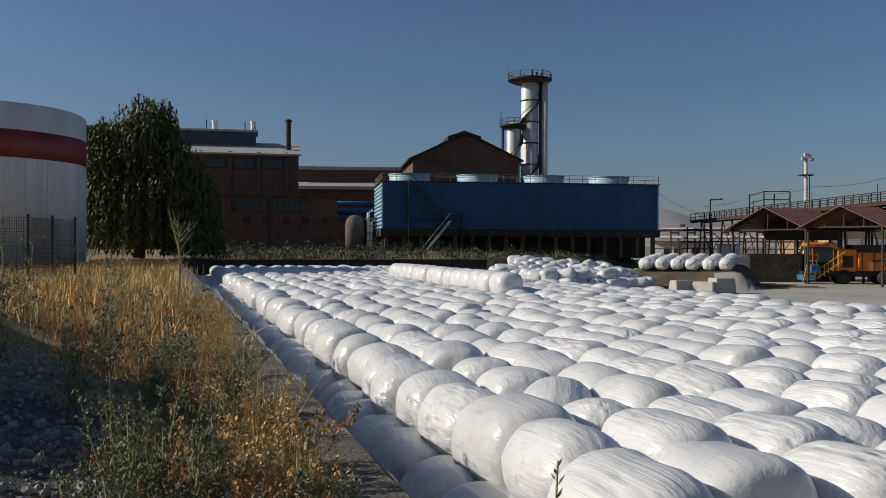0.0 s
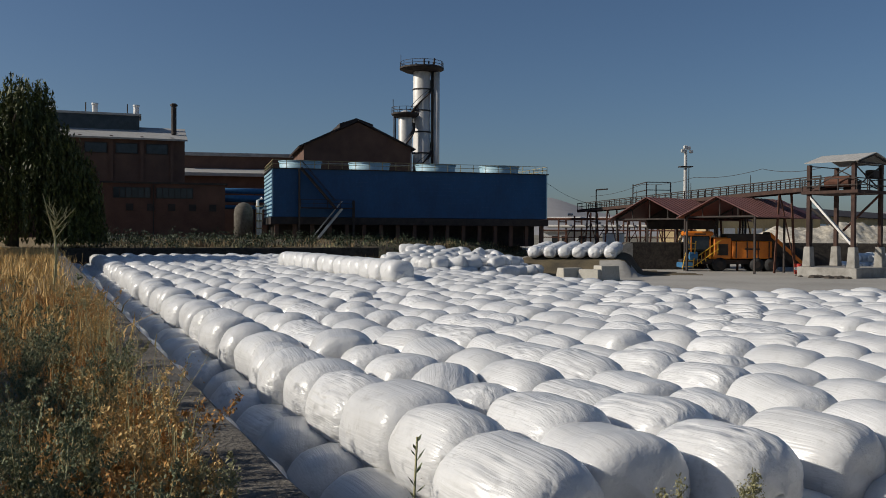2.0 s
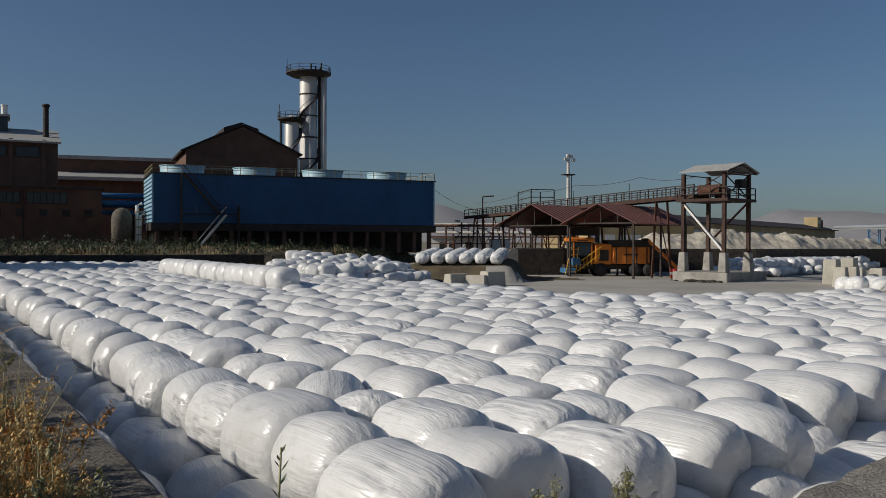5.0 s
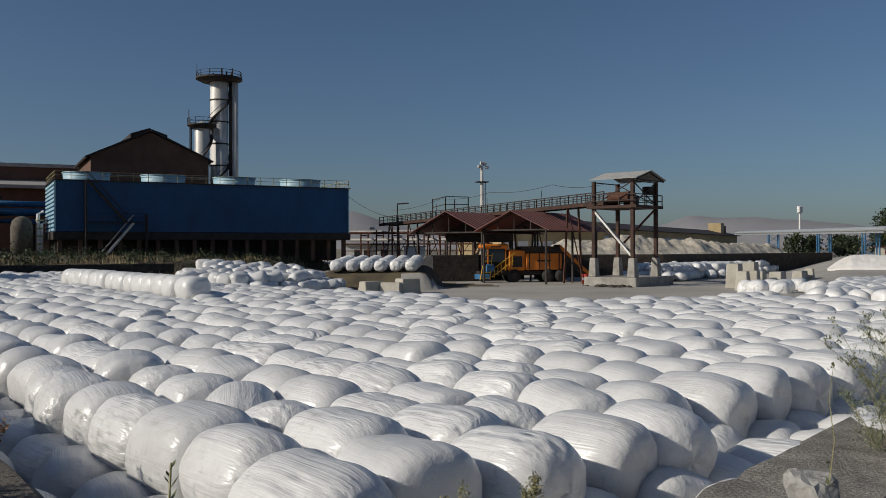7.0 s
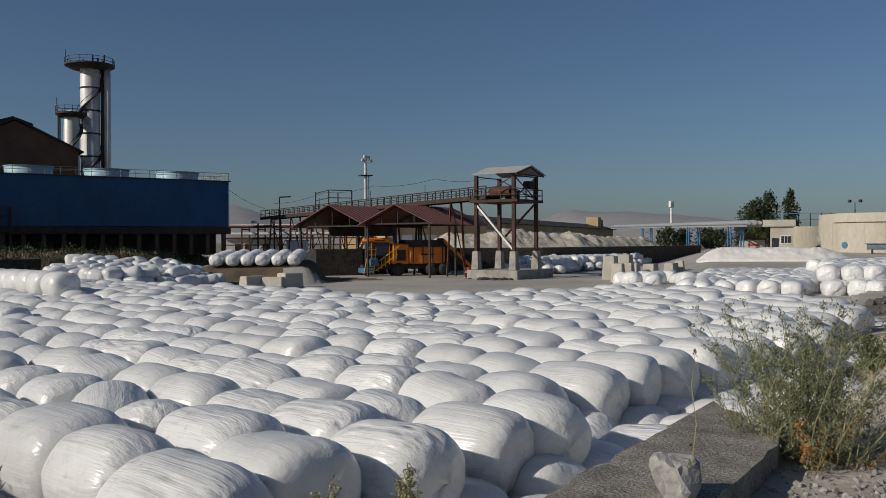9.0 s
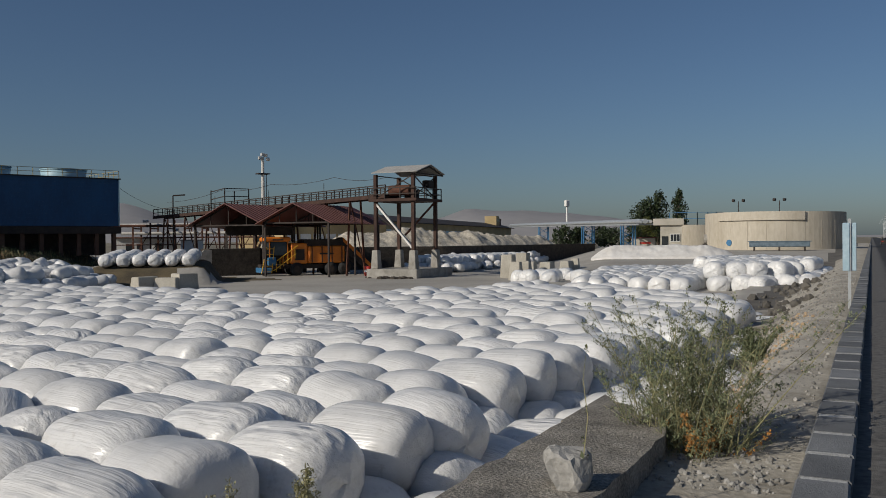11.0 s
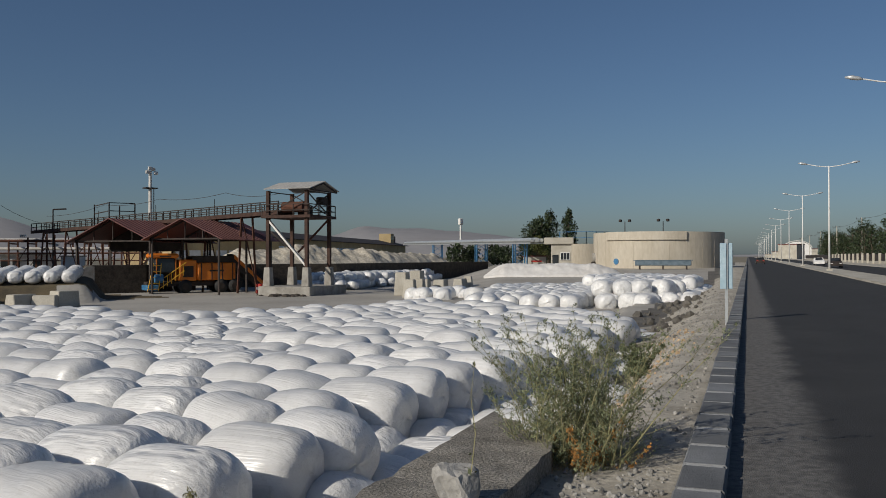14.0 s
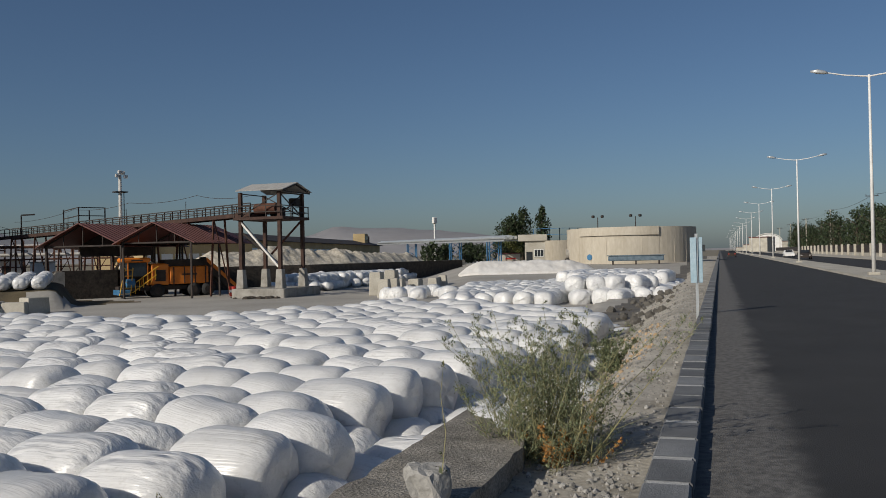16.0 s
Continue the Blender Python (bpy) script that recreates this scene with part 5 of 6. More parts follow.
# ---- concrete blocks ----
def blocks(name, places_, label):
    for x, y, z, sx, sy, sz, turn, top in places_:
        single(name, Geo().box(0, 0, 0, sx, sy, sz, c=0.05, top=top), PALE_CONCRETE, label, "concrete block", "concrete barrier blocks", m=pose(x, y, z, 0, 0, turn))


blocks("concrete_block", [(19.1, 71.8, 0, 2.1, 1.2, 1.05, 24, (0.95, 0.7)), (20.7, 71.2, 0, 1.9, 1.3, 0.95, -38, (0.9, 0.6)), (22.2, 71.6, 0, 1.8, 1.5, 1.25, 14, (0.95, 0.85))],
       "pale broken concrete block on the yard")
blocks("concrete_barrier", [(50.3, 63.6, 0, 1.5, 1.1, 1.75, 35, (0.5, 0.8)), (52.2, 64.6, 0, 1.6, 1.1, 1.75, 35, (0.5, 0.8)), (55.2, 67.6, 0, 2.6, 1.2, 1.6, 40, (0.6, 0.9)), (58.0, 68.3, 0, 2.2, 1.2, 1.5, 35, (0.8, 0.9)),
                            (53.6, 69.0, 0, 2.2, 1.2, 2.3, 40, (0.8, 0.9)), (57.4, 71.4, 0, 2.4, 1.2, 2.4, 40, (0.85, 0.9)), (61.8, 69.6, 0, 3.2, 1.2, 1.5, 38, (0.9, 0.7)), (64.0, 70.8, 0, 1.1, 1.1, 1.7, 38, (0.6, 0.7))],
       "pale precast concrete barrier block standing in the yard")


# ---- east side: walls, heaps, long shed, pipe bridge, tanks ----
single("wall_east", long_wall([(109.6, 116.6), (66.0, 100.0), (50.0, 103.0)], 0.5, -0.5, 2.95, 0.02, 2.5), SOIL_AND_SHADE, "dark stained retaining wall below the lime heaps", "wall", kind="structure")


def heap(line, width, height, name, label, mat, seed, base, lumps=1.0):
    """A ridge of dumped material along a line, with an uneven crest."""
    nu, nv = 150, 22
    a, b = Vector(line[0]), Vector(line[1])
    d = (b - a).normalized()
    s = Vector((-d.y, d.x))
    verts = []
    for i in range(nu + 1):
        f = i / nu
        end = min(1, f * 7, (1 - f) * 5)
        c = a.lerp(b, f)
        for j in range(nv + 1):
            k = j / nv * 2 - 1
            p = c + s * (k * width / 2 * (0.7 + 0.3 * end))
            slope = max(0, 1 - abs(k) ** 1.15)
            h = height * end ** 0.7 * slope * (0.88 + 0.2 * noise.noise((f * 6 + seed, 1, 0)) * lumps + 0.22 * noise.noise((p.x * 0.22, p.y * 0.22, seed)) * lumps)
            h += (0.30 * noise.noise((p.x * 0.8, p.y * 0.8, seed)) + 0.16 * noise.noise((p.x * 2.1, p.y * 2.1, seed))) * lumps * min(1, slope * 2)
            verts.append((p.x, p.y, base + (h if h > 0.02 else -0.6)))
    m = nv + 1
    g = Geo().add(verts, [(i * m + j, (i + 1) * m + j, (i + 1) * m + j + 1, i * m + j + 1) for i in range(nu) for j in range(nv)])
    return single(name, g, mat, label, "heap", smooth=True)


for seed, (l0, l1, w, h) in enumerate((((54, 112), (86, 113), 10, 3.4), ((75, 110.5), (104, 120), 7, 2.6), ((60, 122), (100, 128), 12, 3.2))):
    heap((l0, l1), w, h, "lime_heap", "ridge of pale dumped lime behind the wall", LIME, seed * 3.1, 2.2)
heap(((81.0, 86.5), (94.5, 73.5)), 9, 2.0, "white_heap", "low heap of white lime powder on the yard", PALE_HEAP, 9.4, 1.15, 0.45)


def long_shed():
    a, b = (60.0, 130.0), (190.0, 243.0)
    L = math.hypot(b[0] - a[0], b[1] - a[1])
    t = thing("long_shed", pose(*a, 1.5, 0, 0, math.degrees(math.atan2(b[1] - a[1], b[0] - a[0]))), "long beige shed with brown roof and window band", "shed")
    part("wall", Geo().box(L / 2, 6, 0, L, 12, 6.1), BEIGE_WALL, t)
    part("roof", Geo().sheet((-1, -1, 6.2), (L + 1, -1, 6.2), (L + 1, 6, 7.9), (-1, 6, 7.9), 0.2), DARK_STEEL, t, "dark brown roof")
    part("roof", Geo().sheet((-1, 6, 7.9), (L + 1, 6, 7.9), (L + 1, 13, 6.2), (-1, 13, 6.2), 0.2), DARK_STEEL, t)
    for i in range(26):
        w = part("window", Geo().box(3 + i * 4.2, -0.02, 3.6, 3.2, 0.12, 1.0), WHITE_PAINT, t)
        part("pane", Geo().box(3 + i * 4.2, -0.1, 3.7, 2.9, 0.05, 0.8), SIGN_BLUE, w)
    f = thing("yellow_building", pose(51.0, 124.0, 1.5, 0, 0, 10), "yellow plastered building with window band", "building")
    part("wall", Geo().box(13, 4, 0, 20, 8, 5.0), BEIGE_WALL, f)
    part("roof", Geo().box(13, 4, 5.0, 21, 9, 0.25), DARK_STEEL, f)
    for i in range(8):
        part("window", Geo().box(4.4 + i * 2.4, -0.02, 2.3, 1.9, 0.12, 1.1), WHITE_PAINT, f)
    o = thing("office_block", pose(178, 238, 2, 0, 0, 40), "distant ochre office block with dark side", "building")
    part("wall", Geo().box(0, 0, 0, 4.6, 4, 9.6), BEIGE_WALL, o)
    part("extension", Geo().box(3.6, 0, 0, 2.4, 4, 8.8), DARK_BRICK, o)
    for i in range(3):
        for j in range(3):
            part("window", Geo().box(-1.5 + i * 1.5, -2.02, 1.5 + j * 3, 0.9, 0.1, 1.3), GLASS_DARK, o)


long_shed()


def pipe_bridge():
    a, b = Vector((165.0, 210.0, 8.0)), Vector((109.4, 103.5, 6.6))
    t = thing("pipe_bridge", pose(0, 0, 0), "pale pipe bridge on blue steel trestles", "pipe bridge")
    s = Vector((b - a)).cross(Vector((0, 0, 1))).normalized()
    for o, z, r in ((-0.8, 0.0, 0.3), (0.1, 0.05, 0.4), (0.9, 0.0, 0.3)):
        part("pipe", Geo().tube([a + s * o + Vector((0, 0, z)), b + s * o + Vector((0, 0, z))], r, 10), GALVANISED, t, "pale pipe")
    for o in (-1.3, 1.3):
        part("girder", Geo().beam(a + s * o - Vector((0, 0, 0.5)), b + s * o - Vector((0, 0, 0.5)), 0.12, 0.25), GALVANISED, t)
    for f in (0.35, 0.7, 0.92):
        p = a.lerp(b, f)
        for o in (-1.1, 1.1):
            for q in (-0.7, 0.7):
                d = (b - a).normalized() * q
                part("trestle_leg", Geo().beam((p.x + s.x * o + d.x, p.y + s.y * o + d.y, 1.5), p + s * o + d - Vector((0, 0, 0.6)), 0.18), BLUE_PAINT, t, "blue steel leg")
        for k in range(3):
            z = 2.2 + k * 1.5
            part("trestle_brace", Geo().beam((p.x - s.x * 1.1, p.y - s.y * 1.1, z), (p.x + s.x * 1.1, p.y + s.y * 1.1, z + 1.4), 0.09), BLUE_PAINT, t)
            part("trestle_brace", Geo().beam((p.x + s.x * 1.1, p.y + s.y * 1.1, z), (p.x - s.x * 1.1, p.y - s.y * 1.1, z + 1.4), 0.09), BLUE_PAINT, t)
        part("footing", Geo().box(p.x, p.y, 1.2, 3.2, 2.6, 1.3, c=0.05), PALE_CONCRETE, t)


pipe_bridge()


def gatehouse():
    t = thing("gatehouse", pose(109.0, 102.3, 2.0, 0, 0, -47), "pale concrete gatehouse with recessed door and flat roof", "building")
    part("wall", Geo().box(3.4, 2.5, 0, 3.4, 5, 3.9), PALE_CONCRETE, t)
    part("roof", Geo().box(3.0, 2.4, 3.9, 4.9, 5.6, 1.1, c=0.05), PALE_CONCRETE, t)
    d = part("door", Geo().box(2.4, -0.03, 0, 1.0, 0.14, 2.1), GLASS_DARK, t)
    w = part("window", Geo().box(4.0, -0.03, 1.2, 1.6, 0.14, 1.3), WHITE_PAINT, t)
    for k in range(3):
        part("pane", Geo().box(3.5 + k * 0.5, -0.12, 1.3, 0.42, 0.05, 1.1), GLASS_DARK, w)
    k = thing("kiosk", pose(119.5, 113.8, 1.9, 0, 0, -45), "low white kiosk with red panels", "kiosk")
    part("wall", Geo().box(0, 0, 0, 4.2, 3, 1.9), PALE_CONCRETE, k)
    part("red_panel", Geo().box(0.3, -1.52, 0.9, 1.9, 0.06, 0.3), RED_PAINT, k)
    part("roof", Geo().box(0, 0, 1.9, 4.6, 3.4, 0.2), RED_ROOF, k)
    tr = thing("tanker_trailer", pose(113.0, 94.5, 2.0, 0, 0, -47), "small cylindrical tanker trailer parked by the tank", "trailer")
    part("barrel", Geo().tube([(0, 0, 1.6), (5.5, 0, 1.6)], 0.75, 16), CONCRETE, tr, smooth=True)
    part("chassis", Geo().box(2.8, 0, 0.6, 6.0, 1.2, 0.25), DARK_STEEL, tr)
    for x in (0.8, 4.4):
        for y in (-0.7, 0.7):
            part("wheel", Geo().tube([(x, y - 0.12, 0.42), (x, y + 0.12, 0.42)], 0.42, 14), RUBBER, tr)


gatehouse()


def concrete_tank():
    t = thing("round_basin", pose(121.4, 87.6, 1.6), "large round stained beige concrete basin", "basin")
    R = 10.5
    part("wall", Geo().lathe([(R, 0), (R, 6.0), (R - 0.4, 6.0), (R - 0.4, 4.9)], 80), TANK_CONCRETE, t, smooth=False)
    arc = [math.pi * (0.93 + 0.40 * k / 22) for k in range(23)]
    section = [(R + 0.28, 4.75), (R + 0.28, 6.05), (R + 0.002, 6.05), (R + 0.002, 4.75)]
    rim = Geo().add([(rad * math.cos(a), rad * math.sin(a), z) for a in arc for rad, z in section],
                    [(i * 4 + j, (i + 1) * 4 + j, (i + 1) * 4 + (j + 1) % 4, i * 4 + (j + 1) % 4) for i in range(22) for j in range(4)] + [(0, 1, 2, 3), (91, 90, 89, 88)])
    part("overflow_channel", rim, TANK_CONCRETE, t, "projecting overflow channel")
    for k in range(24):
        a = math.tau * k / 24
        part("form_joint", Geo().beam(((R + 0.01) * math.cos(a), (R + 0.01) * math.sin(a), 0.1), ((R + 0.01) * math.cos(a), (R + 0.01) * math.sin(a), 4.7), 0.03), TANK_CONCRETE, t)
    part("hatch", Geo().tube([(-R * 0.98, R * 0.03, 1.4), (-R * 1.01, R * 0.03, 1.4)], 0.48, 16), BLUE_PAINT, t, "blue round hatch")
    s = thing("small_round_basin", pose(126.5, 108.0, 1.8), "small round concrete basin with railing", "basin")
    part("wall", Geo().lathe([(5.0, 0), (5.0, 4.3), (4.7, 4.3), (4.7, 3.5)], 48), TANK_CONCRETE, s)
    railing(s, [(5 * math.cos(a), 5 * math.sin(a), 4.3) for a in [math.pi * (0.9 + 0.12 * k) for k in range(9)]], 2.2, 1.5, BLUE_PAINT, 0.05, (1.1, 2.2))
    b = thing("steel_trough", pose(108.3, 82.2, 2.0, 0, 0, -54.5), "long blue-grey steel trough on stands", "trough")
    part("body", Geo().box(4.0, 0, 0.4, 8.2, 0.9, 0.75, c=0.08), TROUGH, b)
    part("lid", Geo().box(4.0, 0, 1.15, 8.6, 1.1, 0.12), TROUGH, b)
    for x in (0.6, 4.0, 7.4):
        part("stand", Geo().box(x, 0, -0.3, 0.25, 0.7, 0.9), DARK_STEEL, b)
    for x, y, h in ((132.5, 103.0, 8.5), (136.0, 97.0, 8.5)):
        m = thing("floodlight_pole", pose(x, y, 1.8), "slim dark pole with twin floodlights", "lamp")
        part("pole", Geo().tube([(0, 0, 0), (0, 0, h)], [0.12, 0.07], 8), DARK_STEEL, m)
        for s_ in (-0.6, 0.6):
            part("floodlight", Geo().box(s_, -s_, h - 0.1, 0.5, 0.5, 0.5, c=0.08), DARK_STEEL, m)
    w = thing("signal_tower", pose(209.2, 235.5, 2), "slim white mast with box head", "mast")
    part("pole", Geo().lathe([(0.45, 0), (0.3, 15)], 10), WHITE_PAINT, w)
    part("head", Geo().box(0, 0, 13.2, 1.7, 1.2, 2.3, c=0.2), WHITE_PAINT, w)


concrete_tank()
for k, (x, y, h, w) in enumerate(((126.5, 121.0, 8.6, 6.5), (129.0, 119.0, 11.2, 5.5), (131.5, 116.0, 11.8, 3.8), (127.8, 120.5, 9.6, 6.0))):
    clump_tree("poplar", x, y, 1.9, h, w, "dark green poplar standing behind the gatehouse", 40 + k, 0.5, 2200, None, True)
for k in range(9):
    x, y = spot(41.0 + k * 1.2 + rng.uniform(-0.4, 0.4), 205 + rng.uniform(-12, 25))
    clump_tree("roadside_tree", x, y, 1.9, rng.uniform(3.6, 5.8), rng.uniform(5, 8), "dark green bushy tree in the distance", 60 + k, 0.7, 900)
clump_tree("shrub_tree", *spot(46.6, 168), 1.9, 6.0, 4.0, "dark green bushy tree beside the pipe bridge", 77, 0.5, 900, LEAF)


# ---- road furniture ----
def street_lamp():
    t = thing("street_lamp", pose(0, 0, 0), "white twin-armed street lamp on the median", "street lamp", "street lamps along the median")
    part("base", Geo().box(0, 0, 0, 0.6, 0.6, 0.2, c=0.03), PALE_CONCRETE, t)
    part("pole", Geo().lathe([(0.11, 0.2), (0.085, 5.5), (0.06, 11.1)], 12), WHITE_PAINT, t, smooth=True)
    for s in (-1, 1):
        arm = part("arm", Geo().tube([(0, 0, 11.0), (0, s * 1.2, 11.15), (0, s * 2.3, 11.4)], [0.045, 0.04, 0.035], 8), WHITE_PAINT, t)
        part("lantern", Geo().tube([(0, s * 2.1, 11.35), (0, s * 2.3, 11.4), (0, s * 2.65, 11.47), (0, s * 3.0, 11.51)], [0.05, 0.11, 0.13, 0.05], 10), GALVANISED, arm, "grey lantern head", True)
    return t


first_lamp = street_lamp()
first_lamp.matrix_world = pose(*from_sn(53.4, -8.2), 2.2, 0, 0, ROAD_TURN)
for k in range(1, 16):
    copy_thing(first_lamp, pose(*from_sn(53.4 + k * 48.0, -8.2), 2.2, 0, 0, ROAD_TURN))

post = thing("marker_post", pose(*from_sn(24.2, 0.47), 2.0, 0, 0, -55), "pale blue panel on a slim galvanised post", "sign")
part("pole", Geo().beam((0, 0, -0.4), (0, 0, 2.25), 0.07), GALVANISED, post)
part("panel", Geo().box(-0.08, -0.05, 0.95, 0.16, 0.03, 1.2, c=0.008), SIGN_BLUE, post, "faded blue-white panel")
part("panel", Geo().box(0.10, 0.02, 0.95, 0.12, 0.03, 1.2, c=0.008), SIGN_BLUE, post, "faded blue-white panel")


def car(x, y, turn, paint, label):
    """Saloon car: local x forwards."""
    t = thing("parked_car", pose(x, y, 2.03, 0, 0, turn), label, "car", "cars on the opposite carriageway")
    prof = [(-2.2, 0.35), (-2.25, 0.8), (-2.05, 0.95), (-1.5, 1.0), (-0.95, 1.42), (0.35, 1.45), (1.0, 1.0), (1.9, 0.85), (2.2, 0.65), (2.2, 0.35)]
    g = Geo()
    n = len(prof)
    rows = [(-0.85, 0.97), (-0.8, 1.0), (0.8, 1.0), (0.85, 0.97)]
    g.add([(px_, w * (0.82 if pz > 1.2 else 1), pz * k) for w, k in rows for px_, pz in prof],
          [tuple(range(n)), tuple(reversed(range(3 * n, 4 * n)))] + [(i * n + (j + 1) % n, i * n + j, (i + 1) * n + j, (i + 1) * n + (j + 1) % n) for i in range(3) for j in range(n)])
    part("body", g, paint, t)
    part("side_glass", Geo().box(-0.3, 0, 1.02, 1.7, 1.55, 0.34, top=(0.7, 0.92)), GLASS_DARK, t)
    part("rear_glass", Geo().sheet((-1.48, -0.6, 1.06), (-1.0, -0.55, 1.42), (-1.0, 0.55, 1.42), (-1.48, 0.6, 1.06), 0.02), GLASS_DARK, t)
    part("windscreen", Geo().sheet((1.0, 0.6, 1.06), (0.45, 0.55, 1.43), (0.45, -0.55, 1.43), (1.0, -0.6, 1.06), 0.02), GLASS_DARK, t)
    for wx in (-1.35, 1.35):
        for wy in (-0.8, 0.8):
            w = part("wheel", Geo().tube([(wx, wy - 0.1, 0.32), (wx, wy + 0.1, 0.32)], 0.32, 16), RUBBER, t)
            part("rim", Geo().tube([(wx, wy - 0.11, 0.32), (wx, wy + 0.11, 0.32)], 0.18, 12), GALVANISED, w)
    for wy in (-0.6, 0.6):
        part("tail_light", Geo().box(-2.24, wy, 0.72, 0.05, 0.32, 0.15), RED_PAINT, t)
        part("headlight", Geo().box(2.16, wy, 0.6, 0.06, 0.34, 0.14), WHITE_PAINT, t)


car(*from_sn(171, -12.0), ROAD_TURN + 180, WHITE_PAINT, "white saloon car on the opposite carriageway")
car(*from_sn(140, -12.0), ROAD_TURN + 180, DARK_STEEL, "dark saloon car on the opposite carriageway")
car(*from_sn(196, -2.5), ROAD_TURN, DARK_STEEL, "small dark car far down the road")


def red_door_house():
    t = thing("arched_hall", pose(*from_sn(570, -28.0), 2.0, 0, 0, ROAD_TURN + 0), "white hall with arched roof and red doors", "building")
    W, L = 15.9, 26
    prof = [(-W / 2, 0), (-W / 2, 6.0)] + [(W / 2 * math.sin(a), 5.6 + 5.0 * math.cos(a)) for a in [-1.35 + 0.27 * k for k in range(11)]] + [(W / 2, 6.0), (W / 2, 0)]
    n = len(prof)
    g = Geo().add([(x, y, z) for x in (0, L) for y, z in prof], [tuple(range(n)), tuple(reversed(range(n, 2 * n)))] + [((j + 1) % n, j, n + j, n + (j + 1) % n) for j in range(n)])
    part("wall", g, WHITE_PAINT, t)
    for k in range(2):
        d = part("door", Geo().box(-0.06, -1.0 + k * 3.1, 0, 0.12, 2.9, 5.2), RED_PAINT, t, "red panelled door")
        for j in range(2):
            part("pane", Geo().box(-0.14, -1.7 + k * 3.1 + j * 1.4, 3.2, 0.04, 0.9, 0.9), GLASS_DARK, d)
    arc = Geo()
    pts = [(-0.3, W / 2 * 1.06 * math.sin(a), 5.8 + 5.1 * math.cos(a)) for a in [-1.4 + 0.28 * k for k in range(11)]]
    for a, b in zip(pts, pts[1:]):
        arc.beam(a, b, 0.6, 0.4)
    part("arched_eave", arc, STEEL, t)


red_door_house()

for k in range(46):
    s = 90 + k * 6.8 + rng.uniform(-2, 2)
    x, y = from_sn(s, -29 + rng.uniform(-4, 2))
    clump_tree("conifer" if k % 2 else "roadside_tree", x, y, 2.2, rng.uniform(7.0, 11.0), rng.uniform(5.5, 8), "dark green tree in the row beyond the road", 100 + k, 0.5, 1100, None, bool(k % 2), 7)
rail = thing("roadside_fence", pose(0, 0, 0), "pale roadside fence with square posts", "fence")
for k in range(26):
    x, y = from_sn(60 + k * 9, -23.8)
    part("post", Geo().box(x, y, 2.1, 0.45, 0.45, 2.2, rz=radians(ROAD_TURN), c=0.04), PALE_CONCRETE, rail)
part("fence_wall", strip(40, 420, -24.1, -23.9, 2.0, 2.75, 380), PALE_CONCRETE, rail)
part("fence_bars", strip(40, 420, -24.04, -23.98, 2.75, 4.1, 380), DARK_STEEL, rail)
power = []
for k in range(7):
    x, y = from_sn(113 + k * 67, -27.5)
    t = thing("utility_pole", pose(x, y, 2.1, 0, 0, ROAD_TURN), "pale concrete utility pole with crossarm", "utility pole", "utility poles beyond the road")
    part("pole", Geo().box(0, 0, 0, 0.4, 0.36, 11.4, top=(0.55, 0.55)), PALE_CONCRETE, t)
    part("crossarm", Geo().box(0, 0.2, 11.0, 0.12, 2.2, 0.12), DARK_STEEL, t)
    for o in (-0.8, 0.3, 1.2):
        part("insulator", Geo().tube([(0, o, 11.1), (0, o, 11.4)], 0.06, 6), DARK_STEEL, t)
    power.append((x, y, 13.45))
wire(power, 0.8, "power_line", "dark power line along the far side of the road", 0.03)

# town and hills far away
for k in range(22):
    x, y = from_sn(520 + k * 34 + rng.uniform(-15, 15), rng.choice((-1, 1)) * rng.uniform(18, 70) + (0 if k % 3 else 8))
    t = thing("distant_building", pose(x, y, 2, 0, 0, rng.uniform(0, 40)), "pale building far down the road", "building", "town in the distance")
    w, h = rng.uniform(7, 13), rng.uniform(3, 8)
    part("wall", Geo().box(0, 0, 0, w, w * 0.8, h), PALE_CONCRETE, t)
    part("roof", Geo().box(0, 0, h, w * 1.04, w * 0.84, 0.5), CONCRETE if k % 2 else RED_ROOF, t)


def hills():
    verts, n = [], 240
    for i in range(n + 1):
        b = -60 + 150 * i / n
        up = 42 + 26 * noise.noise((b * 0.09, 2, 0)) + 12 * noise.noise((b * 0.35, 8, 0))
        up += 82 * math.exp(-((b - 36.5) / 5.0) ** 2) + 45 * math.exp(-((b - 43) / 4.5) ** 2) + 105 * math.exp(-((b - 13.2) / 3.2) ** 2) + 20 * math.exp(-((b - 20) / 6.0) ** 2)
        up *= 1 - 0.75 * ease(47, 58, b)
        for d, f in ((2600, 0), (2900, 0.55), (3200, 1.0), (3600, 0)):
            x, y = spot(b, d)
            verts.append((x, y, 2 + max(4, up * 0.85) * f * (1 + 0.12 * noise.noise((b * 0.5, f * 5, 3))) - (30 if f == 0 else 0)))
    g = Geo().add(verts, [(i * 4 + j, (i + 1) * 4 + j, (i + 1) * 4 + j + 1, i * 4 + j + 1) for i in range(n) for j in range(3)])
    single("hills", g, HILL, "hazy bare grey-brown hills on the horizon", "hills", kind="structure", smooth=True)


hills()


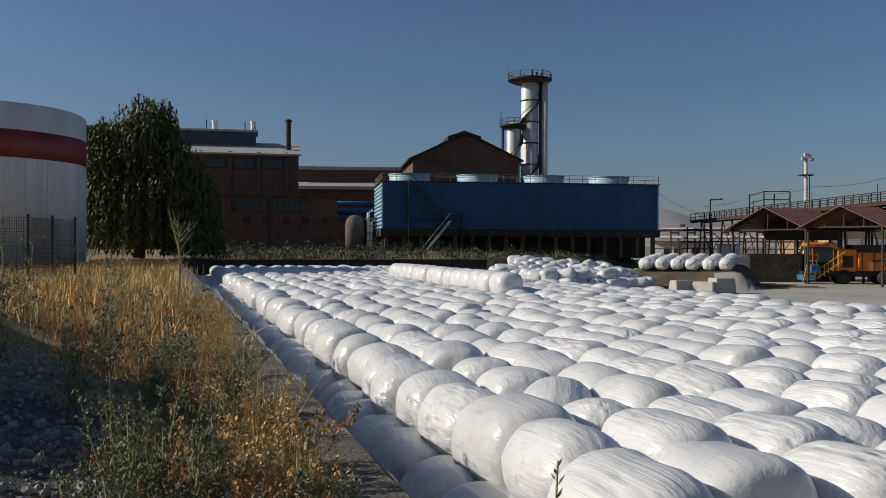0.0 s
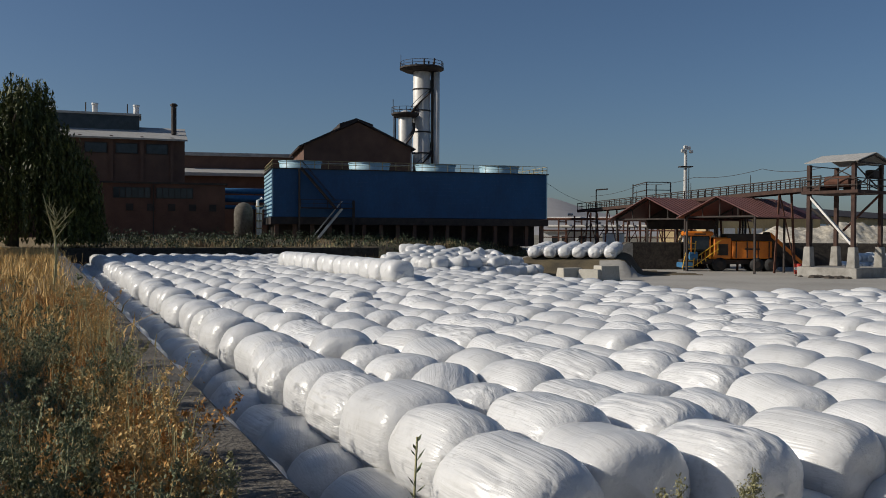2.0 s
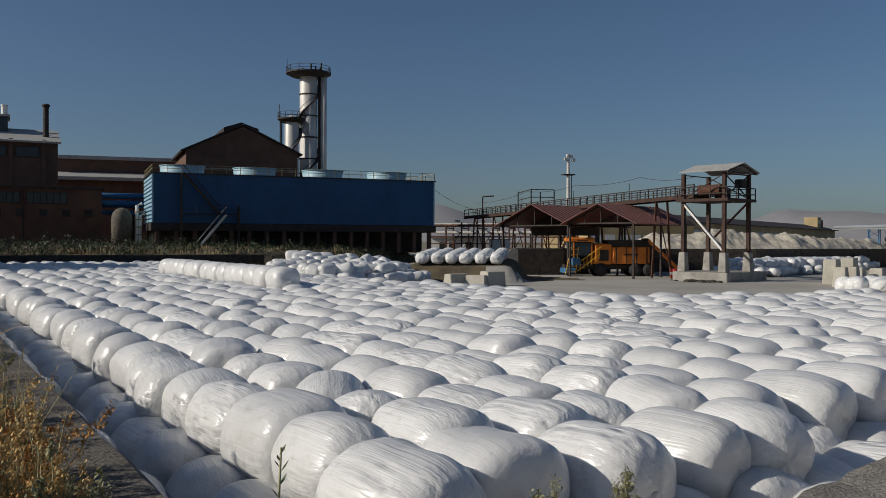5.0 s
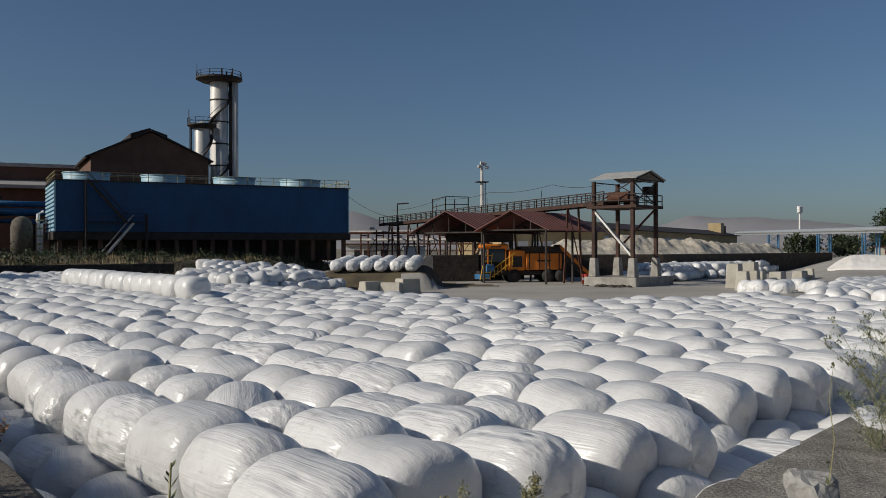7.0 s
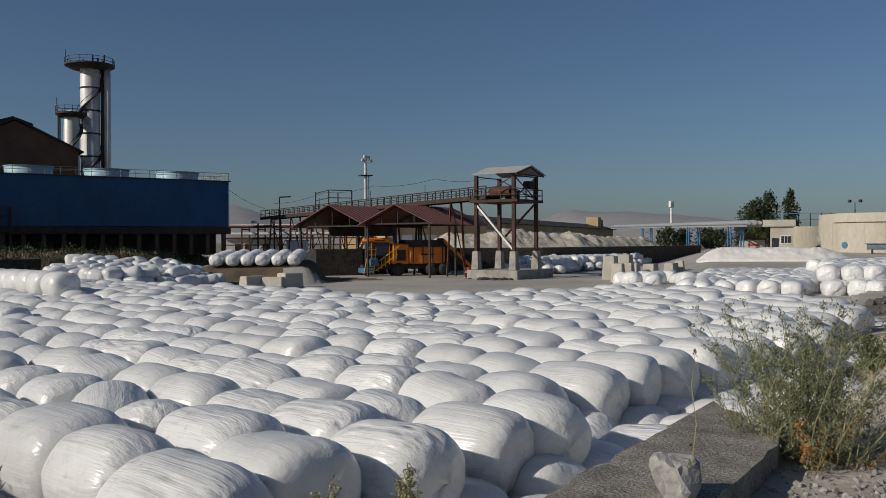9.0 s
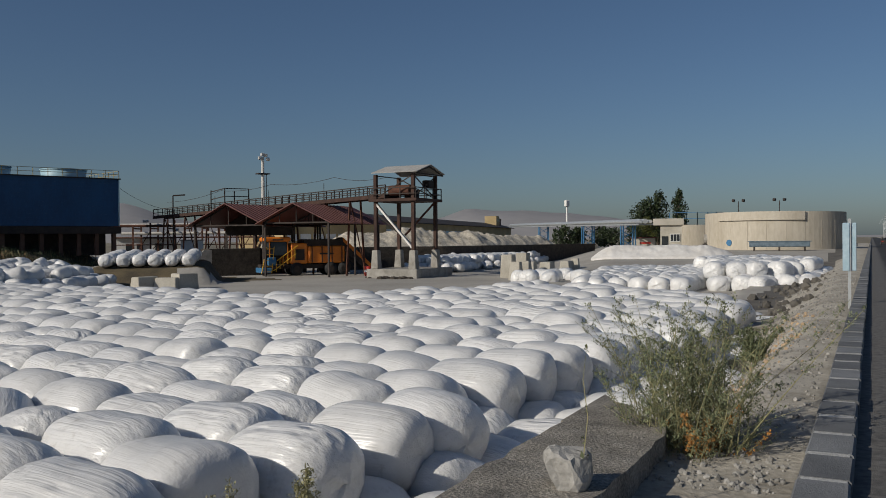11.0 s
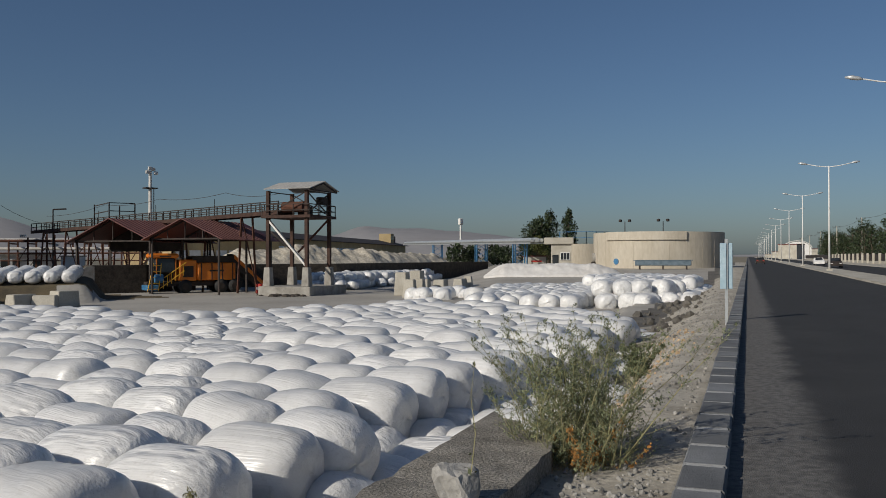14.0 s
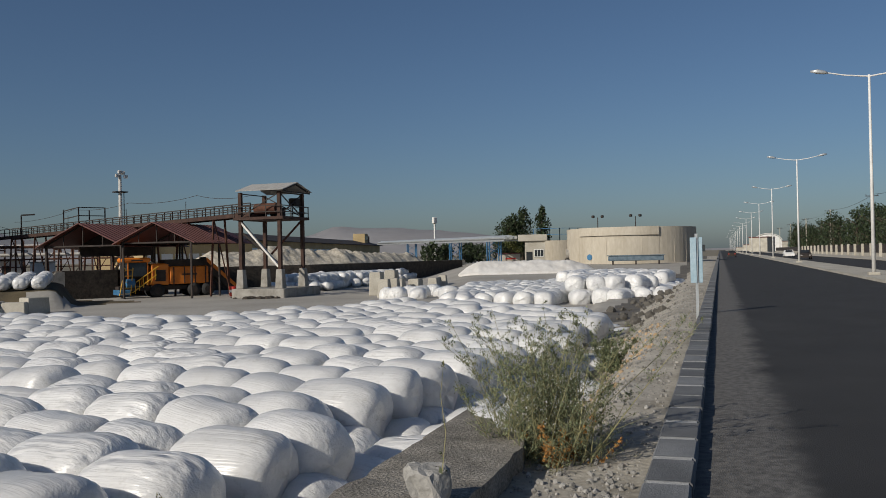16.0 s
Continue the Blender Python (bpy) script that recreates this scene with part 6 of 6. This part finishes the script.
# ---- plants and stones ----
def blade_field(name, label, mat, spots, seed, bend=0.35, width=0.012, parts_=3):
    """Grass blades as narrow bent strips; spots: x, y, z, height."""
    r = random.Random(seed)
    g = Geo()
    for x, y, z, h in spots:
        a, k = r.uniform(0, math.tau), r.gauss(0, bend)
        wa = r.uniform(0, math.tau)
        wx, wy = math.cos(wa) * width, math.sin(wa) * width
        pts = []
        for i in range(parts_ + 1):
            f = i / parts_
            pts.append((x + math.cos(a) * k * h * f * f, y + math.sin(a) * k * h * f * f, z + h * f * (1 - 0.25 * abs(k) * f), 1 - f * 0.85))
        verts = [(px_ + s * wx * w, py + s * wy * w, pz) for px_, py, pz, w in pts for s in (-1, 1)]
        g.add(verts, [(2 * i, 2 * i + 1, 2 * i + 3, 2 * i + 2) for i in range(parts_)])
    return single(name, g, mat, label, "grass", kind="stuff")


def tufts(n, where, hmin, hmax, seed, per=14, spread=0.16):
    r = random.Random(seed)
    out = []
    for _ in range(n):
        x, y = where(r)
        z = lie(x, y)
        h = r.uniform(hmin, hmax)
        for _ in range(per):
            out.append((x + r.gauss(0, spread), y + r.gauss(0, spread), z - 0.03, h * r.uniform(0.45, 1.1)))
    return out


def bank_near(r):
    p = 4.5 + 20 * r.random()
    return from_qp(-1.12 - abs(r.gauss(0, 0.42 + 0.3 * max(0, p - 10))), p)


def bank_far(r):
    p = 14 + 76 * r.random() ** 1.5
    return from_qp(-1.2 - abs(r.gauss(0, 1)) * 7, p)


def far_bank(r):
    q = r.uniform(-0.5, 62)
    if 20 < q < 38 and r.random() < 0.6:
        return from_qp(q, r.uniform(82, 96))
    patch = 1 + 0.7 * noise.noise((q * 0.25, 4, 0))
    return from_qp(q, FAR_WALL_P(q) + 0.8 + abs(r.gauss(0, 1)) * 9 * patch)


blade_field("dry_grass", "tall straw-coloured dry grass along the wall", STRAW, tufts(620, bank_near, 0.15, 0.5, 1, 22, 0.13), 1, 0.6, 0.006)
blade_field("russet_grass", "russet dried weeds along the wall", RUSSET, tufts(330, bank_near, 0.15, 0.5, 2, 22, 0.12), 2, 0.6, 0.007)
blade_field("dry_meadow", "pale dry grass on the upper ground", STRAW, tufts(1500, bank_far, 0.3, 0.75, 3, 10, 0.4), 3, 0.5, 0.022, 2)
blade_field("bank_grass", "straw-coloured weeds on the bank below the cooling tower", STALK, tufts(380, far_bank, 0.2, 0.6, 4, 12, 0.5), 4, 0.4, 0.05, 2)
blade_field("bank_weeds", "dark dry weeds on the bank behind the yard wall", DEAD_WEED, tufts(360, far_bank, 0.3, 0.9, 5, 10, 0.7), 5, 0.4, 0.06, 2)


def weed_geo(r, h, leafy=1.0, stems=5, leaf=0.03, sway=0.25, base=0.05):
    """A bushy weed: thin stems with side twigs and small narrow leaves; returns stems and leaves."""
    wood, pts = Geo(), []
    for _ in range(stems):
        a, k = r.uniform(0, math.tau), min(0.75, abs(r.gauss(0, sway)) + 0.04)
        hh_ = h * (r.uniform(0.55, 1.05) if stems > 1 else 1)
        bx, by = r.gauss(0, base), r.gauss(0, base)
        line = [(bx + math.cos(a) * k * hh_ * f ** 1.4, by + math.sin(a) * k * hh_ * f ** 1.4, hh_ * f) for f in (0, 0.25, 0.5, 0.75, 1.0)]
        line = [(x + r.gauss(0, 0.012) * h, y + r.gauss(0, 0.012) * h, z) for x, y, z in line]
        wood.tube(line, [0.006 * h ** 0.5, 0.005 * h ** 0.5, 0.004, 0.003, 0.0015], 4, False)
        for _ in range(int(11 * leafy)):
            f = r.uniform(0.15, 1.0)
            i = min(3, int(f * 4))
            u = f * 4 - i
            p = Vector(line[i]).lerp(Vector(line[i + 1]), u)
            ta, tl = r.uniform(0, math.tau), h * r.uniform(0.08, 0.26) * (1.15 - f) * (1 if stems > 1 else 0.3)
            tip = p + Vector((math.cos(ta) * tl, math.sin(ta) * tl, tl * r.uniform(0.3, 1.0)))
            wood.tube([p, tip], [0.0022, 0.001], 3, False)
            for _ in range(int(7 * leafy)):
                q = p.lerp(tip, r.random())
                pts.append((q.x + r.gauss(0, 0.012), q.y + r.gauss(0, 0.012), q.z + r.gauss(0, 0.012)))
    return wood, leaf_cloud(pts, leaf, r.randrange(999), 0, 1.3)


def weed(name, x, y, z, h, label, seed, mat=WEED, **kw):
    wood, leaves = weed_geo(random.Random(seed), h, **kw)
    t = thing(name, pose(x, y, z), label, "plant")
    part("branching_stem" if kw.get("stems", 5) > 1 else "stem", wood, STALK, t)
    part("leaves", leaves, mat, t)
    return t


# green weeds over the near bank
r0 = random.Random(21)
for k in range(14):
    p = r0.uniform(4.2, 8.6)
    q = -1.25 - abs(r0.gauss(0, 0.42 + 0.12 * max(0, p - 9)))
    x, y = from_qp(q, p)
    weed("green_weed", x, y, lie(x, y) - 0.03, r0.uniform(0.5, 1.0), "grey-green bushy weed among the dry grass", 200 + k, leafy=2.1, stems=9, leaf=0.019, sway=0.3)
for k in range(10):
    p = r0.uniform(8.5, 19)
    q = -2.6 - abs(r0.gauss(0, 0.5 + 0.3 * max(0, p - 10)))
    x, y = from_qp(q, p)
    weed("tall_weed", x, y, lie(x, y) - 0.03, r0.uniform(1.0, 1.9), "tall sparse dark green weed on the bank", 300 + k, leafy=1.7, leaf=0.026, stems=4, sway=0.16)

for k in range(8):
    x, y = spot(-24.5 + k * 1.0, 8.6 + (k * 0.7) % 3.2)
    weed("tall_weed", x, y, lie(x, y) - 0.03, 0.95 + 0.07 * (k * 3 % 7), "tall sparse dark green weed on the bank", 340 + k, leafy=1.8, leaf=0.024, stems=5, sway=0.2)
for k in range(46):
    p = 4.6 + 22 * r0.random() ** 1.4
    x, y = from_qp(-0.92 - abs(r0.gauss(0, 0.42)), p)
    weed("dry_weed", x, y, lie(x, y) - 0.03, r0.uniform(0.4, 0.85), "bushy dried straw-coloured weed beside the wall", 600 + k, (STRAW, RUSSET, STALK)[k % 3], leafy=1.9, stems=9, leaf=0.022, sway=0.42, base=0.1)

# big bush at the broken end of the front wall, and the small one behind it
bx, by = from_sn(8.0, 1.42)
weed("wormwood_bush", bx, by, 1.62, 1.62, "large grey-green wispy bush at the broken wall end", 401, SAGE, leafy=2.6, stems=88, leaf=0.0175, sway=0.37, base=0.24)
weed("russet_bush", bx - 0.25, by - 0.35, 1.75, 0.6, "russet dried weed below the bush", 402, RUSSET, leafy=1.4, stems=12, sway=0.6, base=0.15)
weed("small_bush", *from_sn(16.2, 1.8), 1.5, 0.8, "small dark green bush on the stony slope", 403, leafy=2.6, stems=22, sway=0.5, base=0.12)
# stems in front of the bales
weed("seeding_weed", 1.2, 3.5, 2.15, 0.66, "pale feathery weed tip near the wall corner", 405, STALK, leafy=3.0, stems=3, leaf=0.014, sway=0.06, base=0.01)
weed("seeding_weed", 1.95, 4.28, 2.15, 0.52, "pale feathery weed tip near the wall corner", 406, STALK, leafy=3.2, stems=3, leaf=0.014, sway=0.06, base=0.01)
weed("weed_stem", *from_sn(5.42, 1.62), 2.2, 0.95, "thin upright weed stem beside the rock", 407, leafy=0.6, stems=1, sway=0.05, base=0)


def spike_weed(x, y, z, h, label, seed):
    """One upright stem with narrow leaves that shorten towards the tip."""
    r = random.Random(seed)
    t = thing("weed_stem", pose(x, y, z), label, "plant")
    line = [(r.gauss(0, 0.006), r.gauss(0, 0.006), h * k / 6) for k in range(7)]
    part("stem", Geo().tube(line, [0.007 - 0.0008 * k for k in range(7)], 5), STALK, t)
    leaves = Geo()
    n = int(h * 75)
    for k in range(n):
        f = k / n
        a = k * 2.4 + r.gauss(0, 0.3)
        l = (0.075 - 0.05 * f) * r.uniform(0.7, 1.2)
        p = Vector((0, 0, h * (0.12 + 0.88 * f)))
        d = Vector((math.cos(a), math.sin(a), r.uniform(0.5, 1.3))).normalized()
        w = Vector((-math.sin(a), math.cos(a), 0)) * l * 0.13
        leaves.add([p, p + d * l * 0.5 + w, p + d * l, p + d * l * 0.5 - w], [(0, 1, 2, 3)])
    part("leaves", leaves, WEED, t)


spike_weed(0.0, 1.66, 2.0, 1.42, "single upright green weed stem near the wall corner", 404)


def sapling():
    r = random.Random(31)
    t = thing("dead_sapling", pose(-8.9, 28.7, 2.1), "leafless pale young sapling on the bank", "tree")
    g = Geo().tube([(0, 0, 0), (0.05, 0, 0.9), (0, 0.02, 1.6), (-0.2, 0, 2.3), (-0.35, 0, 2.9)], [0.05, 0.04, 0.03, 0.02, 0.008], 6)
    for k in range(14):
        z, a, l = r.uniform(1.1, 2.3), r.uniform(0, math.tau), r.uniform(0.3, 0.8)
        mid = (math.cos(a) * l * 0.5, math.sin(a) * l * 0.5, z + l * 0.5)
        tip = (math.cos(a) * l, math.sin(a) * l * 0.8, z + l * 1.0)
        g.tube([(0, 0, z), mid, tip], [0.018, 0.011, 0.004], 5)
        for _ in range(2):
            g.tube([mid, (mid[0] + r.gauss(0, 0.2), mid[1] + r.gauss(0, 0.2), mid[2] + r.uniform(0.1, 0.4))], [0.007, 0.003], 4)
    part("branches", g, STALK, t)


sapling()


def stone_geo(seed, n=2):
    """An angular stone of about unit size."""
    r = random.Random(seed)
    bm = bmesh.new()
    bmesh.ops.create_icosphere(bm, subdivisions=n, radius=0.5)
    planes = [(Vector((r.gauss(0, 1), r.gauss(0, 1), r.gauss(0, 1))).normalized(), r.uniform(0.28, 0.46)) for _ in range(9)]
    for v in bm.verts:
        for nrm, d in planes:
            over = v.co.dot(nrm) - d
            if over > 0:
                v.co -= nrm * over
        v.co += Vector((r.gauss(0, 0.012), r.gauss(0, 0.012), r.gauss(0, 0.012)))
    g = Geo().add([tuple(v.co) for v in bm.verts], [tuple(v.index for v in f.verts) for f in bm.faces])
    bm.free()
    return g


rx_, ry_ = from_sn(5.42, 1.74)
single("grey_rock", Geo().add([(x * 0.40, y * 0.34, z * 0.40) for x, y, z in stone_geo(5, 3).v], stone_geo(5, 3).f), STONE, "angular pale grey rock on the wall top", "rock", m=pose(rx_, ry_, 2.32, 0, 0, 40))


def scatter(name, label, count, where, smin, smax, seed, mat=STONE):
    r = random.Random(seed)
    shapes = [stone_geo(s + seed * 10, 1) for s in range(5)]
    vs, fs, base = [], [], 0
    for _ in range(count):
        x, y = where(r)
        g = shapes[r.randrange(5)]
        s = smin + (smax - smin) * r.random() ** 3
        m = np.array(pose(x, y, lie(x, y) + s * 0.12, r.uniform(0, 360), r.uniform(0, 360), r.uniform(0, 360)))
        v = np.array(g.v) * s @ m[:3, :3].T + m[:3, 3]
        vs.append(v)
        fs += [tuple(i + base for i in f) for f in g.f]
        base += len(v)
    mesh = bpy.data.meshes.new(name)
    mesh.from_pydata(np.concatenate(vs).tolist(), [], fs)
    mesh.materials.append(mat)
    tagged(new(name, mesh), label, "stones", kind="stuff")


def gravel_left(r):
    return from_qp(-1.6 - abs(r.gauss(0, 1.9)), r.uniform(3.6, 12))


def slope_right(r):
    return from_sn(6.5 + 38 * r.random() ** 1.5, r.uniform(0.55, 3.3))


scatter("gravel", "loose grey gravel on the near bank", 6500, gravel_left, 0.01, 0.10, 1)
scatter("slope_rubble", "pale stones and clods on the slope beside the kerb", 9000, slope_right, 0.008, 0.075, 2)
OCHRE = material("ochre_clay", (0.36, 0.25, 0.14), (0.54, 0.40, 0.26), 3, 0.95, 0, 0.6, 20, islands=True, spread=0.2)
scatter("ochre_clods", "crumbled ochre clay clods on the slope", 700, lambda r: from_sn(12 + 13 * r.random(), 2.0 + r.gauss(0, 0.55)), 0.015, 0.12, 7, OCHRE)
scatter("broken_slabs", "broken chunks of asphalt along the slope edge", 260, lambda r: from_sn(r.uniform(18, 60), 3.4 + r.gauss(0, 0.8)), 0.12, 0.55, 3, SHELF)


def dark_shrub(r):
    q = r.uniform(2, 60)
    return from_qp(q, FAR_WALL_P(q) + r.uniform(1.5, 24))


shrub_pts = []
r1 = random.Random(77)
for _ in range(420):
    x, y = dark_shrub(r1)
    h, w = r1.uniform(0.5, 1.7), r1.uniform(0.5, 1.3)
    for _ in range(60):
        d = Vector((r1.gauss(0, 1), r1.gauss(0, 1), abs(r1.gauss(0, 1)))).normalized() * r1.uniform(0.3, 1)
        shrub_pts.append((x + d.x * w, y + d.y * w, lie(x, y) + d.z * h))
single("scrub", leaf_cloud(shrub_pts, 0.22, 8), DARK_LEAF, "dark scrub under the cooling tower piers", "shrubs", kind="stuff")

def broken_slab(s0, n0, z, w, d, turn, tilt, seed):
    """A torn-off plate of old paving with a ragged outline."""
    r = random.Random(seed)
    n = 13
    ring = [(math.cos(math.tau * k / n) * w * r.uniform(0.36, 0.56), math.sin(math.tau * k / n) * d * r.uniform(0.36, 0.56)) for k in range(n)]
    x, y = from_sn(s0, n0)
    g = Geo()
    levels = [(-0.2, 0.9), (-0.12, 1.0), (-0.02, 1.0), (0, 0.97)]
    g.add([(px_ * k + r.gauss(0, 0.015), py * k + r.gauss(0, 0.015), h) for h, k in levels for px_, py in ring],
          [tuple(reversed(range(n))), tuple(range(3 * n, 4 * n))] + [(i * n + j, i * n + (j + 1) % n, (i + 1) * n + (j + 1) % n, (i + 1) * n + j) for i in range(3) for j in range(n)])
    single("paving_slab", g, SLAB_GREY, "broken plate of old grey paving on the stony slope", "slab", m=pose(x, y, z, tilt, tilt * 0.6, turn))


SLAB_GREY = material("old_paving", (0.19, 0.175, 0.145), (0.38, 0.35, 0.30), 2, 0.95, 0, 0.8, 12)
for k, (s0, n0, w, d) in enumerate(((28.5, 2.8, 3.0, 1.9), (33.8, 3.1, 3.4, 2.4), (25.2, 3.5, 2.2, 1.5), (22.6, 2.9, 1.4, 1.0), (20.4, 3.3, 1.1, 0.8))):
    x, y = from_sn(s0, n0)
    broken_slab(s0, n0, lie(x, y) + 0.10, w, d, ROAD_TURN + (k * 37) % 50 - 25, (k * 5) % 13 - 6, 500 + k)


def seed_stalks():
    """Tall dry stalks with seed heads leaning over the wall."""
    r = random.Random(55)
    stems, heads = Geo(), []
    for _ in range(150):
        p = 5.5 + 14 * r.random() ** 1.3
        x, y = from_qp(-0.85 - abs(r.gauss(0, 0.35)), p)
        z, h = lie(x, y), r.uniform(0.45, 0.95)
        a, k = r.uniform(0, math.tau), abs(r.gauss(0, 0.25))
        tip = (x + math.cos(a) * k * h, y + math.sin(a) * k * h, z + h)
        mid = (x + math.cos(a) * k * h * 0.35, y + math.sin(a) * k * h * 0.35, z + h * 0.55)
        stems.tube([(x, y, z - 0.05), mid, tip], [0.004, 0.003, 0.0015], 4, False)
        for _ in range(34):
            f = r.uniform(0.35, 1.05)
            heads.append(tuple(mid[i] + (tip[i] - mid[i]) * f + r.gauss(0, 0.022) for i in range(3)))
    single("dry_stalks", stems, STALK, "dry seed stalks leaning over the wall edge", "grass", kind="stuff")
    single("seed_heads", leaf_cloud(heads, 0.013, 9, 0, 1.2), STRAW, "straw-coloured seed heads beside the wall", "grass", kind="stuff")


seed_stalks()
